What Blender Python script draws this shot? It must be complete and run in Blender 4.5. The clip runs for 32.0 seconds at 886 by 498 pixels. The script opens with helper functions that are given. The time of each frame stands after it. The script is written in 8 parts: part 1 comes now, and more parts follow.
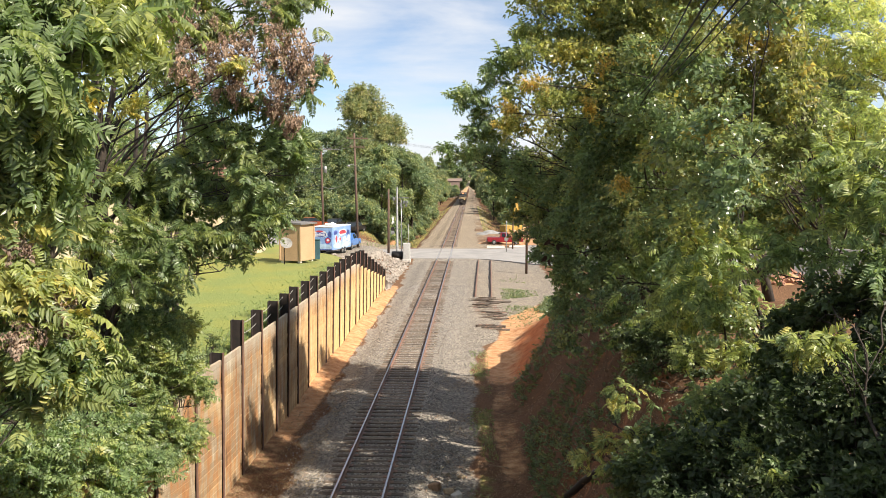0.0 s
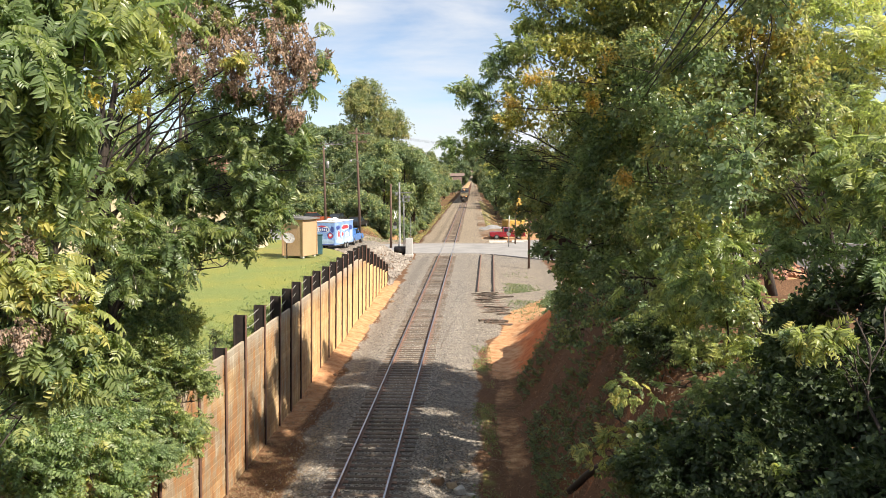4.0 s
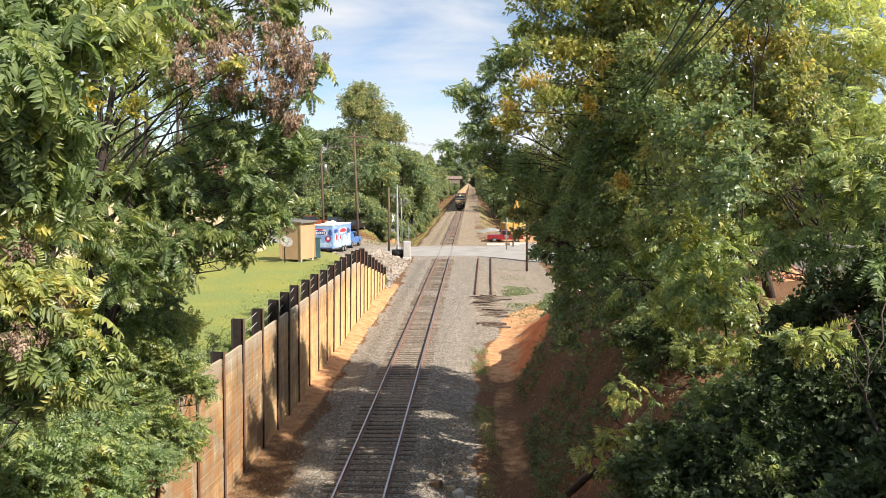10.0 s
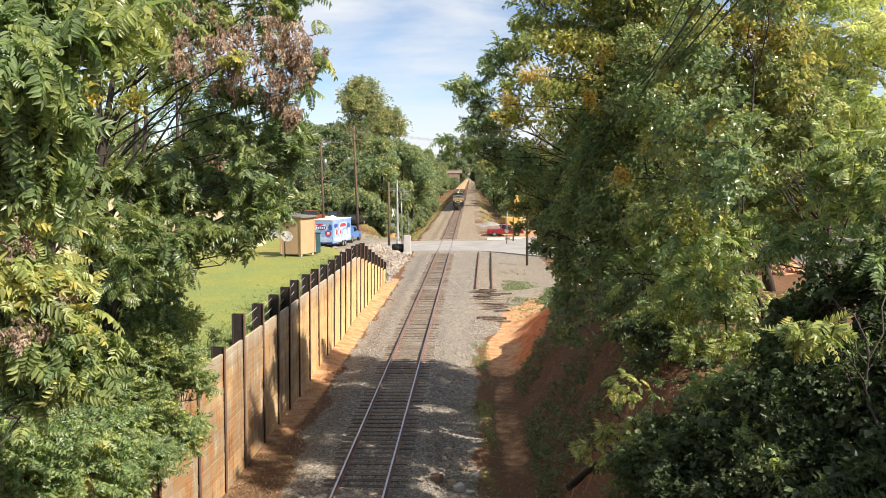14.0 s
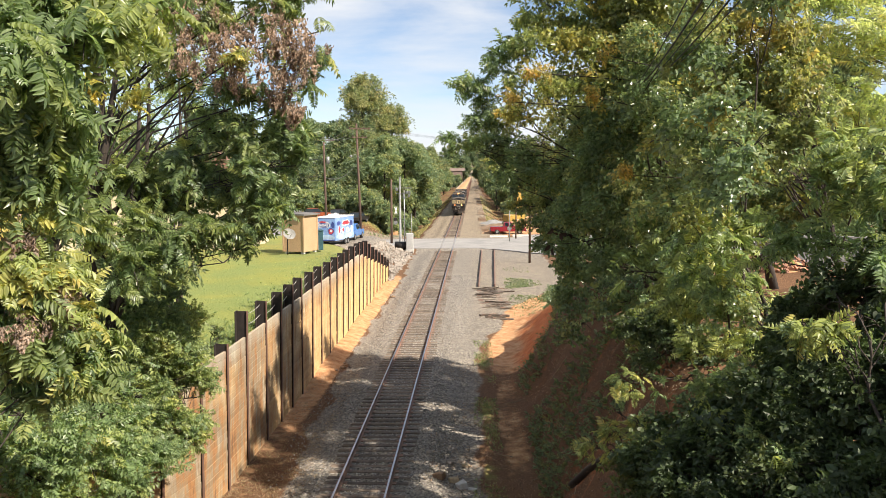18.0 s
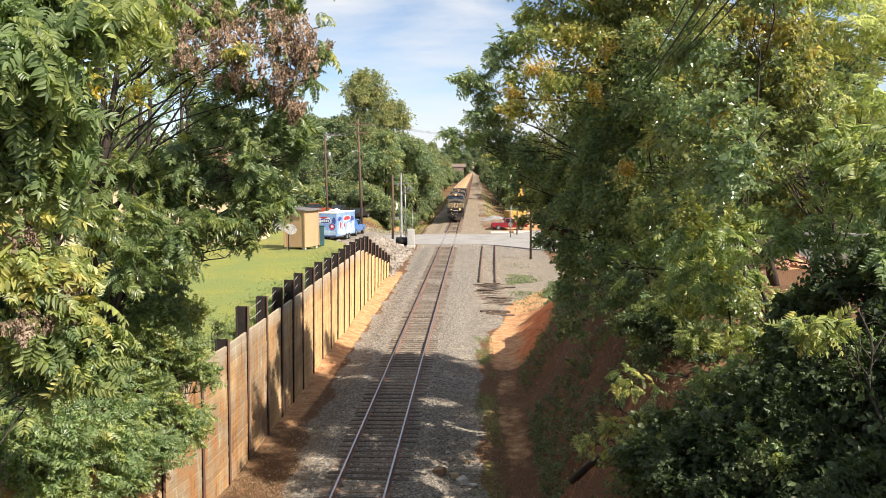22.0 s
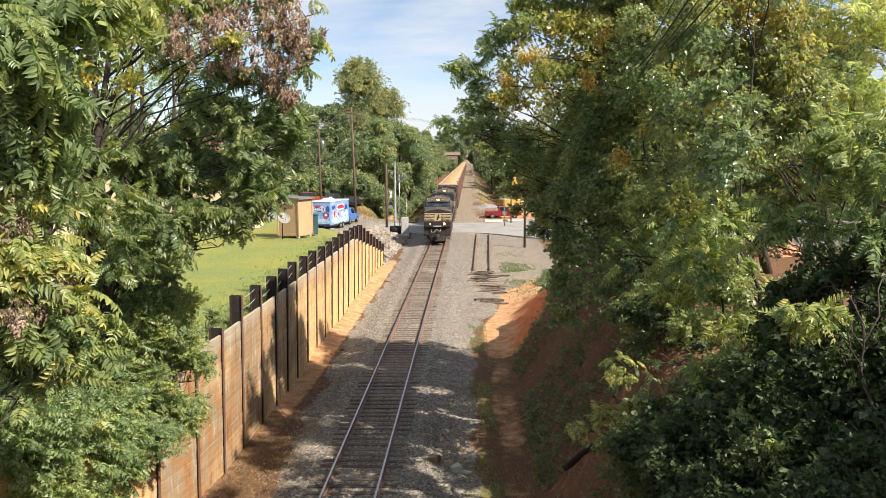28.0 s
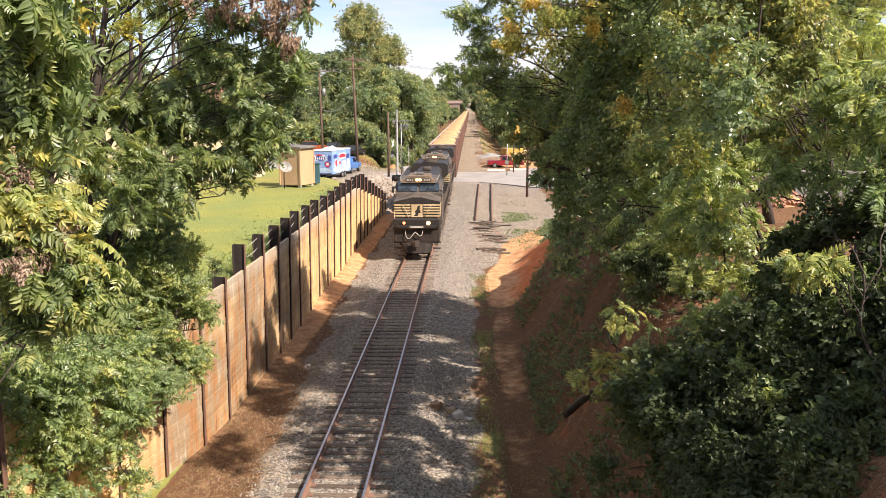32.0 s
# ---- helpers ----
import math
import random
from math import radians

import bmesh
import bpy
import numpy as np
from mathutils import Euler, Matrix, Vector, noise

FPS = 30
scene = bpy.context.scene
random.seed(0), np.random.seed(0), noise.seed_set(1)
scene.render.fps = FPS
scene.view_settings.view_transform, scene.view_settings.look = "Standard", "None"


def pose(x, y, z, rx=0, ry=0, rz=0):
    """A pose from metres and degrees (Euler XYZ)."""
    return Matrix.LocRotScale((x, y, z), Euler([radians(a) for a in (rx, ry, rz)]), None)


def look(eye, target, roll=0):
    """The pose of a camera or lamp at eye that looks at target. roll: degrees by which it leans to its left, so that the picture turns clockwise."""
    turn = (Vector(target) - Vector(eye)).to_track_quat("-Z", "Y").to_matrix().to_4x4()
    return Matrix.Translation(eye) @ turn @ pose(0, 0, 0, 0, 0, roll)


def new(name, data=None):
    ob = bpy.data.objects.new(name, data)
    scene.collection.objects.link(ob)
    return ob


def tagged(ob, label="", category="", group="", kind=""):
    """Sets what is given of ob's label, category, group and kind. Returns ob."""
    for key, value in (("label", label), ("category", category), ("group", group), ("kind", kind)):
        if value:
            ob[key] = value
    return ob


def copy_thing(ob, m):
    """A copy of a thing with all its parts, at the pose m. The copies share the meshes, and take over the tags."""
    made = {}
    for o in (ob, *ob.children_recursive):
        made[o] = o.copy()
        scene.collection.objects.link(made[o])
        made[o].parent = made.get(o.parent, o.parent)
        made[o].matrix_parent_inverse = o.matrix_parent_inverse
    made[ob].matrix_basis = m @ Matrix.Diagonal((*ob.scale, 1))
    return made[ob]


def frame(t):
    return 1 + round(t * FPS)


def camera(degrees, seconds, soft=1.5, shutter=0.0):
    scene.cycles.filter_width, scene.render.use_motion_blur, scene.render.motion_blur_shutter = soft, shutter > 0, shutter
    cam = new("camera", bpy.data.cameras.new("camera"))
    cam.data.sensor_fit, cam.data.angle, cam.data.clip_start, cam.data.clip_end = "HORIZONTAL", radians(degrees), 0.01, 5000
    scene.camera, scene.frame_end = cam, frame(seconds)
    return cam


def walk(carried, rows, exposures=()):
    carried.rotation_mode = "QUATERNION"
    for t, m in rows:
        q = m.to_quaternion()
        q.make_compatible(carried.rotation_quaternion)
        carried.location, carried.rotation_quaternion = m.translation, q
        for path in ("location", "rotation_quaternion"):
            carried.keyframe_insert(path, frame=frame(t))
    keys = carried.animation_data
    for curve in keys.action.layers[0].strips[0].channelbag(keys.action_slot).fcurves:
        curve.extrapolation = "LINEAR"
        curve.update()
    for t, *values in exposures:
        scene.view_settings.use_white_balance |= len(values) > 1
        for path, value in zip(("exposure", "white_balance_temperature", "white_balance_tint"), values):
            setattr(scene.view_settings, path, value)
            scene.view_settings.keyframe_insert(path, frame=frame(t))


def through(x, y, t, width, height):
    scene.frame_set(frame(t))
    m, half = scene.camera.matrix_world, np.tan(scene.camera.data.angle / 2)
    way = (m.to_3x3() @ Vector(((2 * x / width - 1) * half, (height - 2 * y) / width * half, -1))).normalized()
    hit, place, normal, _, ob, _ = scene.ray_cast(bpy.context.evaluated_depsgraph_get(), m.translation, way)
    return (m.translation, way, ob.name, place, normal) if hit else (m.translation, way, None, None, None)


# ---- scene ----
cam = camera(57.5, 32.0, soft=0.75)
walk(cam, [(t, pose(3.32, 0, 9.2, rx, ry, rz)) for t, rx, ry, rz in (
    (0, 85.319, -0.0, 1.957), (0.5, 85.256, 0.014, 1.866), (1, 85.116, 0.068, 1.901), (1.5, 85.056, 0.08, 1.944),
    (2, 84.994, 0.108, 1.947), (2.5, 84.969, 0.128, 1.831), (3, 84.958, 0.104, 1.957), (3.5, 84.954, 0.115, 2.126),
    (5.5, 84.964, 0.12, 2.062), (6, 85.032, 0.155, 2.02), (6.5, 85.095, 0.109, 2.053), (7, 85.137, 0.102, 2.007),
    (7.5, 85.198, 0.079, 1.893), (8, 85.222, 0.147, 1.907), (8.5, 85.214, 0.177, 1.954), (9, 85.217, 0.261, 1.966),
    (9.5, 85.217, 0.257, 1.936), (10, 85.162, 0.275, 1.961), (10.5, 85.059, 0.369, 2.108), (11, 85.037, 0.483, 2.129),
    (11.5, 85.044, 0.591, 2.082), (12, 85.025, 0.643, 2.047), (12.5, 85.019, 0.619, 2.05), (13, 84.908, 0.579, 2.099),
    (13.5, 84.814, 0.539, 2.112), (14, 84.768, 0.421, 1.957), (14.5, 84.739, 0.411, 1.789), (16.5, 84.607, 0.395, 1.988),
    (17, 84.626, 0.347, 2.041), (17.5, 84.589, 0.378, 2.108), (18, 84.604, 0.416, 2.146), (18.5, 84.647, 0.384, 1.989),
    (19, 84.631, 0.283, 1.873), (19.5, 84.601, 0.172, 1.965), (20, 84.474, 0.122, 2.079), (20.5, 84.399, 0.091, 2.207),
    (21, 84.415, 0.119, 2.254), (21.5, 84.412, 0.108, 2.258), (22, 84.309, 0.253, 2.239), (22.5, 84.178, 0.384, 2.221),
    (23, 84.146, 0.357, 2.178), (23.5, 84.119, 0.285, 2.088), (24, 84.091, 0.314, 2.05), (24.5, 84.094, 0.31, 2.003),
    (25, 83.994, 0.352, 1.975), (25.5, 83.869, 0.312, 1.86), (27.5, 83.584, 0.382, 1.792), (28, 83.487, 0.317, 1.804),
    (28.5, 83.248, 0.326, 1.917), (29, 82.92, 0.667, 1.992), (29.5, 82.649, 0.787, 1.929), (30, 82.292, 0.719, 1.746),
    (30.5, 81.749, 0.553, 1.674), (31, 81.178, 0.399, 1.781), (31.5, 80.584, 0.294, 1.893), (32, 79.906, 0.244, 1.966),
)], [(0, 0.88, 6500, 10), (26, 0.87, 6500, 10), (29, 0.83, 6500, 10), (30, 0.89, 6520, 11), (31, 1.04, 6640, 16), (32, 1.02, 6720, 18)])


# ---- light ----
SUN = Vector((0.61, -0.42, 0.67)).normalized()
world = bpy.data.worlds.new("sky")
scene.world = world
world.use_nodes = True


def build_sky():
    nt = world.node_tree
    nt.nodes.clear()
    out = nt.nodes.new("ShaderNodeOutputWorld")
    bg = nt.nodes.new("ShaderNodeBackground")
    sky = nt.nodes.new("ShaderNodeTexSky")
    sky.sky_type = "NISHITA"
    sky.sun_disc = False
    sky.sun_elevation = math.asin(SUN.z)
    sky.sun_rotation = math.atan2(SUN.x, SUN.y)
    sky.air_density, sky.dust_density, sky.ozone_density = 0.75, 0.1, 1.5
    tc = nt.nodes.new("ShaderNodeTexCoord")
    mp = nt.nodes.new("ShaderNodeMapping")
    mp.inputs["Scale"].default_value = (1.3, 1.3, 6.5)
    mp.inputs["Rotation"].default_value = (0.0, radians(8), radians(20))
    n1 = nt.nodes.new("ShaderNodeTexNoise")
    n1.inputs["Scale"].default_value = 2.0
    n1.inputs["Detail"].default_value = 7.0
    n1.inputs["Roughness"].default_value = 0.55
    n1.inputs["Distortion"].default_value = 0.4
    ramp = nt.nodes.new("ShaderNodeValToRGB")
    ramp.color_ramp.elements[0].position = 0.38
    ramp.color_ramp.elements[1].position = 0.66
    mix = nt.nodes.new("ShaderNodeMix")
    mix.data_type = "RGBA"
    mix.inputs["B"].default_value = (6.0, 6.15, 6.4, 1)
    nt.links.new(tc.outputs["Generated"], mp.inputs["Vector"])
    nt.links.new(mp.outputs["Vector"], n1.inputs["Vector"])
    nt.links.new(n1.outputs["Fac"], ramp.inputs["Fac"])
    nt.links.new(ramp.outputs["Color"], mix.inputs["Factor"])
    nt.links.new(sky.outputs["Color"], mix.inputs["A"])
    nt.links.new(mix.outputs["Result"], bg.inputs["Color"])
    bg.inputs["Strength"].default_value = 0.083
    nt.links.new(bg.outputs["Background"], out.inputs["Surface"])


build_sky()
sun = new("sun", bpy.data.lights.new("sun", "SUN"))
sun.data.energy = 5.0
sun.data.angle = radians(0.55)
sun.data.color = (1.0, 0.90, 0.76)
sun.matrix_world = look(SUN * 200, (0, 0, 0))


# ---- materials ----
def nodes_of(name):
    m = bpy.data.materials.new(name)
    m.use_nodes = True
    nt = m.node_tree
    return m, nt, nt.nodes["Principled BSDF"]


def add_noise(nt, vec, scale, detail=4.0, rough=0.55):
    n = nt.nodes.new("ShaderNodeTexNoise")
    n.inputs["Scale"].default_value = scale
    n.inputs["Detail"].default_value = detail
    n.inputs["Roughness"].default_value = rough
    nt.links.new(vec, n.inputs["Vector"])
    return n


def add_ramp(nt, fac, stops):
    r = nt.nodes.new("ShaderNodeValToRGB")
    e = r.color_ramp.elements
    while len(e) < len(stops):
        e.new(0.5)
    for i, (p, c) in enumerate(stops):
        e[i].position = p
        e[i].color = (*c, 1) if len(c) == 3 else c
    nt.links.new(fac, r.inputs["Fac"])
    return r


def add_mix(nt, fac, a, b, mode="MIX"):
    m = nt.nodes.new("ShaderNodeMix")
    m.data_type = "RGBA"
    m.blend_type = mode
    for key, v in (("Factor", fac), ("A", a), ("B", b)):
        if isinstance(v, (int, float)):
            m.inputs[key].default_value = v
        elif isinstance(v, tuple):
            m.inputs[key].default_value = (*v, 1)
        else:
            nt.links.new(v, m.inputs[key])
    return m.outputs["Result"]


def add_math(nt, op, a, b=0.0):
    m = nt.nodes.new("ShaderNodeMath")
    m.operation = op
    for i, v in enumerate((a, b)):
        if isinstance(v, (int, float)):
            m.inputs[i].default_value = v
        else:
            nt.links.new(v, m.inputs[i])
    return m.outputs["Value"]


def add_bump(nt, bsdf, height, strength, distance=0.02):
    b = nt.nodes.new("ShaderNodeBump")
    b.inputs["Strength"].default_value = strength
    b.inputs["Distance"].default_value = distance
    nt.links.new(height, b.inputs["Height"])
    nt.links.new(b.outputs["Normal"], bsdf.inputs["Normal"])


def coords(nt, kind="Object"):
    return nt.nodes.new("ShaderNodeTexCoord").outputs[kind]


def surface(name, color, dark=None, rough=0.6, metal=0.0, grain=30.0, blotch=2.0, bump=0.2, per_object=0.0, stretch=None):
    """A painted or natural surface: two scales of variation and a fine relief."""
    m, nt, b = nodes_of(name)
    vec = coords(nt)
    if stretch:
        mp = nt.nodes.new("ShaderNodeMapping")
        mp.inputs["Scale"].default_value = stretch
        nt.links.new(vec, mp.inputs["Vector"])
        vec = mp.outputs["Vector"]
    dark = dark or tuple(c * 0.62 for c in color)
    big = add_noise(nt, vec, blotch, 4.0)
    fine = add_noise(nt, vec, grain, 5.0, 0.65)
    r1 = add_ramp(nt, big.outputs["Fac"], [(0.34, dark), (0.64, color)])
    r2 = add_ramp(nt, fine.outputs["Fac"], [(0.3, (0.72, 0.72, 0.72)), (0.7, (1.12, 1.12, 1.12))])
    col = add_mix(nt, 1.0, r1.outputs["Color"], r2.outputs["Color"], "MULTIPLY")
    if per_object:
        info = nt.nodes.new("ShaderNodeObjectInfo")
        lo = 1 - per_object
        r3 = add_ramp(nt, info.outputs["Random"], [(0.0, (lo, lo, lo)), (1.0, (1 + per_object * 0.6,) * 3)])
        col = add_mix(nt, 1.0, col, r3.outputs["Color"], "MULTIPLY")
    nt.links.new(col, b.inputs["Base Color"])
    b.inputs["Roughness"].default_value = rough
    b.inputs["Metallic"].default_value = metal
    if bump:
        add_bump(nt, b, fine.outputs["Fac"], bump)
    return m


def leaf_material(name, green, young, old, shine=0.40, through=0.48):
    """Leaves: the attribute "age" runs from fresh green to yellow and brown; each leaf varies a little."""
    m, nt, b = nodes_of(name)
    at = nt.nodes.new("ShaderNodeAttribute")
    at.attribute_name = "age"
    geo = nt.nodes.new("ShaderNodeNewGeometry")
    r = add_ramp(nt, at.outputs["Fac"], [(0.08, green), (0.5, young), (1.0, old)])
    v = add_ramp(nt, geo.outputs["Random Per Island"], [(0.0, (0.5, 0.54, 0.52)), (1.0, (1.4, 1.34, 1.34))])
    col = add_mix(nt, 1.0, r.outputs["Color"], v.outputs["Color"], "MULTIPLY")
    info = nt.nodes.new("ShaderNodeObjectInfo")
    each = add_ramp(nt, info.outputs["Random"], [(0.0, (0.82, 0.84, 0.88)), (1.0, (1.14, 1.12, 1.04))])
    col = add_mix(nt, 1.0, col, each.outputs["Color"], "MULTIPLY")
    nt.links.new(col, b.inputs["Base Color"])
    b.inputs["Roughness"].default_value = shine
    b.inputs["Specular IOR Level"].default_value = 0.75
    tr = nt.nodes.new("ShaderNodeBsdfTranslucent")
    warm = add_mix(nt, 1.0, col, (1.56, 1.58, 1.0), "MULTIPLY")
    nt.links.new(warm, tr.inputs["Color"])
    mx = nt.nodes.new("ShaderNodeMixShader")
    mx.inputs["Fac"].default_value = through
    nt.links.new(b.outputs["BSDF"], mx.inputs[1])
    nt.links.new(tr.outputs["BSDF"], mx.inputs[2])
    nt.links.new(mx.outputs["Shader"], nt.nodes["Material Output"].inputs["Surface"])
    return m


def glow_material(name, color, strength):
    m, nt, b = nodes_of(name)
    b.inputs["Base Color"].default_value = (*color, 1)
    b.inputs["Emission Color"].default_value = (*color, 1)
    b.inputs["Emission Strength"].default_value = strength
    return m


def ground_material():
    """The land: gravel, clay, lawn and leaf litter, mixed by the attribute "zone"."""
    m, nt, b = nodes_of("land")
    vec = coords(nt)
    at = nt.nodes.new("ShaderNodeAttribute")
    at.attribute_name = "zone"
    sep = nt.nodes.new("ShaderNodeSeparateColor")
    nt.links.new(at.outputs["Color"], sep.inputs["Color"])
    big = add_noise(nt, vec, 0.35, 5.0)
    mid = add_noise(nt, vec, 2.2, 6.0, 0.6)
    fine = add_noise(nt, vec, 22.0, 5.0, 0.7)
    vor = nt.nodes.new("ShaderNodeTexVoronoi")
    vor.inputs["Scale"].default_value = 13.0
    nt.links.new(vec, vor.inputs["Vector"])
    # soil with dry leaves
    soil = add_ramp(nt, fine.outputs["Fac"], [(0.3, (0.055, 0.031, 0.018)), (0.52, (0.15, 0.080, 0.044)), (0.72, (0.30, 0.185, 0.10))]).outputs["Color"]
    # gravel
    cell = add_ramp(nt, vor.outputs["Color"], [(0.0, (0.13, 0.125, 0.12)), (0.5, (0.27, 0.26, 0.25)), (1.0, (0.46, 0.44, 0.41))]).outputs["Color"]
    gap = add_ramp(nt, vor.outputs["Distance"], [(0.0, (1, 1, 1)), (0.55, (0.8, 0.8, 0.8)), (0.9, (0.3, 0.29, 0.28))]).outputs["Color"]
    gravel = add_mix(nt, 1.0, cell, gap, "MULTIPLY")
    stain = add_ramp(nt, mid.outputs["Fac"], [(0.42, (0.98, 0.92, 0.84)), (0.7, (1.25, 1.15, 1.0))]).outputs["Color"]
    gravel = add_mix(nt, 1.0, gravel, stain, "MULTIPLY")
    tan = add_mix(nt, 1.0, gravel, (1.17, 1.06, 0.91), "MULTIPLY")
    gravel = add_mix(nt, at.outputs["Alpha"], gravel, tan)
    # clay
    clay = add_ramp(nt, mid.outputs["Fac"], [(0.3, (0.35, 0.17, 0.08)), (0.5, (0.52, 0.285, 0.145)), (0.7, (0.61, 0.40, 0.225))]).outputs["Color"]
    clay = add_mix(nt, 1.0, clay, add_ramp(nt, fine.outputs["Fac"], [(0.3, (0.7, 0.7, 0.7)), (0.7, (1.15, 1.15, 1.15))]).outputs["Color"], "MULTIPLY")
    # freshly cut faces of the clay are redder
    geo = nt.nodes.new("ShaderNodeNewGeometry")
    up = nt.nodes.new("ShaderNodeSeparateXYZ")
    nt.links.new(geo.outputs["Normal"], up.inputs["Vector"])
    cut = add_ramp(nt, up.outputs["Z"], [(0.72, (1, 1, 1)), (0.965, (0, 0, 0))]).outputs["Color"]
    clay = add_mix(nt, cut, clay, add_mix(nt, 1.0, clay, (1.0, 0.62, 0.48), "MULTIPLY"))
    # lawn
    grass = add_ramp(nt, fine.outputs["Fac"], [(0.28, (0.115, 0.155, 0.045)), (0.5, (0.195, 0.24, 0.072)), (0.72, (0.29, 0.315, 0.12))]).outputs["Color"]
    dry = add_ramp(nt, big.outputs["Fac"], [(0.42, (1, 1, 1)), (0.66, (1.28, 1.1, 0.9))]).outputs["Color"]
    grass = add_mix(nt, 1.0, grass, dry, "MULTIPLY")
    grass = add_mix(nt, at.outputs["Alpha"], grass, add_mix(nt, 1.0, grass, (1.0, 0.74, 0.95), "MULTIPLY"))
    edge = add_math(nt, "MULTIPLY", add_math(nt, "SUBTRACT", mid.outputs["Fac"], 0.5), 0.6)

    def weight(channel):
        w = add_math(nt, "ADD", sep.outputs[channel], edge)
        return add_ramp(nt, w, [(0.36, (0, 0, 0)), (0.62, (1, 1, 1))]).outputs["Color"]

    col = add_mix(nt, weight("Blue"), soil, grass)
    col = add_mix(nt, weight("Green"), col, clay)
    col = add_mix(nt, weight("Red"), col, gravel)
    nt.links.new(col, b.inputs["Base Color"])
    b.inputs["Roughness"].default_value = 0.95
    b.inputs["Specular IOR Level"].default_value = 0.15
    h = add_math(nt, "SUBTRACT", fine.outputs["Fac"], add_math(nt, "MULTIPLY", vor.outputs["Distance"], 0.8))
    add_bump(nt, b, h, 0.55, 0.022)
    return m


LAND = ground_material()
RAIL_SIDE = surface("rusty_rail", (0.29, 0.17, 0.12), rough=0.7, metal=0.2, grain=60)
RAIL_TOP = surface("polished_rail", (0.62, 0.58, 0.55), (0.5, 0.46, 0.44), rough=0.28, metal=1.0, grain=12, bump=0.03)
TIE = surface("weathered_tie", (0.235, 0.18, 0.135), (0.09, 0.068, 0.052), rough=0.9, grain=34, blotch=3.0, bump=0.5, per_object=0.45, stretch=(1, 5, 5))
ROTTEN_TIE = surface("rotten_tie", (0.17, 0.13, 0.10), (0.05, 0.038, 0.03), rough=0.95, grain=30, blotch=3.0, bump=0.6, per_object=0.4, stretch=(1, 5, 5))
ASPHALT = surface("bleached_asphalt", (0.36, 0.34, 0.32), (0.27, 0.26, 0.25), rough=0.9, grain=18, blotch=0.4, bump=0.3)
POST = surface("creosote_steel", (0.030, 0.020, 0.017), (0.012, 0.009, 0.008), rough=0.8, grain=20, blotch=3)
POST_EDGE = surface("rusted_flange", (0.19, 0.10, 0.07), (0.10, 0.055, 0.04), rough=0.8, grain=25, blotch=2.5, stretch=(1, 1, 0.4))
WOOD_POLE = surface("old_pole_wood", (0.15, 0.095, 0.068), rough=0.9, grain=40, blotch=3, stretch=(3, 3, 0.3))
STEEL = surface("galvanised_steel", (0.42, 0.42, 0.41), rough=0.45, metal=0.6, grain=20)
BARK = surface("bark", (0.085, 0.066, 0.052), (0.03, 0.024, 0.02), rough=0.95, grain=26, blotch=5, bump=0.7, stretch=(2, 2, 0.4))
BLACK = surface("black_paint", (0.026, 0.022, 0.019), (0.013, 0.011, 0.010), rough=0.55, grain=9, blotch=1.2, bump=0.05)
GRIME = surface("road_grime", (0.085, 0.064, 0.048), (0.032, 0.026, 0.022), rough=0.85, grain=16, blotch=2.0)
CREAM = surface("cream_stripe", (0.62, 0.49, 0.29), (0.44, 0.33, 0.18), rough=0.5, grain=14, bump=0.05)
WHITE = surface("white_paint", (0.80, 0.79, 0.77), (0.66, 0.65, 0.62), rough=0.5, grain=14, bump=0.05)
CABLE = surface("pale_wire", (0.55, 0.53, 0.50), rough=0.6, bump=0)
DARK_CABLE = surface("dark_wire", (0.02, 0.02, 0.022), rough=0.6, bump=0)
STONE = surface("broken_stone", (0.41, 0.36, 0.305), (0.24, 0.205, 0.17), rough=0.9, grain=9, blotch=0.8, bump=0.4)
LEAF_A = leaf_material("ailanthus_leaf", (0.192, 0.262, 0.125), (0.36, 0.385, 0.135), (0.68, 0.55, 0.12), shine=0.34, through=0.54)
LEAF_B = leaf_material("broad_leaf", (0.18, 0.25, 0.135), (0.36, 0.35, 0.135), (0.66, 0.40, 0.10), shine=0.28, through=0.5)
# vine leaf colour darkened to carry the deep shade of the bank
LEAF_D = leaf_material("shade_dark_leaf", (0.076, 0.114, 0.042), (0.165, 0.185, 0.058), (0.46, 0.30, 0.075), shine=0.55, through=0.42)
LEAF_C = leaf_material("light_leaf", (0.21, 0.295, 0.14), (0.41, 0.45, 0.16), (0.68, 0.52, 0.17))
LEAF_Y = leaf_material("turning_leaf", (0.245, 0.295, 0.135), (0.43, 0.385, 0.14), (0.70, 0.43, 0.13), shine=0.36, through=0.56)
# far foliage, aerial haze lightened into its colour; grass tufts share it
LEAF_FAR = leaf_material("hazed_leaf", (0.175, 0.245, 0.15), (0.33, 0.36, 0.18), (0.56, 0.46, 0.23), shine=0.7, through=0.5)
# pale green leaf, lifted further so its colour holds the bright haze
LEAF_P = leaf_material("haze_pale_leaf", (0.41, 0.48, 0.29), (0.54, 0.57, 0.33), (0.68, 0.58, 0.30), shine=0.36, through=0.62)
SEED = leaf_material("dry_seed_cluster", (0.215, 0.14, 0.10), (0.315, 0.22, 0.155), (0.42, 0.31, 0.225), shine=0.8, through=0.2)


# ---- mesh helpers ----
def part(name, bm, material, parent=None, label=""):
    """Links a bmesh as one mesh object under a thing or a part."""
    me = bpy.data.meshes.new(name)
    bm.to_mesh(me)
    bm.free()
    for mt in material if isinstance(material, (list, tuple)) else (material,):
        me.materials.append(mt)
    ob = new(name, me)
    ob.parent = parent
    if label:
        ob["label"] = label
    return ob


def thing(name, m, label, category, group="", kind=""):
    ob = new(name)
    ob.empty_display_size = 0.3
    ob.matrix_world = m
    return tagged(ob, label, category, group, kind)


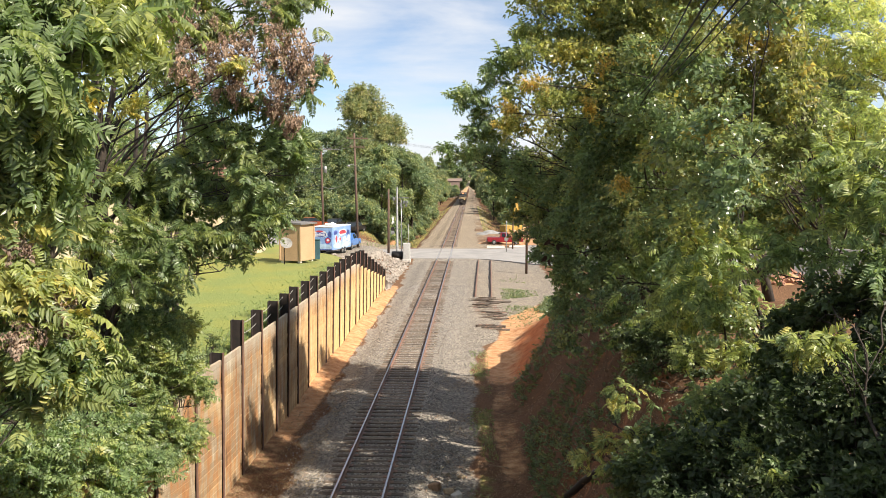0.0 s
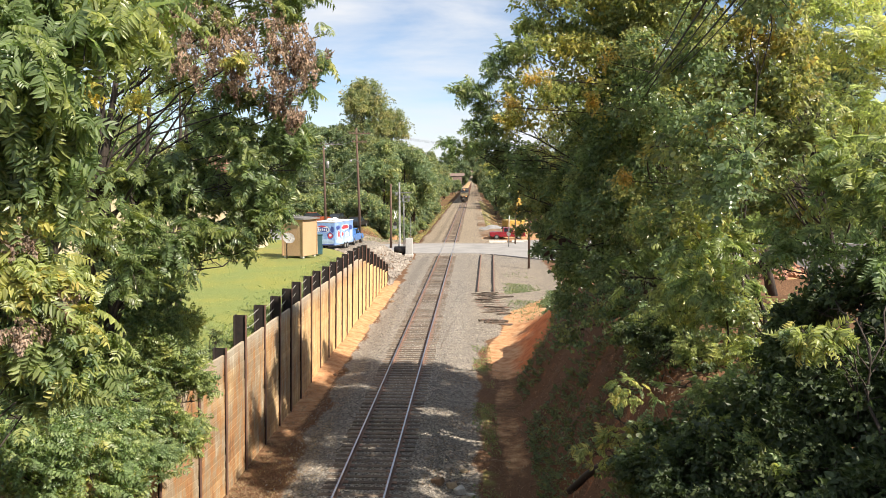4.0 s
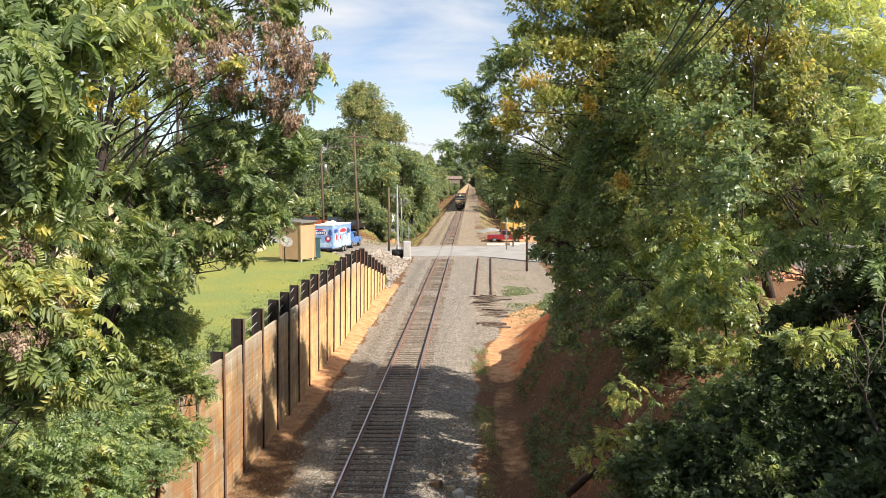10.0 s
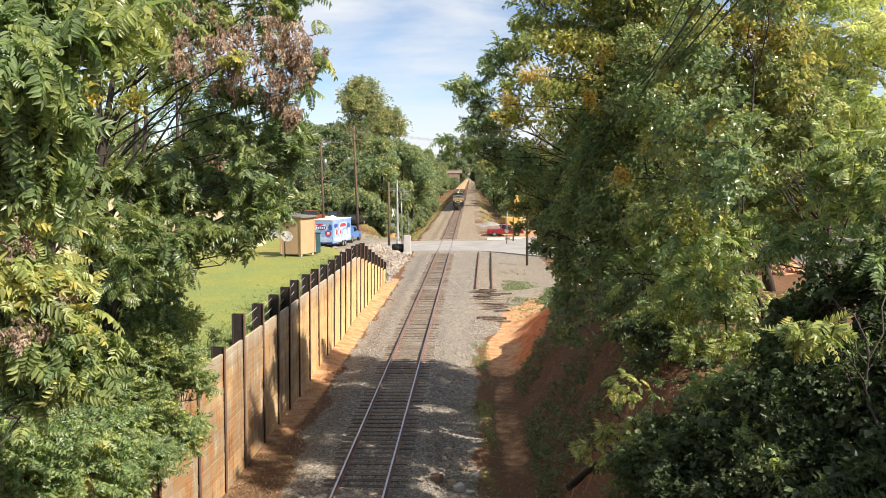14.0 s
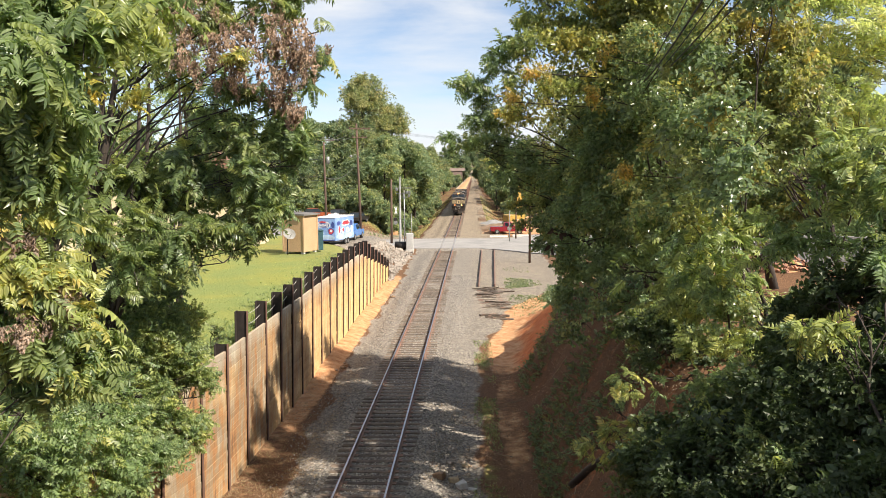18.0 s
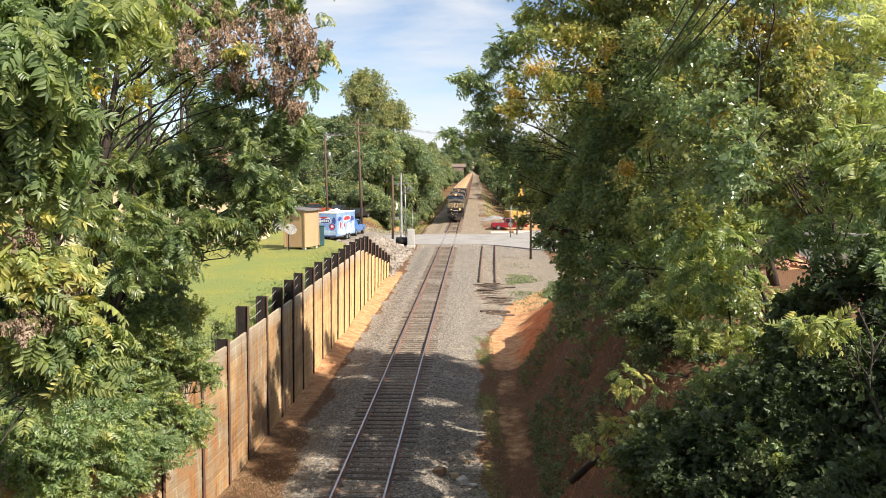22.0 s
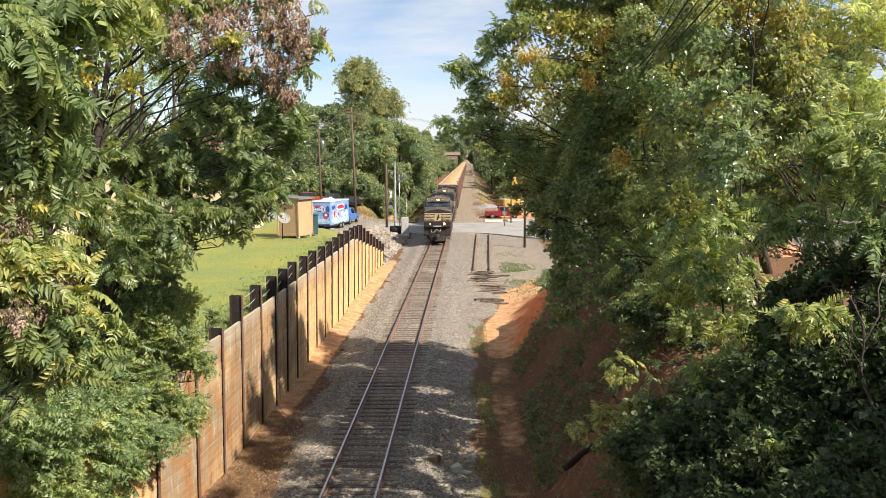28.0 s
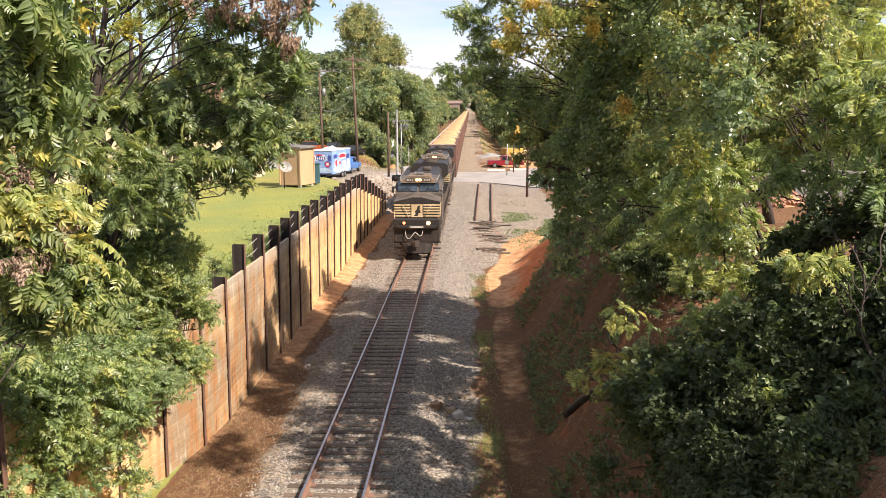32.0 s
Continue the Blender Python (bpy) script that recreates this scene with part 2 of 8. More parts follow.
def box(bm, x0, x1, y0, y1, z0, z1, bevel=0.0, mat=0):
    before = set(bm.faces)
    r = bmesh.ops.create_cube(bm, size=1.0, matrix=Matrix.LocRotScale(((x0 + x1) / 2, (y0 + y1) / 2, (z0 + z1) / 2), None, (x1 - x0, y1 - y0, z1 - z0)))
    if bevel:
        es = list({e for v in r["verts"] for e in v.link_edges})
        bmesh.ops.bevel(bm, geom=es, offset=bevel, segments=1, affect="EDGES", profile=0.6)
    fs = set(bm.faces) - before
    for f in fs:
        f.material_index = mat
    return fs


def tube(bm, pts, radii, n=8, mat=0, caps=True):
    """A tapered tube along points."""
    pts = [Vector(p) for p in pts]
    rings = []
    for i, p in enumerate(pts):
        d = (pts[min(i + 1, len(pts) - 1)] - pts[max(i - 1, 0)]).normalized()
        a = d.cross(Vector((0, 0, 1)) if abs(d.z) < 0.9 else Vector((1, 0, 0))).normalized()
        b = d.cross(a)
        rings.append([bm.verts.new(p + (a * math.cos(k * math.tau / n) + b * math.sin(k * math.tau / n)) * radii[i]) for k in range(n)])
    for r, s in zip(rings, rings[1:]):
        for k in range(n):
            f = bm.faces.new((r[k], r[(k + 1) % n], s[(k + 1) % n], s[k]))
            f.smooth, f.material_index = True, mat
    if caps:
        for r in (rings[0][::-1], rings[-1]):
            bm.faces.new(r).material_index = mat


def prism(bm, outline, axis, lo, hi, mat=0):
    """An outline of 2D points pushed along an axis: "x": points are (y, z); "y": (x, z); "z": (x, y)."""
    def at(p, d):
        return {"x": (d, p[0], p[1]), "y": (p[0], d, p[1]), "z": (p[0], p[1], d)}[axis]
    a = [bm.verts.new(at(p, lo)) for p in outline]
    b = [bm.verts.new(at(p, hi)) for p in outline]
    fs = [bm.faces.new(a[::-1]), bm.faces.new(b)]
    n = len(outline)
    fs += [bm.faces.new((a[i], a[(i + 1) % n], b[(i + 1) % n], b[i])) for i in range(n)]
    for f in fs:
        f.material_index = mat
    bmesh.ops.recalc_face_normals(bm, faces=fs)
    return fs


def array_mesh(name, verts, faces, material, attr=None, smooth=False):
    """A mesh object from arrays of vertices and of equal-sided faces."""
    me = bpy.data.meshes.new(name)
    n, k = faces.shape
    me.vertices.add(len(verts))
    me.vertices.foreach_set("co", np.ascontiguousarray(verts, dtype=np.float32).ravel())
    me.loops.add(n * k)
    me.loops.foreach_set("vertex_index", np.ascontiguousarray(faces, dtype=np.int32).ravel())
    me.polygons.add(n)
    me.polygons.foreach_set("loop_start", np.arange(0, n * k, k, dtype=np.int32))
    me.polygons.foreach_set("loop_total", np.full(n, k, dtype=np.int32))
    me.polygons.foreach_set("use_smooth", np.full(n, smooth, dtype=bool))
    for key, values in (attr or {}).items():
        if values.ndim == 1:
            a = me.attributes.new(key, "FLOAT", "POINT")
            a.data.foreach_set("value", values.astype(np.float32))
        else:
            a = me.attributes.new(key, "FLOAT_COLOR", "POINT")
            a.data.foreach_set("color", values.astype(np.float32).ravel())
    me.materials.append(material)
    me.update()
    me.validate()
    return new(name, me)


# ---- land ----
def ss(a, b, v):
    t = np.clip((v - a) / (b - a), 0, 1)
    return t * t * (3 - 2 * t)


def wob(x, y, s, seed=0.0):
    """Soft unevenness between about -1 and 1."""
    return (np.sin(x * s + 1.7 * seed + 1.3 * np.sin(y * s * 0.7 + seed)) + np.sin(y * s * 1.31 + 2.1 * seed + 1.1 * np.sin(x * s * 0.9 - seed)) + np.sin((x + y) * s * 0.53 + seed * 3)) / 3


def terrace(x, y):
    """Height of the yard behind the wall."""
    yard = 3.78 - 2.2 * ss(60, 84, y) - 1.4 * ss(98.5, 106, y)
    yard = yard + ss(-13, -20, x) * ss(103, 114, y) * 3.3
    by_wall = 3.72 - 3.3 * ss(51.5, 73.5, y)
    return by_wall + (yard - by_wall) * ss(-4.6, -9.0, x)


def wall_x(y):
    return -4.18 - 1.1 * ss(23.5, 15.5, y) - 0.12 * ss(40, 72, y)


def height(x, y):
    x, y = np.asarray(x, float), np.asarray(y, float)
    bed = -0.215 - 0.25 * ss(1.7, 3.1, np.abs(x)) * np.where(x > 0, 1 - 0.92 * ss(54, 66, y), 1)
    bed = bed + 0.018 * wob(x, y, 1.1)
    # left: toe of the wall, then the yard behind it
    toe = 0.38 * ss(-2.9, -4.2, x) * ss(33, 40, y) * ss(75, 68, y) * (0.75 + 0.25 * wob(x, y, 0.8))
    left = bed + toe
    behind = ss(wall_x(y) - 0.18, wall_x(y) - 0.42, x)
    slope = ss(-3.4, -8.6, x)
    up = np.where(y < 72.5, behind, slope)
    left = left + (terrace(x, y) - left) * up
    # right: steep bank, lower beyond the clearing
    foot = 5.2 + 0.5 * ss(38, 50, y) + 3.5 * ss(52, 66, y) + 0.22 * wob(y, y, 0.5, 2) + 0.07 * wob(y, y, 2.3, 5)
    top = 4.6 * ss(60, 36, y) + 0.35
    right = bed + 0.10 * wob(x, y, 0.6, 1) * ss(3, 5, x) + top * ss(foot - 0.2, foot + 3.6 + 0.8 * ss(35, 43, y), x) + 0.35 * ss(foot, foot + 1, x) * wob(x, y, 0.9, 4) * ss(64, 40, y)
    right = right + ss(foot, foot + 0.9, x) * ss(foot + 7, foot + 4, x) * ss(66, 50, y) * (0.09 * wob(x, y, 2.9, 6) + 0.05 * wob(x, y, 6.1, 8))
    h = np.where(x < 0, left, right)
    # beyond the crossing the line runs on a low bank
    past = ss(117, 124, y)
    fall = -1.9 * ss(4.6, 9.5, np.abs(x - 0.6)) + 0.9 * ss(14, 60, np.abs(x)) + 0.25 * wob(x, y, 0.3)
    fall = np.where(x > 0, fall * ss(140, 170, y), fall * ss(-4, -4.4, x) + 4.6 * ss(-6.5, -14, x) * ss(260, 190, y))
    h = h + (np.where(np.abs(x) < 4.2, bed, bed + fall) - h) * past
    r0 = 96.4 + 2.4 * ss(-5, -13, x) - 8.5 * ss(4, 15, x)
    road = ss(r0, r0 + 2, y) * ss(118.5, 114.5, y)
    level = -0.04 + ss(-14, -22, x) * 3.2 * ss(106, 114, y)
    h = h + (level - h) * road
    return h + 0.05 * wob(x, y, 0.27, 5) * (np.abs(x) > 5) + 6 * ss(150, 700, np.abs(x)) * (1 + 0.5 * wob(x, y, 0.01)) + 30 * ss(950, 1300, y)


def zones(x, y):
    """How much gravel, clay and grass lies there."""
    w = wob(x, y, 1.7, 3) * 0.35
    near = np.where(x > 0, 3.55, 3.15 - 0.4 * ss(40, 33, y) - 0.65 * ss(30, 21, y)) + w
    wide = near + np.where(x > 0, 1.5 * ss(43, 52, y) + 6.0 * ss(54, 69, y), 0.6 * ss(72, 90, y))
    gravel = ss(wide + 0.5, wide - 0.4, np.abs(x))
    far = ss(116, 119, y)
    gravel = gravel * (1 - far) + far * 0.95 * ss(5.6, 3.4, np.abs(x - 0.1) + 0.5 * wob(x, y, 0.45, 4))
    gravel = np.maximum(gravel, far * (0.58 + 0.25 * wob(x, y, 0.35, 12)) * ss(2.5, 3.5, x) * ss(10, 7, x))
    gravel = np.maximum(gravel, 0.75 * ss(-6.6, -7.6, x) * ss(-19, -17, x) * ss(76, 80, y) * ss(101, 98, y))
    gravel = np.maximum(gravel, 0.8 * ss(-5.5, -7.5, x) * ss(103, 106, y) * ss(122, 118, y))
    clay = ss(-3.0, -3.6, x) * ss(-4.6, -4.4, x) * (0.36 + 0.64 * ss(26, 37, y)) * ss(78, 72, y)
    clay = np.maximum(clay, 0.9 * ss(3.7 + 1.2 * ss(44, 53, y), 4.5 + 1.2 * ss(44, 53, y), x) * ss(9.4, 8.2, x) * ss(36.5, 40, y) * ss(66, 58, y))
    clay = np.maximum(clay, (0.45 + 0.16 * wob(x, y, 1.1, 21)) * ss(4.0, 4.5, x + 0.2 * wob(x, y, 0.6, 22)) * ss(5.7, 5.0, x) * ss(13, 24, y) * ss(42, 36, y))
    clay = np.maximum(clay, 0.62 * ss(6, 9, x) * ss(118, 122, y) * ss(170, 150, y) * ss(22, 16, x))
    clay = np.maximum(clay, (0.32 + 0.2 * wob(x, y, 0.8, 11)) * ss(5.0, 6.0, x) * ss(9.5, 8, x) * ss(42, 36, y))
    grass = ss(-4.45, -4.7, x) * ss(15, 18, y)
    grass = np.where(y > 70, ss(-7.5, -9, x) * (0.9 - 0.6 * ss(98, 106, y)), grass)
    grass = np.maximum(grass, ss(3.4, 3.7, x) * ss(4.5, 4.1, x) * (0.42 + 0.26 * wob(x, y, 1.3, 7)) * ss(46, 40, y))
    grass = np.maximum(grass, 0.6 * ss(6.3, 7.2, x) * ss(9.5, 8, x) * ss(63, 66, y) * ss(80, 72, y))
    grass = np.maximum(grass, (0.34 + 0.22 * wob(x, y, 0.2, 2) + 0.3 * ss(-9, -12, x) * ss(165, 150, y)) * ss(5.2, 6.8, np.abs(x)) * ss(117, 124, y))
    out = np.zeros((*np.shape(x), 4))
    out[..., 0], out[..., 1], out[..., 2], out[..., 3] = gravel, clay, grass, 0.12 + 0.85 * ss(100, 118, y) + 0.35 * ss(46, 60, y) * ss(2.5, 4.5, np.abs(x)) * ss(95, 80, y)
    return out


def grid_lines(dense0, dense1, step, lo, hi, grow=1.16):
    a = list(np.arange(dense0, dense1 + step / 2, step))
    s, v = step, a[-1]
    while v < hi:
        s *= grow
        v += s
        a.append(v)
    s, v = step, a[0]
    while v > lo:
        s *= grow
        v -= s
        a.insert(0, v)
    return np.array(a)


def grid_faces(nx, ny):
    i = np.arange(nx * ny).reshape(ny, nx)
    return np.stack([i[:-1, :-1], i[:-1, 1:], i[1:, 1:], i[1:, :-1]], -1).reshape(-1, 4)


def build_ground():
    xs = grid_lines(-12, 14, 0.16, -1500, 1500)
    ys = grid_lines(8, 76, 0.2, -400, 2600, 1.018)
    gx, gy = np.meshgrid(xs, ys)
    gz = height(gx, gy)
    v = np.stack([gx, gy, gz], -1).reshape(-1, 3)
    ob = array_mesh("ground", v, grid_faces(len(xs), len(ys)), LAND, {"zone": zones(gx, gy).reshape(-1, 4)}, smooth=True)
    tagged(ob, "gravel bed, clay strips, mown lawn and leaf-littered banks", "ground", kind="structure")


build_ground()


def build_road():
    """The level crossing: a bleached road that climbs away to a car park."""
    xs = np.concatenate([np.arange(-60, -6, 1.5), np.arange(-6, 14, 0.5), np.arange(14, 60, 2.0)])
    k = np.linspace(0, 1, 14)
    lo = 98.4 + 1.4 * ss(-5, -14, xs) - 9.0 * ss(3, 15, xs)
    hi = 113.2 - 1.5 * ss(-2, -12, xs) + 9 * ss(7, 16, xs)
    gx = np.repeat(xs[None], 14, 0)
    gy = lo[None] + (hi - lo)[None] * k[:, None]
    gz = np.maximum(height(gx, gy) + 0.03, -0.012)
    top = np.stack([gx, gy, gz], -1).reshape(-1, 3)
    low = top - (0, 0, 0.25)
    f = grid_faces(len(xs), 14)
    n = len(xs)
    rim = np.concatenate([np.arange(n), np.arange(n - 1, 14 * n, n)[1:], np.arange(14 * n - 2, 13 * n - 1, -1), np.arange(12 * n, 0, -n)])
    nxt = np.roll(rim, -1)
    side = np.stack([rim, rim + 14 * n, nxt + 14 * n, nxt], -1)
    ob = array_mesh("road", np.concatenate([top, low]), np.concatenate([f, side]), ASPHALT)
    tagged(ob, "sun-bleached asphalt road crossing the railway on the level", "road", kind="structure")


build_road()


def build_bridge():
    """The road bridge on which the camera stands: deck, parapet and the approaches on both sides."""
    for name, dims in (("deck", (-9, 12, -9.5, 0.3, 6.9, 7.55)), ("parapet", (-30, 30, 0.3, 0.5, 6.9, 8.45)), ("parapet", (-30, 30, -9.7, -9.5, 6.9, 8.45)), ("approach", (-30, -9, -9.5, 0.3, 3.2, 7.55)), ("approach", (12, 30, -9.5, 0.3, 4.4, 7.55)), ("abutment", (-9.4, -9, -9.5, 0.3, -1, 6.9)), ("abutment", (12, 12.4, -9.5, 0.3, -1, 6.9))):
        bm = bmesh.new()
        box(bm, *dims)
        part(name, bm, BRIDGE_CONCRETE, bridge)


BRIDGE_CONCRETE = surface("bridge_concrete", (0.36, 0.34, 0.31), rough=0.9, grain=10, blotch=0.8)
bridge = thing("road_bridge", pose(0, 0, 0), "plain concrete road bridge over the railway cutting", "bridge", kind="structure")
build_bridge()


# ---- railway ----
def rail_profile(bm, x, y0, y1, z=0.0):
    half = [(0.076, -0.171), (0.076, -0.158), (0.012, -0.135), (0.010, -0.045), (0.037, -0.035), (0.037, -0.006), (0.030, 0.0)]
    pts = [(x + a, z + b) for a, b in half] + [(x - a, z + b) for a, b in half[::-1]]
    n = max(2, int((y1 - y0) / 12))
    rings = [[bm.verts.new((p[0], y0 + (y1 - y0) * i / n, p[1])) for p in pts] for i in range(n + 1)]
    for r, s in zip(rings, rings[1:]):
        for k in range(len(pts)):
            f = bm.faces.new((r[k], s[k], s[(k + 1) % len(pts)], r[(k + 1) % len(pts)]))
            f.material_index = 1 if k == 6 else 0
    bm.faces.new(rings[0])
    bm.faces.new(rings[-1][::-1])


def tie_mesh(name, seed, wood):
    rnd = random.Random(seed)
    bm = bmesh.new()
    box(bm, -1.30, 1.30, -0.115, 0.115, -0.18, 0.0, 0.018)
    for v in bm.verts:
        v.co += Vector((rnd.uniform(-0.02, 0.02), rnd.uniform(-0.008, 0.008), rnd.uniform(-0.008, 0.004)))
    for s in (-0.7525, 0.7525):
        box(bm, s - 0.17, s + 0.17, -0.09, 0.09, 0.0, 0.018, 0, 1)
    me = bpy.data.meshes.new(name)
    bm.to_mesh(me)
    bm.free()
    me.materials.append(wood)
    me.materials.append(RAIL_SIDE)
    return me


TIES = [tie_mesh("tie", k, TIE) for k in range(4)]
ROTTEN = [tie_mesh("tie", 10 + k, ROTTEN_TIE) for k in range(4)]


def build_track():
    rnd = random.Random(5)
    track = thing("railway_track", pose(0, 0, 0), "single track of rusty rails on weathered wooden ties in gravel", "railway track", kind="structure")
    for x in (-0.7525, 0.7525):
        bm = bmesh.new()
        rail_profile(bm, x, -30, 960)
        part("rail", bm, [RAIL_SIDE, RAIL_TOP], track, "rusty steel rail with a polished running surface")
    y, count, far = 12.0, 0, []
    while y < 700:
        if not 98.1 < y < 113.5:
            if count < 290:
                ob = new("tie", TIES[count % 4])
                ob.parent = track
                ob.matrix_world = pose(rnd.uniform(-0.05, 0.05), y + rnd.uniform(-0.03, 0.03), -0.19 + rnd.uniform(-0.012, 0.008), 0, 0, rnd.uniform(-1.2, 1.2))
                count += 1
            else:
                far.append(y)
        y += 0.487
    c = np.array([(sx * 1.3, sy * 0.115, sz) for sz in (-0.36, -0.19) for sy in (-1, 1) for sx in (-1, 1)])
    q = np.array([(4, 5, 7, 6), (0, 1, 5, 4), (2, 6, 7, 3), (1, 3, 7, 5), (0, 4, 6, 2)])
    far = np.array(far)
    v = c[None] + np.stack([0 * far, far, 0 * far], -1)[:, None]
    f = q[None] + (np.arange(len(far)) * 8)[:, None, None]
    ob = array_mesh("distant_ties", v.reshape(-1, 3), f.reshape(-1, 4), TIE)
    ob.parent = track
    ob["kind"] = "stuff"


build_track()


def build_siding():
    siding = thing("siding_track", pose(0, 0, 0), "short disused siding of two rusty rails ending in the gravel", "railway track", kind="structure")
    for x0, x1 in ((3.72, 4.30), (5.05, 5.78)):
        bm = bmesh.new()
        rail_profile(bm, 0, 0, 31.0, 0.0)
        ob = part("rail", bm, [RAIL_SIDE, RAIL_SIDE], siding, "dull rusty rail")
        ob.matrix_world = pose(x0, 66.3, -0.02, 0, 0, -math.degrees(math.atan2(x1 - x0, 31.0)))
    rnd = random.Random(9)
    for k in range(14):
        ob = new("tie", ROTTEN[k % 4])
        ob.parent = siding
        y = 57.6 + k * 0.60 + rnd.uniform(-0.13, 0.13)
        ob.matrix_world = pose(4.75 + rnd.uniform(-0.35, 0.35), y, float(height(4.7, y)) + rnd.uniform(0.0, 0.06), rnd.uniform(-4, 4), rnd.uniform(-1.2, 1.2), rnd.uniform(-6, 6))
    for k in range(24):
        bm = bmesh.new()
        w, h = rnd.uniform(0.04, 0.12), rnd.uniform(0.02, 0.06)
        box(bm, -rnd.uniform(0.2, 0.9), rnd.uniform(0.2, 0.9), -w, w, -h, h, 0.01)
        for v in bm.verts:
            v.co += Vector((rnd.uniform(-0.08, 0.08), rnd.uniform(-0.03, 0.03), rnd.uniform(-0.02, 0.02)))
        ob = part("splintered_board", bm, ROTTEN_TIE, siding)
        x, y = 4.7 + rnd.gauss(0, 0.7), rnd.uniform(57.0, 66.5)
        ob.matrix_world = pose(x, y, float(height(x, y)) + 0.05, rnd.uniform(-6, 6), rnd.uniform(-5, 5), rnd.uniform(-35, 35))
    bm = bmesh.new()
    tube(bm, [(1.55 + 2.15 * s ** 1.5, 44 + 23.5 * s, float(height(1.55 + 2.15 * s ** 1.5, 44 + 23.5 * s)) + 0.004) for s in (k / 16 for k in range(17))], [0.016] * 17, 6)
    part("buried_cable", bm, TIE, siding, "dusty cable half buried in the gravel")


build_siding()


def build_loose_ties():
    rnd = random.Random(21)
    for k, (x, y, turn) in enumerate(((4.75, 53.3, 8), (5.15, 52.8, -6), (4.35, 54.0, 24), (4.9, 53.9, -12))):
        ob = new("loose_tie", ROTTEN[k % 4])
        ob.matrix_world = pose(x, y, float(height(x, y)) + 0.09, rnd.uniform(-4, 4), rnd.uniform(-3, 3), turn) @ Matrix.Diagonal((0.52 + 0.1 * (k % 2), 1.15, 1.1, 1))
        tagged(ob, "discarded weathered wooden railway tie lying on gravel", "railway tie", "discarded ties")


build_loose_ties()


# ---- retaining wall ----
def lagging_material():
    m, nt, b = nodes_of("lagging_board")
    geo = nt.nodes.new("ShaderNodeNewGeometry")
    mp = nt.nodes.new("ShaderNodeMapping")
    mp.inputs["Scale"].default_value = (1.0, 1.5, 0.28)
    nt.links.new(geo.outputs["Position"], mp.inputs["Vector"])
    streak = add_noise(nt, mp.outputs["Vector"], 2.1, 6.0, 0.68)
    mp2 = nt.nodes.new("ShaderNodeMapping")
    mp2.inputs["Scale"].default_value = (6.0, 2.0, 30.0)
    nt.links.new(geo.outputs["Position"], mp2.inputs["Vector"])
    grain = add_noise(nt, mp2.outputs["Vector"], 2.0, 5.0, 0.65)
    blot = add_noise(nt, geo.outputs["Position"], 0.55, 3.0)
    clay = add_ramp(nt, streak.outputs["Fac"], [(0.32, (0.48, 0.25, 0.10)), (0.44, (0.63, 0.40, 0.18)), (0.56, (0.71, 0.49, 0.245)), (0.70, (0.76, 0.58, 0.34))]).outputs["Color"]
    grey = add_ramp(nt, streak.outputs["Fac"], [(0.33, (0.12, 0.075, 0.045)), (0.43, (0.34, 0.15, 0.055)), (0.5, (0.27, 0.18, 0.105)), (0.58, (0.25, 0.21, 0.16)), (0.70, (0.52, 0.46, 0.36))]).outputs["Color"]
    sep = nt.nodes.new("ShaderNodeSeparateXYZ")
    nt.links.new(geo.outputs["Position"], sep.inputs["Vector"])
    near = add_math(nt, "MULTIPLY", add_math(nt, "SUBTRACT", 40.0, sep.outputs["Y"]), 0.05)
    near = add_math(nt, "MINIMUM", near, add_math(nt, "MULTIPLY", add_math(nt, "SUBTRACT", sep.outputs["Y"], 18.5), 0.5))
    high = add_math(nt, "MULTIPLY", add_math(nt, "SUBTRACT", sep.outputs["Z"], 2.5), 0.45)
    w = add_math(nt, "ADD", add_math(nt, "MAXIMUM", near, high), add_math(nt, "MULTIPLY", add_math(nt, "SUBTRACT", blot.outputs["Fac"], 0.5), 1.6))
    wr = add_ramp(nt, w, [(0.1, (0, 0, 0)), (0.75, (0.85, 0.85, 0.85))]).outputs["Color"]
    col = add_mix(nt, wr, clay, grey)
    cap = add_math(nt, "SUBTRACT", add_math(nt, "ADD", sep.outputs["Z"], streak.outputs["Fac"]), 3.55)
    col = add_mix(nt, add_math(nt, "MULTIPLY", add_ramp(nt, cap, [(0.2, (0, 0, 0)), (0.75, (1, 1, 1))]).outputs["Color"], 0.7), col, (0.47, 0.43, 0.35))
    # upper board edges paler: caught light, with some dust, put into the colour
    face = nt.nodes.new("ShaderNodeSeparateXYZ")
    nt.links.new(geo.outputs["True Normal"], face.inputs["Vector"])
    lit_dust = add_ramp(nt, face.outputs["Z"], [(0.35, (0, 0, 0)), (0.6, (0.06, 0.06, 0.06))]).outputs["Color"]
    col = add_mix(nt, lit_dust, col, (0.60, 0.46, 0.30))
    info = nt.nodes.new("ShaderNodeObjectInfo")
    col = add_mix(nt, 1.0, col, add_ramp(nt, info.outputs["Random"], [(0, (0.90, 0.89, 0.88)), (1, (1.07, 1.07, 1.07))]).outputs["Color"], "MULTIPLY")
    col = add_mix(nt, 1.0, col, add_ramp(nt, grain.outputs["Fac"], [(0.3, (0.75, 0.73, 0.7)), (0.7, (1.12, 1.12, 1.12))]).outputs["Color"], "MULTIPLY")
    nt.links.new(col, b.inputs["Base Color"])
    b.inputs["Roughness"].default_value = 0.88
    add_bump(nt, b, grain.outputs["Fac"], 0.45, 0.02)
    return m


LAGGING = lagging_material()


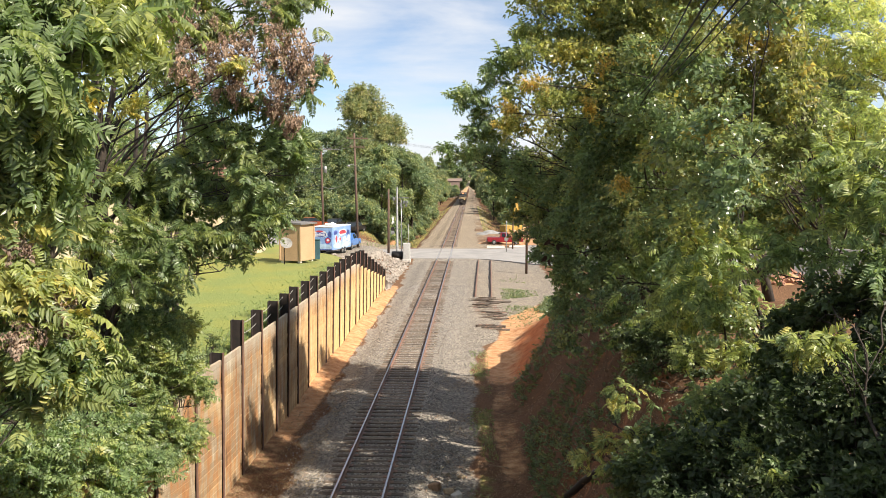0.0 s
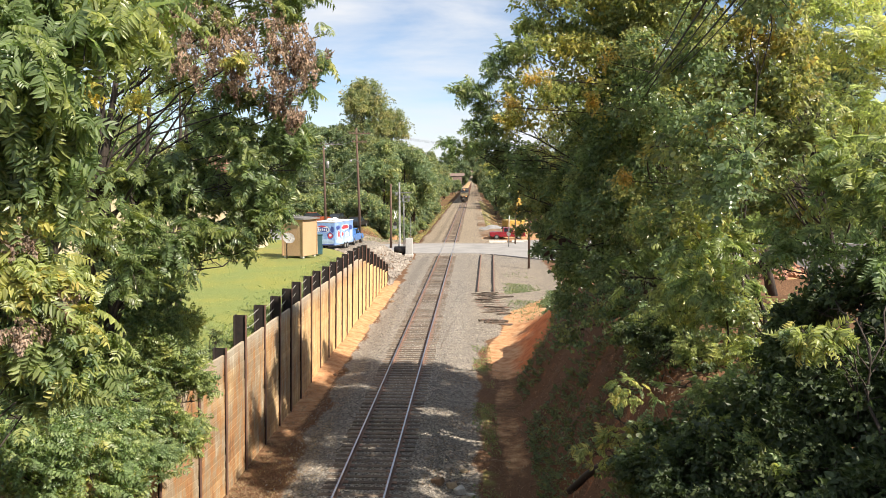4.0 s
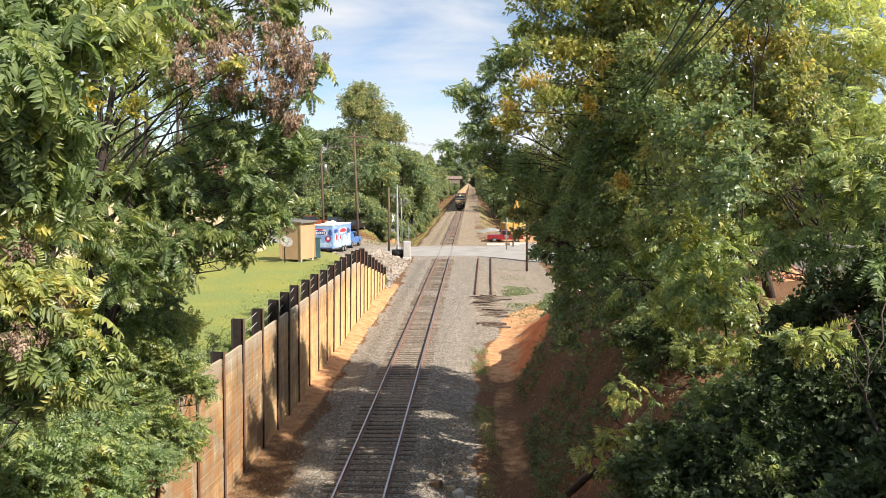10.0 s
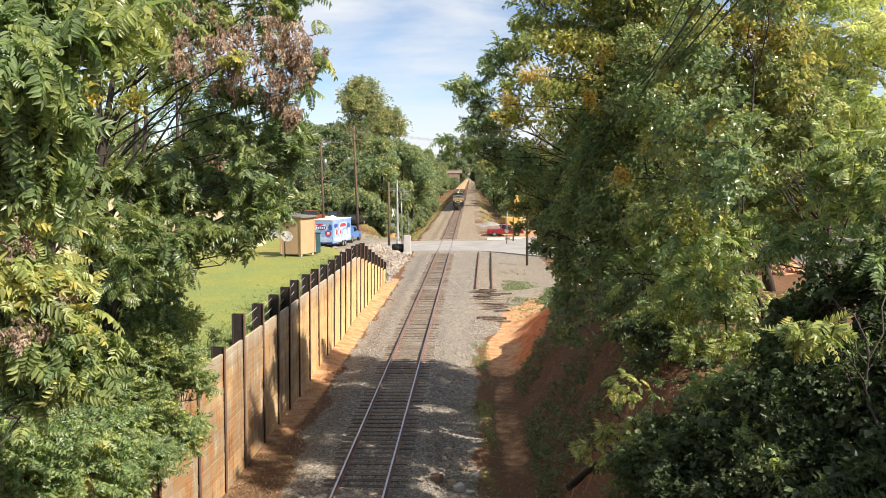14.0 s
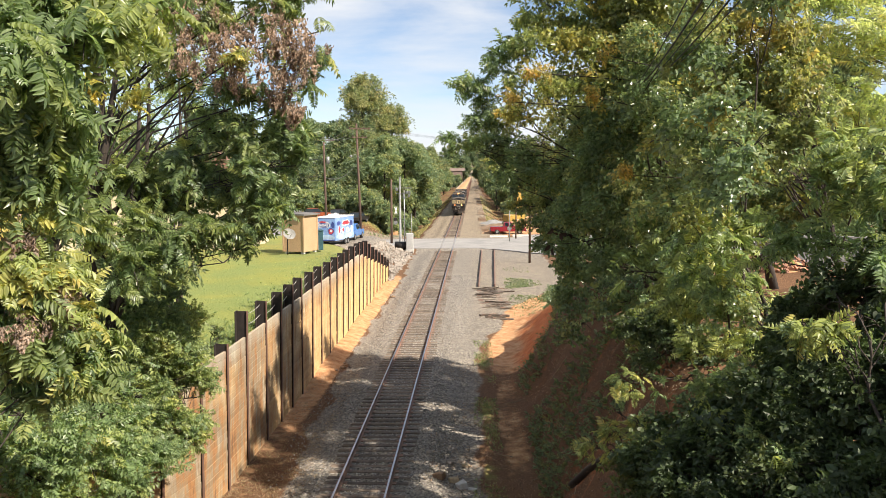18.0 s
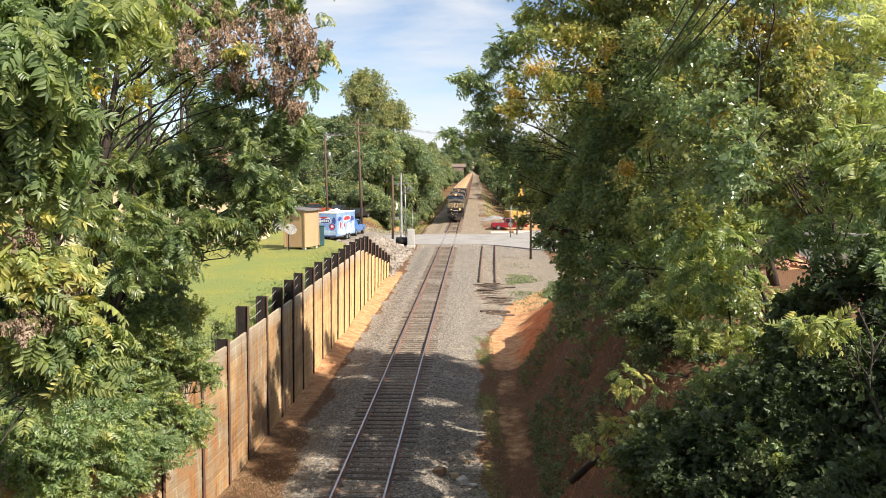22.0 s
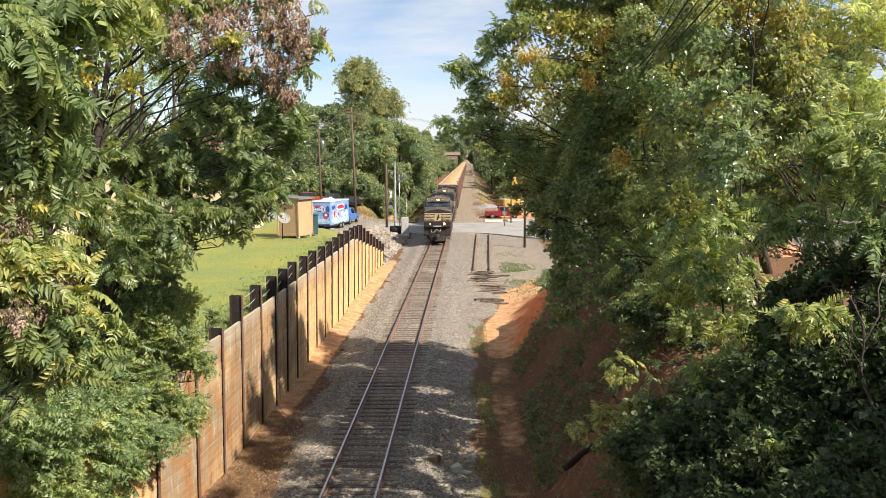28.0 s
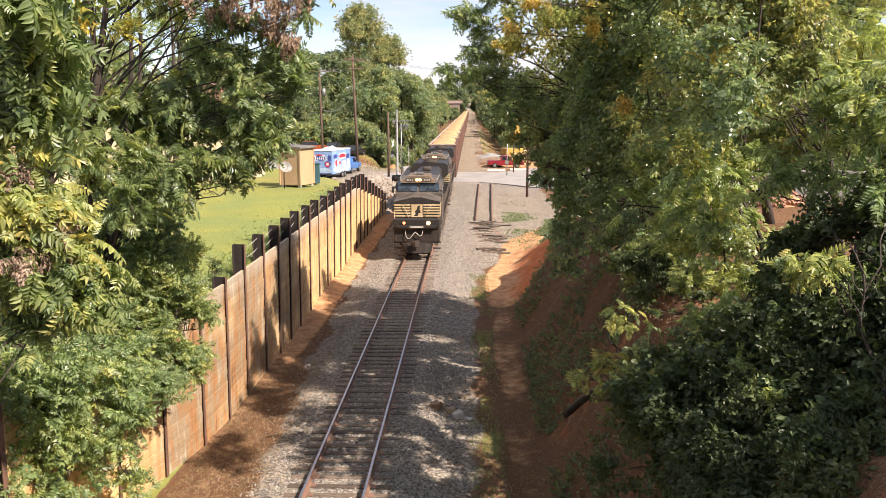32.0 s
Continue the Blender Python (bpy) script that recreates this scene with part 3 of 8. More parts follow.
def build_wall():
    rnd = random.Random(3)
    wall = thing("retaining_wall", pose(0, 0, 0), "retaining wall of clay-stained boards between dark steel piles", "retaining wall", kind="structure")
    posts = [(13.6, 3.9), (15.7, 3.9), (17.8, 4.0), (19.75, 4.05), (21.75, 4.1), (23.75, 4.1), (25.87, 4.74), (28.4, 4.67), (30.57, 4.67), (32.54, 4.69), (34.47, 4.72), (36.75, 4.69),
             (39.0, 4.68), (41.38, 4.63), (43.5, 4.66), (45.69, 4.67), (47.61, 4.69), (49.78, 4.68), (52.6, 4.62), (54.5, 4.55), (56.5, 4.47), (58.4, 4.09), (60.7, 3.64),
             (62.8, 3.24), (64.87, 2.82), (66.97, 2.41), (69.2, 2.02), (71.7, 1.5)]
    for y, top in posts:
        x = float(wall_x(y))
        bm = bmesh.new()
        z0 = -0.9
        box(bm, -0.015, 0.010, -0.068, 0.068, z0, top, 0.004, 1)
        box(bm, -0.375, -0.35, -0.15, 0.15, z0, top, 0.004, 0)
        box(bm, -0.35, -0.015, -0.012, 0.012, z0, top - 0.002, 0, 0)
        ob = part("pile", bm, [POST, POST_EDGE], wall, "dark rusted steel pile")
        ob.matrix_world = pose(x, y, 0, rnd.uniform(-0.3, 0.3), 1.0 + rnd.uniform(-0.4, 0.4), 0)
    pieces, rest = 0, []
    for (y0, t0), (y1, t1) in zip(posts, posts[1:]):
        ym = (y0 + y1) / 2
        top = 3.88 if ym < 52.5 else 3.88 - 0.168 * (ym - 52.5)
        x0, x1 = float(wall_x(y0)), float(wall_x(y1))
        length = math.hypot(y1 - y0, x1 - x0) - 0.03
        turn = -math.degrees(math.atan2(x1 - x0, y1 - y0))
        base = float(height((x0 + x1) / 2 + 0.25, ym)) - 0.7
        n = int(round((top - base) / 0.205))
        bm = bmesh.new()
        box(bm, -0.045, 0.045, -length / 2, length / 2, -0.0975, 0.0975, 0.006)
        me = bpy.data.meshes.new("board")
        bm.to_mesh(me)
        bm.free()
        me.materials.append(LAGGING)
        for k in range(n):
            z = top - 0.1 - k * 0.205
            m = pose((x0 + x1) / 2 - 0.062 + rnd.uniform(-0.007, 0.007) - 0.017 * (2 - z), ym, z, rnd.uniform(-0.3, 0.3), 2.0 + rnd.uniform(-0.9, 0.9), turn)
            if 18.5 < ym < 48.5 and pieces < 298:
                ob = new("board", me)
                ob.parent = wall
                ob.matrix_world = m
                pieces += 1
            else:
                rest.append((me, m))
    bm = bmesh.new()
    for me, m in rest:
        start = len(bm.verts)
        bm.from_mesh(me)
        bm.verts.ensure_lookup_table()
        for v in bm.verts[start:]:
            v.co = m @ v.co
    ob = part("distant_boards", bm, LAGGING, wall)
    ob["kind"] = "stuff"
    # two guard wires from pile to pile
    for dz in (0.14, 0.5):
        for (y0, t0), (y1, t1) in zip(posts[6:], posts[7:]):
            a, b = Vector((float(wall_x(y0)) - 0.18, y0, t0 - dz)), Vector((float(wall_x(y1)) - 0.18, y1, t1 - dz))
            bm = bmesh.new()
            pts = [a.lerp(b, k / 6) - Vector((0, 0, 0.10 * (1 - (k / 3 - 1) ** 2))) for k in range(7)]
            tube(bm, pts, [0.011] * 7, 5)
            part("guard_wire", bm, CABLE, wall, "pale guard wire between piles")


build_wall()


# ---- stones ----
def stone_cloud(name, points, sizes, material, seed, label, category, flat=0.7):
    """Many small broken stones as one mesh."""
    rs = np.random.RandomState(seed)
    o = np.array([(1, 0, 0), (-1, 0, 0), (0, 1, 0), (0, -1, 0), (0, 0, 1), (0, 0, -1)], float)
    t = np.array([(0, 2, 4), (2, 1, 4), (1, 3, 4), (3, 0, 4), (2, 0, 5), (1, 2, 5), (3, 1, 5), (0, 3, 5)])
    n = len(points)
    ax = rs.uniform(0.6, 1.2, (n, 1, 3)) * sizes[:, None, None]
    ax[..., 2] *= flat
    v = o[None] * ax * rs.uniform(0.75, 1.25, (n, 6, 1))
    q = rs.normal(size=(n, 4))
    q /= np.linalg.norm(q, axis=1, keepdims=True)
    w, x, y, z = q.T
    r = np.stack([1 - 2 * (y * y + z * z), 2 * (x * y - z * w), 2 * (x * z + y * w), 2 * (x * y + z * w), 1 - 2 * (x * x + z * z), 2 * (y * z - x * w), 2 * (x * z - y * w), 2 * (y * z + x * w), 1 - 2 * (x * x + y * y)], -1).reshape(n, 3, 3)
    v = np.einsum("nij,nkj->nki", r, v) + points[:, None]
    f = t[None] + (np.arange(n) * 6)[:, None, None]
    ob = array_mesh(name, v.reshape(-1, 3), f.reshape(-1, 3), material)
    return tagged(ob, label, category, kind="stuff")


def gravel_material():
    m, nt, b = nodes_of("ballast_stone")
    geo = nt.nodes.new("ShaderNodeNewGeometry")
    r = add_ramp(nt, geo.outputs["Random Per Island"], [(0, (0.11, 0.103, 0.096)), (0.5, (0.265, 0.25, 0.23)), (0.9, (0.42, 0.395, 0.36)), (1, (0.55, 0.50, 0.44))])
    n = add_noise(nt, coords(nt), 25, 3)
    col = add_mix(nt, 1.0, r.outputs["Color"], add_ramp(nt, n.outputs["Fac"], [(0.3, (0.75, 0.75, 0.75)), (0.7, (1.1, 1.1, 1.1))]).outputs["Color"], "MULTIPLY")
    nt.links.new(col, b.inputs["Base Color"])
    b.inputs["Roughness"].default_value = 0.9
    return m


BALLAST = gravel_material()


def build_stones():
    rs = np.random.RandomState(8)
    n = 52000
    y = 14 + 60 * rs.uniform(0, 1, n) ** 1.5
    x = rs.uniform(-3.3, 4.2, n)
    keep = (np.abs(x) < 2.9 - 0.9 * ss(30, 21, y) * (x < 0) + 0.45 * rs.normal(size=n)) & ~((np.abs(x) < 1.32) & (((y - 12.0) % 0.487) < 0.14)) & ~((np.abs(x) < 1.32) & (((y - 12.0) % 0.487) > 0.35))
    x, y = x[keep], y[keep]
    z = height(x, y) + rs.uniform(-0.01, 0.02, len(x))
    stone_cloud("ballast", np.stack([x, y, z], -1), rs.uniform(0.018, 0.045, len(x)), BALLAST, 1, "grey crushed stone ballast round the track", "gravel")
    # white rubble slope past the wall's end
    n = 1500
    y = rs.uniform(70.5, 97, n)
    x = -4.0 - rs.uniform(0, 1, n) * (5.0 - 0.06 * (y - 71))
    z = height(x, y) + 0.02
    stone_cloud("rubble_slope", np.stack([x, y, z], -1), rs.uniform(0.07, 0.32, n), STONE, 2, "pale broken rock covering the slope by the crossing", "rubble")


build_stones()


def rock_bm(rnd, size, seed):
    bm = bmesh.new()
    bmesh.ops.create_icosphere(bm, subdivisions=2, radius=1.0)
    for v in bm.verts:
        d = v.co.normalized()
        k = 0.78 + 0.35 * noise.noise(d * 1.6 + Vector((seed, 0, 0))) + 0.12 * noise.noise(d * 4 + Vector((0, seed, 0)))
        v.co = Vector((d.x * size[0], d.y * size[1], d.z * size[2])) * k
    return bm


def build_rocks():
    rnd = random.Random(17)
    for k, (x, y, s) in enumerate(((2.5, 25.9, 0.13), (1.8, 26.4, 0.12), (2.9, 26.3, 0.10), (2.6, 27.2, 0.09), (1.75, 24.7, 0.09), (2.3, 25.4, 0.08))):
        ob = part("boulder", rock_bm(rnd, (s * 1.6, s * 1.3, s), k * 3.1), STONE)
        ob.matrix_world = pose(x, y, float(height(x, y)) + s * 0.25, 0, 0, rnd.uniform(0, 360))
        tagged(ob, "pale broken rock lying on the ballast shoulder", "rock", "rocks by the track")
    for (x, y), size, turn, mt, label in (
            ((2.22, 24.38), (0.17, 0.12, 0.11), -25, CLAY_LUMP, "rust-brown broken block lying on the ballast shoulder"),
            ((2.66, 24.40), (0.16, 0.13, 0.08), 15, BUFF, "tan broken stone lying on the ballast shoulder"),
            ((2.93, 24.02), (0.14, 0.11, 0.11), 35, PALE_BLOCK, "pale broken concrete block lying on the ballast shoulder"),
            ((3.27, 23.88), (0.16, 0.045, 0.045), -30, PALE_BLOCK, "long pale shard of concrete beside the broken block"),
            ((3.05, 25.88), (0.15, 0.09, 0.05), 70, BUFF, "flat tan stone among the gravel")):
        bm = bmesh.new()
        box(bm, -size[0], size[0], -size[1], size[1], -size[2], size[2], 0.02)
        for v in bm.verts:
            j = noise.noise_vector(v.co * 4 + Vector((x, y, 0)) * 3)
            v.co += Vector((j.x * size[0], j.y * size[1], j.z * size[2])) * 0.45
        ob = part("broken_block", bm, mt)
        ob.matrix_world = pose(x, y, float(height(x, y)) + size[2] * 0.75, rnd.uniform(-14, 14), rnd.uniform(-14, 14), turn)
        tagged(ob, label, "rock", "rocks by the track")
    for k, (x, y, s) in enumerate(((-3.05, 39.6, 0.16), (-3.2, 39.1, 0.13), (-3.0, 62.0, 0.2), (-3.2, 65.5, 0.14), (-3.4, 38.4, 0.1))):
        ob = part("clay_lump", rock_bm(rnd, (s * 1.5, s, s * 0.8), 40 + k), CLAY_LUMP)
        ob.matrix_world = pose(x, y, float(height(x, y)) + s * 0.3, 0, 0, rnd.uniform(0, 360))
        tagged(ob, "clay-covered stone at the foot of the wall", "rock", "stones by the wall")


CLAY_LUMP = surface("clay_lump", (0.30, 0.20, 0.13), rough=0.95, grain=14)
BUFF = surface("buff_stone", (0.50, 0.38, 0.24), (0.34, 0.26, 0.17), rough=0.9, grain=12, blotch=2)
PALE_BLOCK = surface("pale_concrete", (0.66, 0.64, 0.60), (0.50, 0.48, 0.45), rough=0.9, grain=14, blotch=2)
build_rocks()


def build_sticks():
    """Dry sticks lying on the bank and the path."""
    rnd = random.Random(77)
    for k, (x, y, run, turn) in enumerate(((5.7, 29.2, 1.5, 40), (6.4, 26.3, 1.1, 48), (6.9, 24.4, 0.9, 110), (5.1, 33.5, 0.8, 20), (4.3, 27.0, 0.7, 160), (6.2, 22.2, 1.0, 75), (6.6, 31.0, 0.9, 130), (5.4, 24.8, 0.6, 15))):
        d = Vector((math.cos(radians(turn)), math.sin(radians(turn)), 0))
        pts = []
        for i in range(5):
            px, py = x + d.x * run * (i / 4 - 0.5) + rnd.uniform(-0.03, 0.03), y + d.y * run * (i / 4 - 0.5) + rnd.uniform(-0.03, 0.03)
            pts.append(Vector((px - x, py - y, float(height(px, py)) - float(height(x, y)) + 0.015 + 0.02 * (i % 2))))
        bm = bmesh.new()
        tube(bm, pts, [0.016, 0.014, 0.013, 0.011, 0.007], 5)
        ob = part("dry_stick", bm, BUFF)
        ob.matrix_world = pose(x, y, float(height(x, y)))
        tagged(ob, "thin bleached dry stick lying on the bank", "stick", "sticks on the bank")


build_sticks()


# ---- foliage ----
def leaflet(p, along, side, up, length, width, detail):
    """A pointed leaf, folded a little along its rib: its vertices and triangles."""
    def at(a, s, h):
        return p + along * (a * length) + side * (s * width) + up * (h * width)
    if detail:
        v = [at(0, 0, 0), at(0.22, 0.46, 0.16), at(0.6, 0.4, 0.1), at(1, 0, -0.35), at(0.6, -0.4, 0.1), at(0.22, -0.46, 0.16)]
        return v, [(0, 2, 1), (0, 3, 2), (0, 4, 3), (0, 5, 4)]
    v = [at(0, 0, 0), at(0.38, 0.5, 0.16), at(1, 0, -0.3), at(0.38, -0.5, 0.16)]
    return v, [(0, 2, 1), (0, 3, 2)]


def round_leaf(p, along, side, up, length, width):
    """A heart-shaped leaf, dished a little."""
    def at(a, s, h):
        return p + along * (a * length) + side * (s * width) + up * (h * width)
    v = [at(0.08, 0, 0), at(-0.06, 0.26, 0.08), at(0.18, 0.5, 0.12), at(0.52, 0.44, 0.08), at(0.82, 0.2, -0.05), at(1, 0, -0.2), at(0.82, -0.2, -0.05), at(0.52, -0.44, 0.08), at(0.18, -0.5, 0.12), at(-0.06, -0.26, 0.08)]
    return v, [(0, k + 1, k) for k in range(1, 9)]


def gather(leaves):
    vs, fs = [], []
    for v, f in leaves:
        fs += [tuple(i + len(vs) for i in t) for t in f]
        vs += v
    return np.array([tuple(v) for v in vs]), np.array(fs)


def pinnate(pairs, detail, seed, leaf=0.27, width=0.085, droop=0.35):
    """A long feathered leaf of unit length with its leaflets in pairs."""
    rnd = random.Random(seed)
    out = []

    def rib(s):
        return Vector((s * (1 - 0.12 * s), 0, 0.10 * s - droop * s * s))
    out.append(([rib(0) + Vector((0, 0.006, 0)), rib(0) - Vector((0, 0.006, 0)), rib(0.55), rib(1)], [(0, 1, 2), (0, 2, 3)]))
    for k in range(pairs):
        s = 0.14 + 0.86 * k / (pairs - 1)
        d = (rib(min(s + 0.05, 1)) - rib(s - 0.05)).normalized()
        size = leaf * (0.72 + 0.5 * math.sin(math.pi * (0.2 + 0.65 * s))) * rnd.uniform(0.85, 1.1)
        for sgn in (-1, 1):
            fwd = rnd.uniform(0.25, 0.6)
            along = (Vector((0, sgn, 0)) + d * fwd + Vector((0, 0, rnd.uniform(-0.75, -0.1)))).normalized()
            up = along.cross(d) * -sgn
            up = (up if up.z > 0 else -up).normalized()
            out.append(leaflet(rib(s), along, along.cross(up).normalized(), up, size, width * size / leaf * 1.1, detail))
    out.append(leaflet(rib(1), (rib(1) - rib(0.9)).normalized(), Vector((0, 1, 0)), Vector((0, 0, 1)), leaf * 0.8, width, detail))
    return gather(out)


def spray(count, detail, seed, leaf=0.34, width=0.25, spread=0.5, heart=False):
    """A twig of broad leaves, about one unit across."""
    rnd = random.Random(seed)
    out = []
    for k in range(count):
        s = (k + 0.5) / count
        p = Vector((s * 0.9, rnd.uniform(-spread, spread) * 0.55, rnd.uniform(-0.25, 0.25)))
        a = rnd.uniform(-1.9, 1.9)
        along = Vector((math.cos(a), math.sin(a), rnd.uniform(-0.9, 0.1))).normalized()
        up = Vector((rnd.uniform(-0.6, 0.6), rnd.uniform(-0.6, 0.6), 1)).normalized()
        side = along.cross(up).normalized()
        up = side.cross(along)
        k = rnd.uniform(0.7, 1.2)
        out.append(round_leaf(p, along, side, up, leaf * k, width * k) if heart else leaflet(p, along, side, up, leaf * k, width * rnd.uniform(0.8, 1.15), detail))
    return gather(out)


def seed_bunch(seed):
    """A hanging bunch of dry winged seeds."""
    rnd = random.Random(seed)
    out = []
    for k in range(34):
        s = rnd.random()
        p = Vector((rnd.uniform(-0.28, 0.28) * (1.1 - s), rnd.uniform(-0.28, 0.28) * (1.1 - s), -s * 0.6))
        along = Vector((rnd.uniform(-0.8, 0.8), rnd.uniform(-0.8, 0.8), -1)).normalized()
        side = along.orthogonal().normalized()
        out.append(leaflet(p, along, side, side.cross(along), 0.19, 0.13, 0))
    return gather(out)


def lump_noise(p, s):
    x, y, z = p[:, 0] * s, p[:, 1] * s, p[:, 2] * s
    return (np.sin(x * 1.1 + 2.0 * np.sin(y * 0.8 + z)) + np.sin(y * 1.3 + 1.7 * np.sin(z * 0.9 - x)) + np.sin(z * 1.5 + 1.9 * np.sin(x * 0.7 + y))) / 3


def scatter(templates, pos, direction, size, age, rs, tilt=0.45):
    """Copies of leaf templates at places and along directions, joined into arrays."""
    pick = rs.randint(0, len(templates), len(pos))
    vs, fs, ages, base = [], [], [], 0
    for k, (tv, tf) in enumerate(templates):
        i = np.nonzero(pick == k)[0]
        n = len(i)
        if not n:
            continue
        d = direction[i]
        d = d / np.linalg.norm(d, axis=1, keepdims=True)
        up = np.array([0.3, -0.2, 0.95]) + rs.normal(0, tilt, (n, 3))
        y = np.cross(up, d)
        y /= np.linalg.norm(y, axis=1, keepdims=True) + 1e-9
        z = np.cross(d, y)
        m = np.stack([d, y, z], -1) * size[i][:, None, None]
        vs.append((np.einsum("nij,kj->nki", m, tv) + pos[i][:, None]).reshape(-1, 3))
        fs.append((tf[None] + (np.arange(n) * len(tv))[:, None, None] + base).reshape(-1, 3))
        ages.append(np.repeat(age[i], len(tv)))
        base += n * len(tv)
    return np.concatenate(vs), np.concatenate(fs), np.concatenate(ages)


def crown_points(clumps, per_area, rs, gap=-0.25, flat=0.85, inner=0.5, freq=1.6):
    """Places for leaves: each clump breaks into smaller tufts with hollows between them."""
    pos, out, age = [], [], []
    for x, y, z, r, a in clumps:
        m = int(6 + 9 * r)
        c = rs.normal(size=(m, 3)) + (0, 0, 0.15)
        c *= (rs.uniform(0.35, 0.9, (m, 1)) * r) / np.linalg.norm(c, axis=1, keepdims=True)
        sub = r * rs.uniform(0.22, 0.46, m) + 0.06
        n = np.maximum(3, (11.0 * r * r * per_area * sub ** 2 / (sub ** 2).sum()).astype(int))
        k = np.repeat(np.arange(m), n)
        d = rs.normal(size=(len(k), 3)) + (0, 0, 0.25)
        d /= np.linalg.norm(d, axis=1, keepdims=True)
        rr = sub[k] * (0.35 + 0.75 * rs.uniform(0, 1, len(k)) ** 0.6)
        p = (c[k] + d * rr[:, None]) * (1, 1, flat) + (x, y, z)
        keep = lump_noise(p, freq) > gap - 0.25
        pos.append(p[keep])
        o = d[keep] + 0.7 * c[k][keep] / r
        out.append(o / np.linalg.norm(o, axis=1, keepdims=True))
        tuft = rs.normal(0, 0.13, m)[k][keep]
        age.append(np.clip(a + tuft + 0.15 * lump_noise(p[keep] + 7, 0.9) + rs.normal(0, 0.08, keep.sum()), 0, 1))
    return np.concatenate(pos), np.concatenate(out), np.concatenate(age)


def leaves_mesh(name, templates, clumps, per_area, size, material, seed, droop=0.5, gap=-0.25, flat=0.85, tilt=0.55, inner=0.5, parent=None):
    rs = np.random.RandomState(seed)
    pos, out, age = crown_points(clumps, per_area, rs, gap, flat, inner)
    d = out * (1, 1, 0.5) + rs.normal(0, 0.5, out.shape) + (0, 0, -droop + 0.35)
    s = size * rs.uniform(0.5, 1.35, len(pos))
    v, f, a = scatter(templates, pos - d / np.linalg.norm(d, axis=1, keepdims=True) * s[:, None] * 0.4, d, s, age, rs, tilt)
    ob = array_mesh(name, v, f, material, {"age": a})
    ob.parent = parent
    return ob


PINNATE_NEAR = [pinnate(8, 1, k) for k in range(3)] + [pinnate(7, 1, 5, droop=0.6)]
PINNATE = [pinnate(7, 0, k) for k in range(3)] + [pinnate(6, 0, 5, droop=0.55)]
FINE = [pinnate(6, 0, 20 + k, leaf=0.24, width=0.11, droop=0.2) for k in range(3)]
ROUND_NEAR = [spray(6, 1, 70 + k, leaf=0.36, width=0.36, spread=0.7, heart=True) for k in range(4)]
BROAD = [spray(9, 0, 10 + k, leaf=0.36, width=0.27) for k in range(4)]
FAR = [spray(7, 0, 30 + k, leaf=0.55, width=0.42, spread=0.8) for k in range(4)]
BUNCH = [seed_bunch(k) for k in range(3)]


def woody(root, clumps, rnd, radius, lean=(0, 0), split=0.45):
    """Trunk and limbs: a trunk from the root towards the crown's middle, and a bent limb to each clump."""
    root = Vector(root)
    mid = Vector((0, 0, 0))
    for c in clumps:
        mid += Vector(c[:3])
    mid /= len(clumps)
    top = Vector((root.x + (mid.x - root.x) * 0.55, root.y + (mid.y - root.y) * 0.55, max(c[2] for c in clumps) - 0.8))
    line = []
    for k in range(9):
        s = k / 8
        p = root.lerp(top, s) + Vector((noise.noise(Vector((s * 2.2, root.x, 1))), noise.noise(Vector((s * 2.2, root.y, 7))), 0)) * 0.5 * s
        line.append(p)
    radii = [radius * (1.25 if k == 0 else 1 - 0.85 * k / 8) for k in range(9)]
    limbs = []
    for c in clumps:
        end = Vector(c[:3])
        want = min(max((end.z - root.z) / max(top.z - root.z, 0.1) - rnd.uniform(0.1, 0.42), 0.12), 0.92)
        k = min(int(want * 8), 7)
        a = line[k].lerp(line[k + 1], want * 8 - k)
        r = radius * (1 - 0.85 * want) * 0.34
        far = (end - a).length
        bend = a.lerp(end, 0.3) + Vector((rnd.uniform(-0.15, 0.15), rnd.uniform(-0.15, 0.15), rnd.uniform(0.0, 0.16))) * far
        bend.z = max(bend.z, a.z + 0.8 * (end.z - a.z))
        pts = [a.lerp(bend, s / 4).lerp(bend.lerp(end, s / 4), s / 4) + Vector((rnd.uniform(-1, 1), rnd.uniform(-1, 1), rnd.uniform(-1, 1))) * 0.045 * far * (0 < s < 4) for s in range(5)]
        limbs.append((pts, [max(r * (1 - 0.8 * s / 4), 0.012) for s in range(5)]))
        for q in range(8):
            d = Vector((rnd.gauss(0, 1), rnd.gauss(0, 1), rnd.gauss(0.2, 0.7))).normalized() * c[3] * 0.85
            b = pts[3].lerp(end, rnd.random())
            limbs.append(([b, b + d * 0.5 + Vector((0, 0, 0.08)), b + d], [max(r * 0.3, 0.012), max(r * 0.18, 0.008), 0.004]))
    return line, radii, limbs


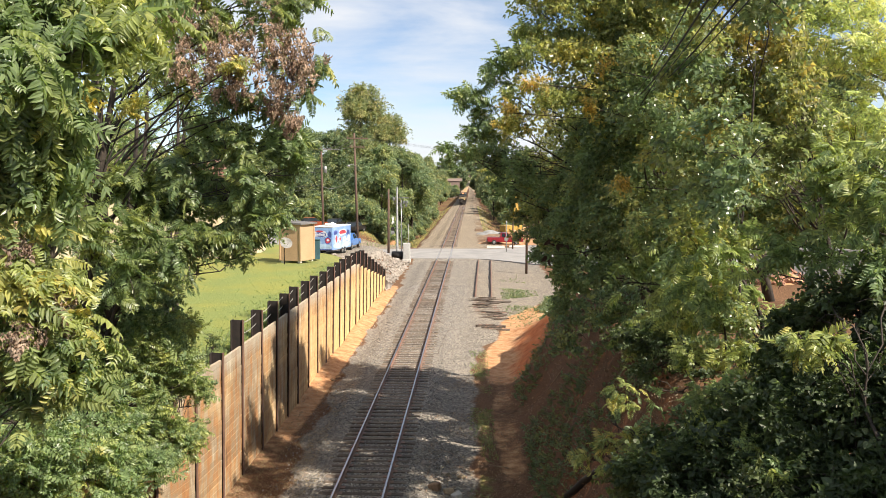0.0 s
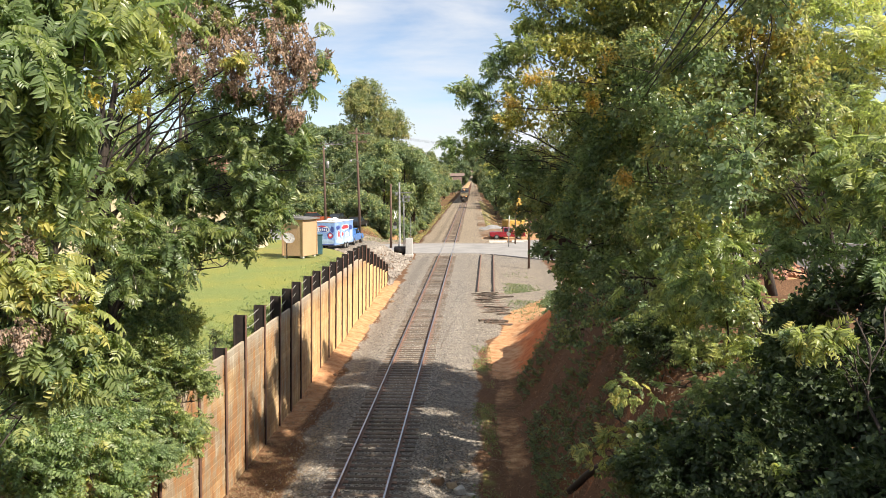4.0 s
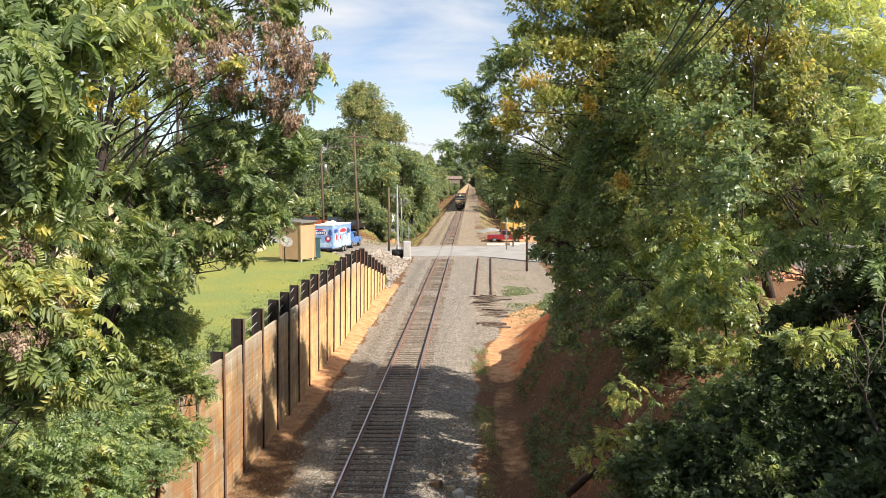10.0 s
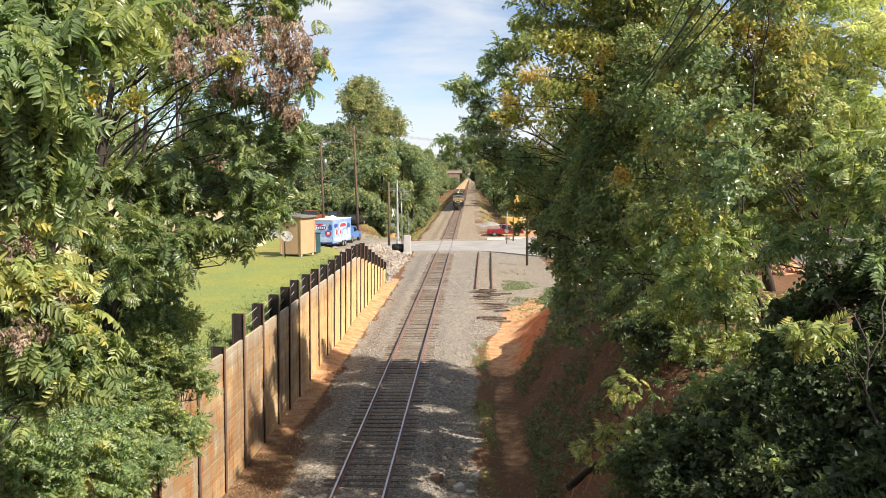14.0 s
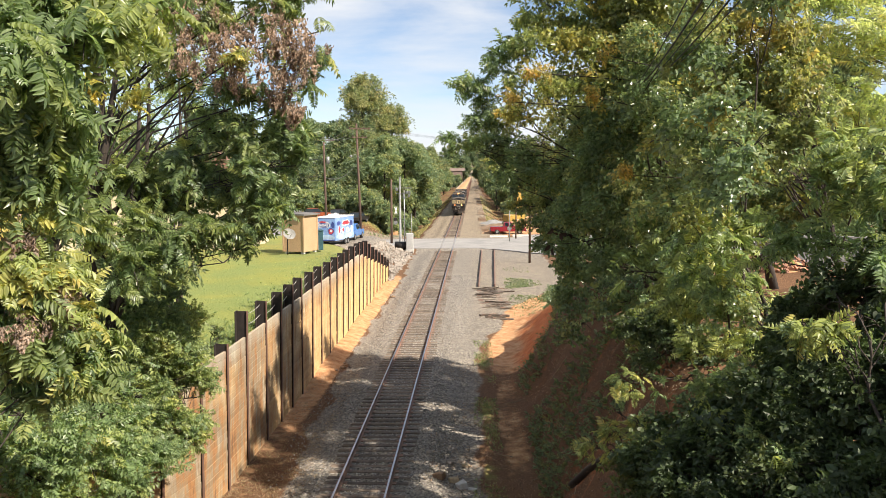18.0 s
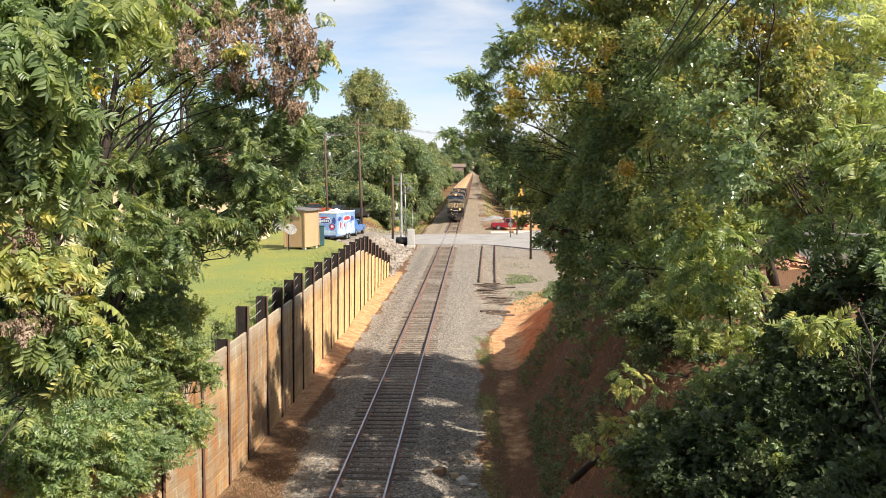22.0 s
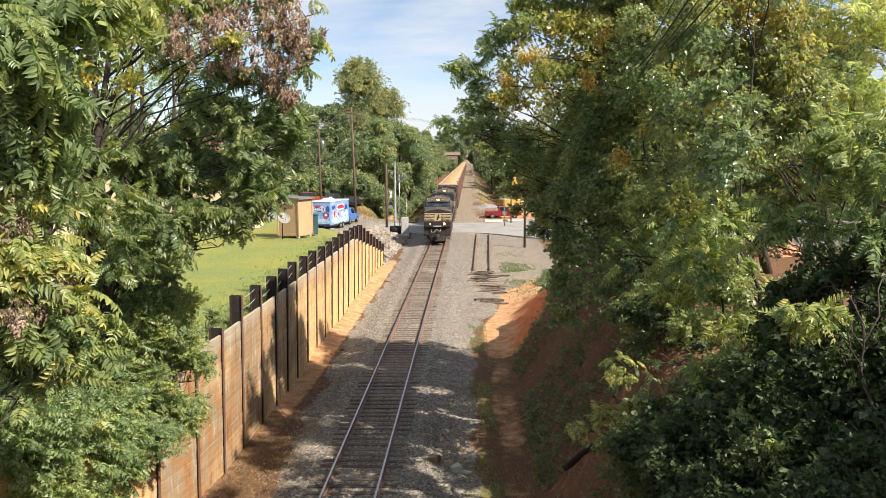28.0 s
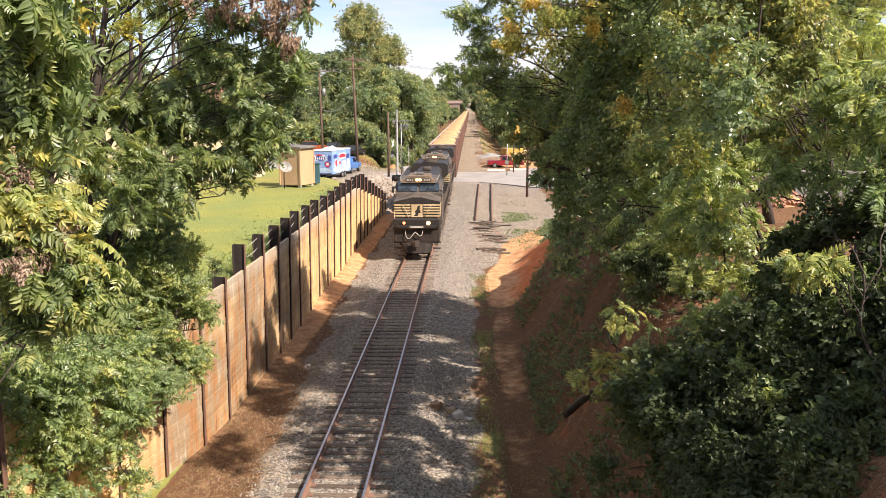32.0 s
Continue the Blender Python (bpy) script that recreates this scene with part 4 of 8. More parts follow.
def tree(name, label, root, clumps, templates, per_area, size, material, seed, radius=0.16, group="", droop=0.5, gap=-0.25, bunches=(), flat=0.85, tilt=0.55, inner=0.5, category="tree"):
    rnd = random.Random(seed)
    root = (root[0], root[1], float(height(root[0], root[1])) - 0.15)
    t = thing(name, Matrix.Identity(4), label, category, group)
    line, radii, limbs = woody(root, clumps, rnd, radius)
    bm = bmesh.new()
    tube(bm, line, radii, 9)
    part("trunk", bm, BARK, t)
    twigs = bmesh.new()
    for pts, rr in limbs:
        if len(pts) == 5:
            bm = bmesh.new()
            tube(bm, pts, rr, 6, caps=False)
            part("limb", bm, BARK, t)
        else:
            tube(twigs, pts, rr, 4, caps=False)
    part("twig_mass", twigs, BARK, t)["kind"] = "stuff"
    leaves_mesh("crown", templates, clumps, per_area, size, material, seed, droop, gap, flat, tilt, inner, t)
    if bunches:
        rs = np.random.RandomState(seed + 1)
        pos, out, age = crown_points(bunches, 8, rs, -0.2, 0.9, 0.3)
        d = np.stack([rs.normal(0, 1, len(pos)), rs.normal(0, 1, len(pos)), 0 * age], -1)
        v, f, a = scatter(BUNCH, pos, d, rs.uniform(0.18, 0.38, len(pos)), rs.uniform(0, 1, len(pos)), rs, 0.1)
        ob = array_mesh("seed_mass", v, f, SEED, {"age": a})
        ob.parent = t
        ob["kind"] = "stuff"
        ob["label"] = "dry pinkish brown hanging seed clusters"
    t.matrix_world = Matrix.Identity(4)
    return t


def origin_to(t, x, y, z):
    """Sets a thing's origin at its base; its parts stay where they are."""
    for ob in t.children:
        ob.matrix_parent_inverse = Matrix.Translation((-x, -y, -z))
    t.location = (x, y, z)
    return t


# ---- trees and shrubs beside the cutting ----
origin_to(tree("tree_of_heaven", "tree of heaven with drooping green feathered leaves at the cutting's edge", (-4.6, 5.0), [
    (0.21, 5.61, 10.31, 0.49, 0.15), (0.40, 5.94, 10.35, 0.46, 0.20), (0.64, 6.27, 10.35, 0.33, 0.25), (0.30, 5.28, 9.77, 0.46, 0.10), (0.43, 5.48, 9.56, 0.36, 0.10),
    (0.13, 5.61, 9.29, 0.40, 0.08), (0.00, 5.28, 9.95, 0.66, 0.10), (-0.15, 5.61, 9.45, 0.53, 0.10), (0.05, 5.94, 10.78, 0.59, 0.15), (0.33, 6.60, 10.86, 0.59, 0.15),
    (0.27, 5.60, 9.78, 0.30, 0.10), (0.40, 5.60, 9.54, 0.20, 0.12), (0.43, 5.60, 9.31, 0.16, 0.15), (0.17, 5.60, 9.39, 0.30, 0.08), (0.52, 5.60, 9.89, 0.20, 0.30),
    (0.28, 5.60, 9.11, 0.20, 0.10), (0.66, 5.60, 10.19, 0.30, 0.20), (0.92, 5.60, 10.25, 0.22, 0.25), (0.09, 5.60, 9.07, 0.25, 0.10),
], PINNATE_NEAR, 52, 0.30, LEAF_A, 11, radius=0.09, droop=1.1, gap=-0.3), -4.6, 5.0, float(height(-4.6, 5.0)))
origin_to(tree("tree_of_heaven", "tree of heaven with pinkish brown seed clusters among thin green leaves", (-5.8, 17.5), [
    (-2.62, 17.00, 12.77, 0.9, 0.30), (-1.18, 17.00, 12.99, 1, 0.25), (-0.17, 17.50, 12.86, 0.8, 0.20), (0.19, 17.50, 12.26, 0.45, 0.20), (0.00, 17.50, 11.67, 0.45, 0.20),
    (-0.25, 17.50, 11.13, 0.4, 0.17), (-0.97, 17.00, 11.95, 0.6, 0.35), (-2.03, 17.00, 12.30, 0.6, 0.35), (-2.82, 16.50, 11.65, 0.6, 0.35), (-2.06, 18.00, 14.19, 1.2, 0.25),
    (-2.92, 16.00, 13.22, 1, 0.25), (-2.66, 17.00, 11.26, 0.45, 0.30), (-1.88, 17.20, 10.98, 0.42, 0.25), (-1.22, 17.20, 10.86, 0.4, 0.25), (-0.80, 17.20, 10.51, 0.35, 0.23),
    (-2.32, 17.40, 10.70, 0.4, 0.25), (-4.08, 15.50, 11.02, 0.10, 0.95), (-4.22, 15.50, 10.78, 0.12, 0.95), (-4.70, 15.50, 11.19, 0.10, 0.90), (-4.42, 15.50, 11.58, 0.10, 0.85), (-3.31, 15.80, 10.70, 0.10, 0.70), (-1.22, 15.80, 11.49, 0.05, 0.60),
], PINNATE_NEAR, 15, 0.45, LEAF_A, 12, radius=0.17, droop=0.7, gap=-0.1, bunches=[
    (-2.11, 16.50, 12.10, 0.75, 0), (-1.18, 16.50, 12.04, 0.75, 0), (-0.38, 16.50, 11.87, 0.7, 0), (-0.04, 16.50, 11.41, 0.45, 0), (-1.43, 16.50, 11.31, 0.6, 0), (-2.01, 16.50, 11.20, 0.55, 0), (-0.62, 16.50, 11.08, 0.5, 0), (-0.52, 16.50, 10.57, 0.32, 0), (-0.24, 16.30, 10.44, 0.2, 0), (-2.44, 16.50, 12.67, 0.5, 0), (-0.94, 16.50, 12.54, 0.6, 0), (-2.36, 16.20, 11.61, 0.5, 0), (-1.00, 16.20, 11.38, 0.6, 0), (-0.67, 16.30, 12.17, 0.6, 0), (-1.59, 16.30, 11.73, 0.6, 0), (-0.11, 16.30, 11.72, 0.45, 0), (-2.61, 16.30, 12.18, 0.5, 0)]), -5.8, 17.5, float(height(-5.8, 17.5)))
origin_to(tree("tree_of_heaven", "dense green tree of heaven standing above the retaining wall", (-5.6, 18.2), [
    (-0.69, 17.20, 9.91, 0.66, 0.21), (-0.46, 17.20, 9.37, 0.4, 0.21), (-1.42, 17.20, 9.85, 0.7, 0.19), (-2.27, 17.60, 10.23, 0.62, 0.19), (-1.44, 17.20, 8.95, 0.7, 0.19),
    (-2.42, 17.60, 9.13, 0.79, 0.14), (-3.29, 17.60, 9.62, 0.7, 0.17), (-3.44, 17.60, 8.63, 0.79, 0.14), (-2.07, 17.20, 8.16, 0.66, 0.15), (-1.21, 17.20, 8.28, 0.48, 0.19),
    (-4.14, 17.20, 9.01, 0.7, 0.15), (-4.12, 16.80, 8.06, 0.79, 0.14), (-2.92, 16.80, 7.70, 0.62, 0.14), (-1.53, 17.00, 7.63, 0.33, 0.17), (-4.67, 16.30, 9.48, 0.7, 0.17),
    (-4.74, 15.90, 8.46, 0.7, 0.14), (-3.69, 16.30, 7.27, 0.62, 0.14), (-2.50, 16.60, 7.24, 0.35, 0.14), (-1.96, 16.80, 7.34, 0.35, 0.14), (-1.07, 17.20, 9.13, 0.5, 0.17),
    (-0.90, 17.20, 8.46, 0.36, 0.17), (-1.52, 17.00, 7.99, 0.42, 0.15), (-2.07, 17.00, 7.81, 0.4, 0.15), (-0.64, 17.20, 9.49, 0.4, 0.19), (-2.46, 16.90, 7.93, 0.5, 0.15),
], PINNATE_NEAR, 26, 0.46, LEAF_A, 13, radius=0.2, droop=0.6, gap=-0.28), -5.6, 18.2, float(height(-5.6, 18.2)))
origin_to(tree("young_tree_of_heaven", "sunlit yellow-green sapling with large feathered leaves", (-4.6, 10.5), [
    (-2.98, 11.00, 8.61, 0.55, 0.47), (-2.92, 11.00, 8.05, 0.55, 0.54), (-2.71, 11.50, 7.75, 0.5, 0.50), (-3.04, 11.00, 7.34, 0.55, 0.50), (-2.66, 11.50, 7.00, 0.5, 0.50),
    (-2.41, 12.00, 6.47, 0.5, 0.32), (-2.99, 11.30, 6.54, 0.6, 0.40), (-2.69, 12.00, 6.03, 0.45, 0.29), (-3.59, 11.00, 7.65, 0.8, 0.47), (-3.72, 11.00, 6.61, 0.8, 0.40),
    (-3.38, 11.50, 5.90, 0.5, 0.25),
], PINNATE_NEAR, 19, 0.54, LEAF_C, 14, radius=0.09, droop=0.75, gap=-0.25, bunches=[
    (-2.88, 10.80, 8.38, 0.4, 0), (-2.64, 11.20, 7.63, 0.35, 0), (-2.50, 11.20, 7.18, 0.3, 0), (-2.85, 10.80, 7.17, 0.3, 0)]), -4.6, 10.5, float(height(-4.6, 10.5)))
origin_to(tree("shrub", "dark green hanging shrub covering the wall's end", (-6.0, 15.0), [
    (-5.06, 14.50, 4.17, 0.75, 0.13), (-4.45, 15.00, 4.12, 0.7, 0.16), (-4.88, 14.50, 3.41, 0.8, 0.13), (-4.28, 15.50, 3.26, 0.6, 0.16), (-4.96, 14.00, 4.87, 0.5, 0.18),
    (-5.83, 14.00, 4.02, 0.9, 0.13), (-4.51, 15.00, 2.66, 0.7, 0.13), (-4.02, 16.00, 3.91, 0.6, 0.18), (-4.04, 16.50, 2.77, 0.4, 0.20), (-5.46, 14.50, 2.53, 0.7, 0.13),
    (-4.77, 15.00, 1.85, 0.7, 0.13), (-4.32, 16.00, 2.11, 0.5, 0.16), (-5.72, 14.00, 2.10, 0.9, 0.13), (-4.22, 16.50, 1.02, 0.4, 0.18), (-4.96, 14.50, 1.42, 0.7, 0.13),
    (-4.03, 16.80, 3.15, 0.4, 0.23), (-4.04, 16.00, 3.32, 0.6, 0.18),
], FINE, 38, 0.36, LEAF_C, 15, radius=0.05, droop=0.4, gap=-0.35, category="shrub"), -6.0, 15.0, float(height(-6.0, 15.0)))
origin_to(tree("locust_sapling", "fresh green sapling with fine leaflets growing over the wall", (-5.2, 19.0), [
    (-4.14, 18.50, 5.68, 0.75, 0.26), (-4.80, 18.50, 6.08, 0.7, 0.11), (-3.60, 18.80, 4.94, 0.55, 0.31), (-4.49, 18.30, 4.78, 0.7, 0.26), (-3.70, 18.30, 4.12, 0.65, 0.31),
    (-4.68, 17.50, 4.20, 0.7, 0.21), (-3.39, 18.50, 3.38, 0.4, 0.31), (-4.14, 18.00, 3.26, 0.55, 0.26), (-3.69, 19.50, 5.64, 0.45, 0.36), (-5.52, 18.00, 5.63, 0.8, 0.09),
    (-5.35, 18.00, 6.68, 0.8, 0.09), (-4.18, 19.00, 6.41, 0.6, 0.11), (-5.70, 17.00, 4.58, 0.8, 0.10), (-3.34, 18.80, 4.26, 0.35, 0.36), (-3.93, 19.00, 5.45, 0.5, 0.26),
    (-4.01, 18.80, 4.67, 0.55, 0.31), (-4.11, 18.30, 3.98, 0.5, 0.26), (-3.83, 19.00, 4.06, 0.4, 0.26),
    (-3.51, 18.30, 5.05, 0.50, 0.28), (-3.38, 18.50, 4.48, 0.45, 0.31), (-3.50, 18.40, 3.83, 0.50, 0.26), (-3.33, 18.70, 3.88, 0.40, 0.36), (-3.55, 18.20, 3.27, 0.42, 0.26), (-3.29, 18.50, 3.32, 0.30, 0.36), (-3.85, 17.80, 3.00, 0.40, 0.21), (-4.00, 17.60, 3.79, 0.50, 0.26), (-4.24, 17.20, 3.20, 0.45, 0.21), (-3.31, 19.00, 4.61, 0.33, 0.36), (-4.22, 16.50, 2.70, 0.50, 0.18), (-3.16, 18.90, 4.17, 0.25, 0.36),
    (-3.33, 18.20, 2.93, 0.35, 0.26), (-3.20, 18.50, 3.11, 0.30, 0.31), (-3.45, 17.60, 2.74, 0.35, 0.21), (-3.74, 16.80, 3.03, 0.50, 0.21), (-3.82, 16.00, 2.71, 0.50, 0.18),
], FINE, 46, 0.33, LEAF_C, 16, radius=0.07, droop=0.3, gap=-0.35), -5.2, 19.0, float(height(-5.2, 19.0)))
origin_to(tree("slender_tree", "slender dark-stemmed tree behind the front crowns", (-9.5, 26.0), [
    (-9.56, 27.00, 14.16, 1.4, 0.3), (-8.00, 27.00, 14.89, 1.3, 0.25), (-9.70, 26.00, 12.19, 1, 0.35), (-10.77, 26.00, 13.27, 1.6, 0.2), (-11.05, 25.00, 10.68, 1.6, 0.08),
    (-10.40, 25.00, 9.09, 1.5, 0.05), (-7.76, 28.00, 11.04, 0.8, 0.2), (-6.19, 27.00, 11.72, 0.7, 0.25), (-9.76, 29.00, 12.52, 1, 0.25), (-8.53, 29.00, 12.12, 0.9, 0.3),
    (-7.34, 29.00, 10.70, 0.8, 0.2), (-9.77, 28.00, 10.66, 1, 0.15), (-8.59, 28.00, 10.07, 0.9, 0.12),
], FINE, 6, 0.42, LEAF_C, 17, radius=0.2, droop=0.4, gap=-0.05), -9.5, 26.0, float(height(-9.5, 26.0)))
origin_to(tree("slender_tree", "slender dark trunk carrying sparse leaves high above the yard", (-8.2, 24), [
    (-7.29, 24.00, 13.27, 0.7, 0.2), (-7.93, 24.00, 14.26, 0.9, 0.2), (-6.93, 24.50, 15.02, 1, 0.2),
], FINE, 9, 0.42, LEAF_C, 40, radius=0.13, droop=0.4, gap=-0.05), -8.2, 24, float(height(-8.2, 24)))
origin_to(tree("slender_tree", "slender dark trunk carrying sparse leaves high above the yard", (-7.4, 25.5), [
    (-6.86, 25.50, 13.87, 0.6, 0.25), (-5.93, 25.50, 15.08, 1, 0.25), (-7.43, 25.50, 12.82, 0.5, 0.2),
], FINE, 9, 0.42, LEAF_C, 41, radius=0.13, droop=0.4, gap=-0.05), -7.4, 25.5, float(height(-7.4, 25.5)))
origin_to(tree("slender_tree", "slender dark trunk carrying sparse leaves high above the yard", (-9.0, 27), [
    (-9.02, 27.00, 13.23, 0.8, 0.2), (-10.12, 27.00, 14.53, 1, 0.2), (-8.73, 27.00, 15.99, 1, 0.2),
], FINE, 9, 0.42, LEAF_C, 42, radius=0.13, droop=0.4, gap=-0.05), -9.0, 27, float(height(-9.0, 27)))
origin_to(tree("slender_tree", "slender dark trunk carrying sparse leaves high above the yard", (-6.9, 23), [
    (-5.74, 23.00, 11.99, 0.45, 0.25), (-5.99, 23.00, 14.51, 0.9, 0.25), (-4.86, 23.30, 12.34, 0.4, 0.25),
], FINE, 9, 0.42, LEAF_C, 43, radius=0.13, droop=0.4, gap=-0.05), -6.9, 23, float(height(-6.9, 23)))
origin_to(tree("slender_tree", "slender dark trunk carrying sparse leaves high above the yard", (-6.5, 25), [
    (-5.10, 25.00, 12.91, 0.6, 0.2), (-5.48, 25.00, 11.88, 0.5, 0.2), (-4.37, 25.00, 13.76, 0.7, 0.2),
], FINE, 9, 0.42, LEAF_C, 44, radius=0.13, droop=0.4, gap=-0.05), -6.5, 25, float(height(-6.5, 25)))
origin_to(tree("slender_tree", "slender dark trunk carrying sparse leaves high above the yard", (-7.9, 22.5), [
    (-6.42, 22.50, 12.09, 0.5, 0.2), (-6.04, 22.50, 11.31, 0.45, 0.2), (-6.76, 22.50, 13.64, 0.7, 0.2),
], FINE, 9, 0.42, LEAF_C, 45, radius=0.13, droop=0.4, gap=-0.05), -7.9, 22.5, float(height(-7.9, 22.5)))
origin_to(tree("slender_tree", "slender dark trunk carrying sparse leaves high above the yard", (-7.0, 27.5), [
    (-6.94, 27.50, 11.96, 0.6, 0.2), (-5.76, 27.50, 12.53, 0.6, 0.2), (-4.79, 27.50, 12.90, 0.6, 0.2), (-7.08, 27.50, 14.23, 0.8, 0.2),
], FINE, 9, 0.42, LEAF_C, 46, radius=0.13, droop=0.4, gap=-0.05), -7.0, 27.5, float(height(-7.0, 27.5)))
# stands out of view, added only to keep the sun off the vine thicket
origin_to(tree("tree_of_heaven", "unseen tall tree of heaven added to shade the thicket beside the bridge", (15.5, 8.0), [
    (12.20, 8.20, 8.00, 1.10, 0.10), (12.84, 8.40, 8.20, 1.20, 0.10), (13.40, 7.50, 8.80, 1.20, 0.10), (13.00, 6.00, 9.20, 1.00, 0.10), (12.00, 7.00, 8.40, 0.90, 0.10),
    (12.80, 7.90, 9.00, 0.90, 0.10),
    (12.0, 8.5, 7.5, 1, 0.1), (12.0, 9.5, 7.8, 1, 0.1), (12.0, 10.5, 7.6, 0.9, 0.1), (12.2, 8.0, 6.5, 1, 0.1), (12.0, 9.2, 6.6, 1, 0.1), (12.0, 10.4, 6.6, 1, 0.1), (12.0, 7.2, 7.2, 1, 0.1),
], PINNATE, 26, 0.6, LEAF_A, 50, radius=0.2, droop=0.5, gap=-0.2), 15.5, 8.0, float(height(15.5, 8.0)))
origin_to(tree("ash_tree", "tall tree turning yellow and bronze above the cutting", (9.6, 28.0), [
    (5.60, 25.40, 14.29, 0.92, 0.21), (6.72, 25.40, 14.45, 1.01, 0.255), (5.35, 25.40, 12.92, 0.84, 0.2325), (6.63, 24.60, 12.80, 1.01, 0.2775), (4.75, 25.40, 11.80, 0.67, 0.255),
    (5.64, 24.60, 11.47, 0.84, 0.2325), (4.47, 25.00, 10.74, 0.67, 0.3225), (7.18, 33.50, 10.68, 1.23, 0.2325), (5.96, 34.00, 10.00, 1.01, 0.165), (4.45, 34.50, 9.77, 0.78, 0.165),
    (7.03, 23.80, 11.39, 1.01, 0.2325), (6.92, 33.00, 8.83, 1.23, 0.165), (6.33, 34.00, 8.11, 0.9, 0.1125), (7.22, 25.40, 15.46, 1.34, 0.2325), (5.50, 25.40, 15.31, 0.84, 0.2325),
    (7.79, 29.50, 7.23, 1.2, 0.075), (6.88, 33.50, 6.73, 0.9, 0.09), (8.26, 24.60, 15.09, 1.34, 0.1425),
], BROAD, 19, 0.33, LEAF_Y, 21, radius=0.18, droop=0.5, gap=-0.3), 9.6, 28.0, float(height(9.6, 28.0)))
origin_to(tree("tree_of_heaven", "green feathered boughs reaching out over the track", (9.0, 37.0), [
    (3.35, 25.80, 11.76, 0.6, 0.08), (2.99, 25.80, 12.03, 0.32, 0.08), (4.15, 25.80, 12.55, 0.56, 0.1), (3.44, 25.80, 10.70, 0.56, 0.1), (2.55, 25.80, 10.26, 0.32, 0.1),
    (3.97, 25.80, 11.14, 0.64, 0.15), (3.26, 25.80, 10.08, 0.48, 0.15), (4.67, 25.80, 13.16, 0.56, 0.2), (5.02, 25.80, 13.85, 0.56, 0.25), (4.25, 25.80, 9.27, 0.4, 0.12),
], PINNATE, 17, 0.5, LEAF_A, 22, radius=0.08, droop=0.5, gap=-0.1), 9.0, 37.0, float(height(9.0, 37.0)))
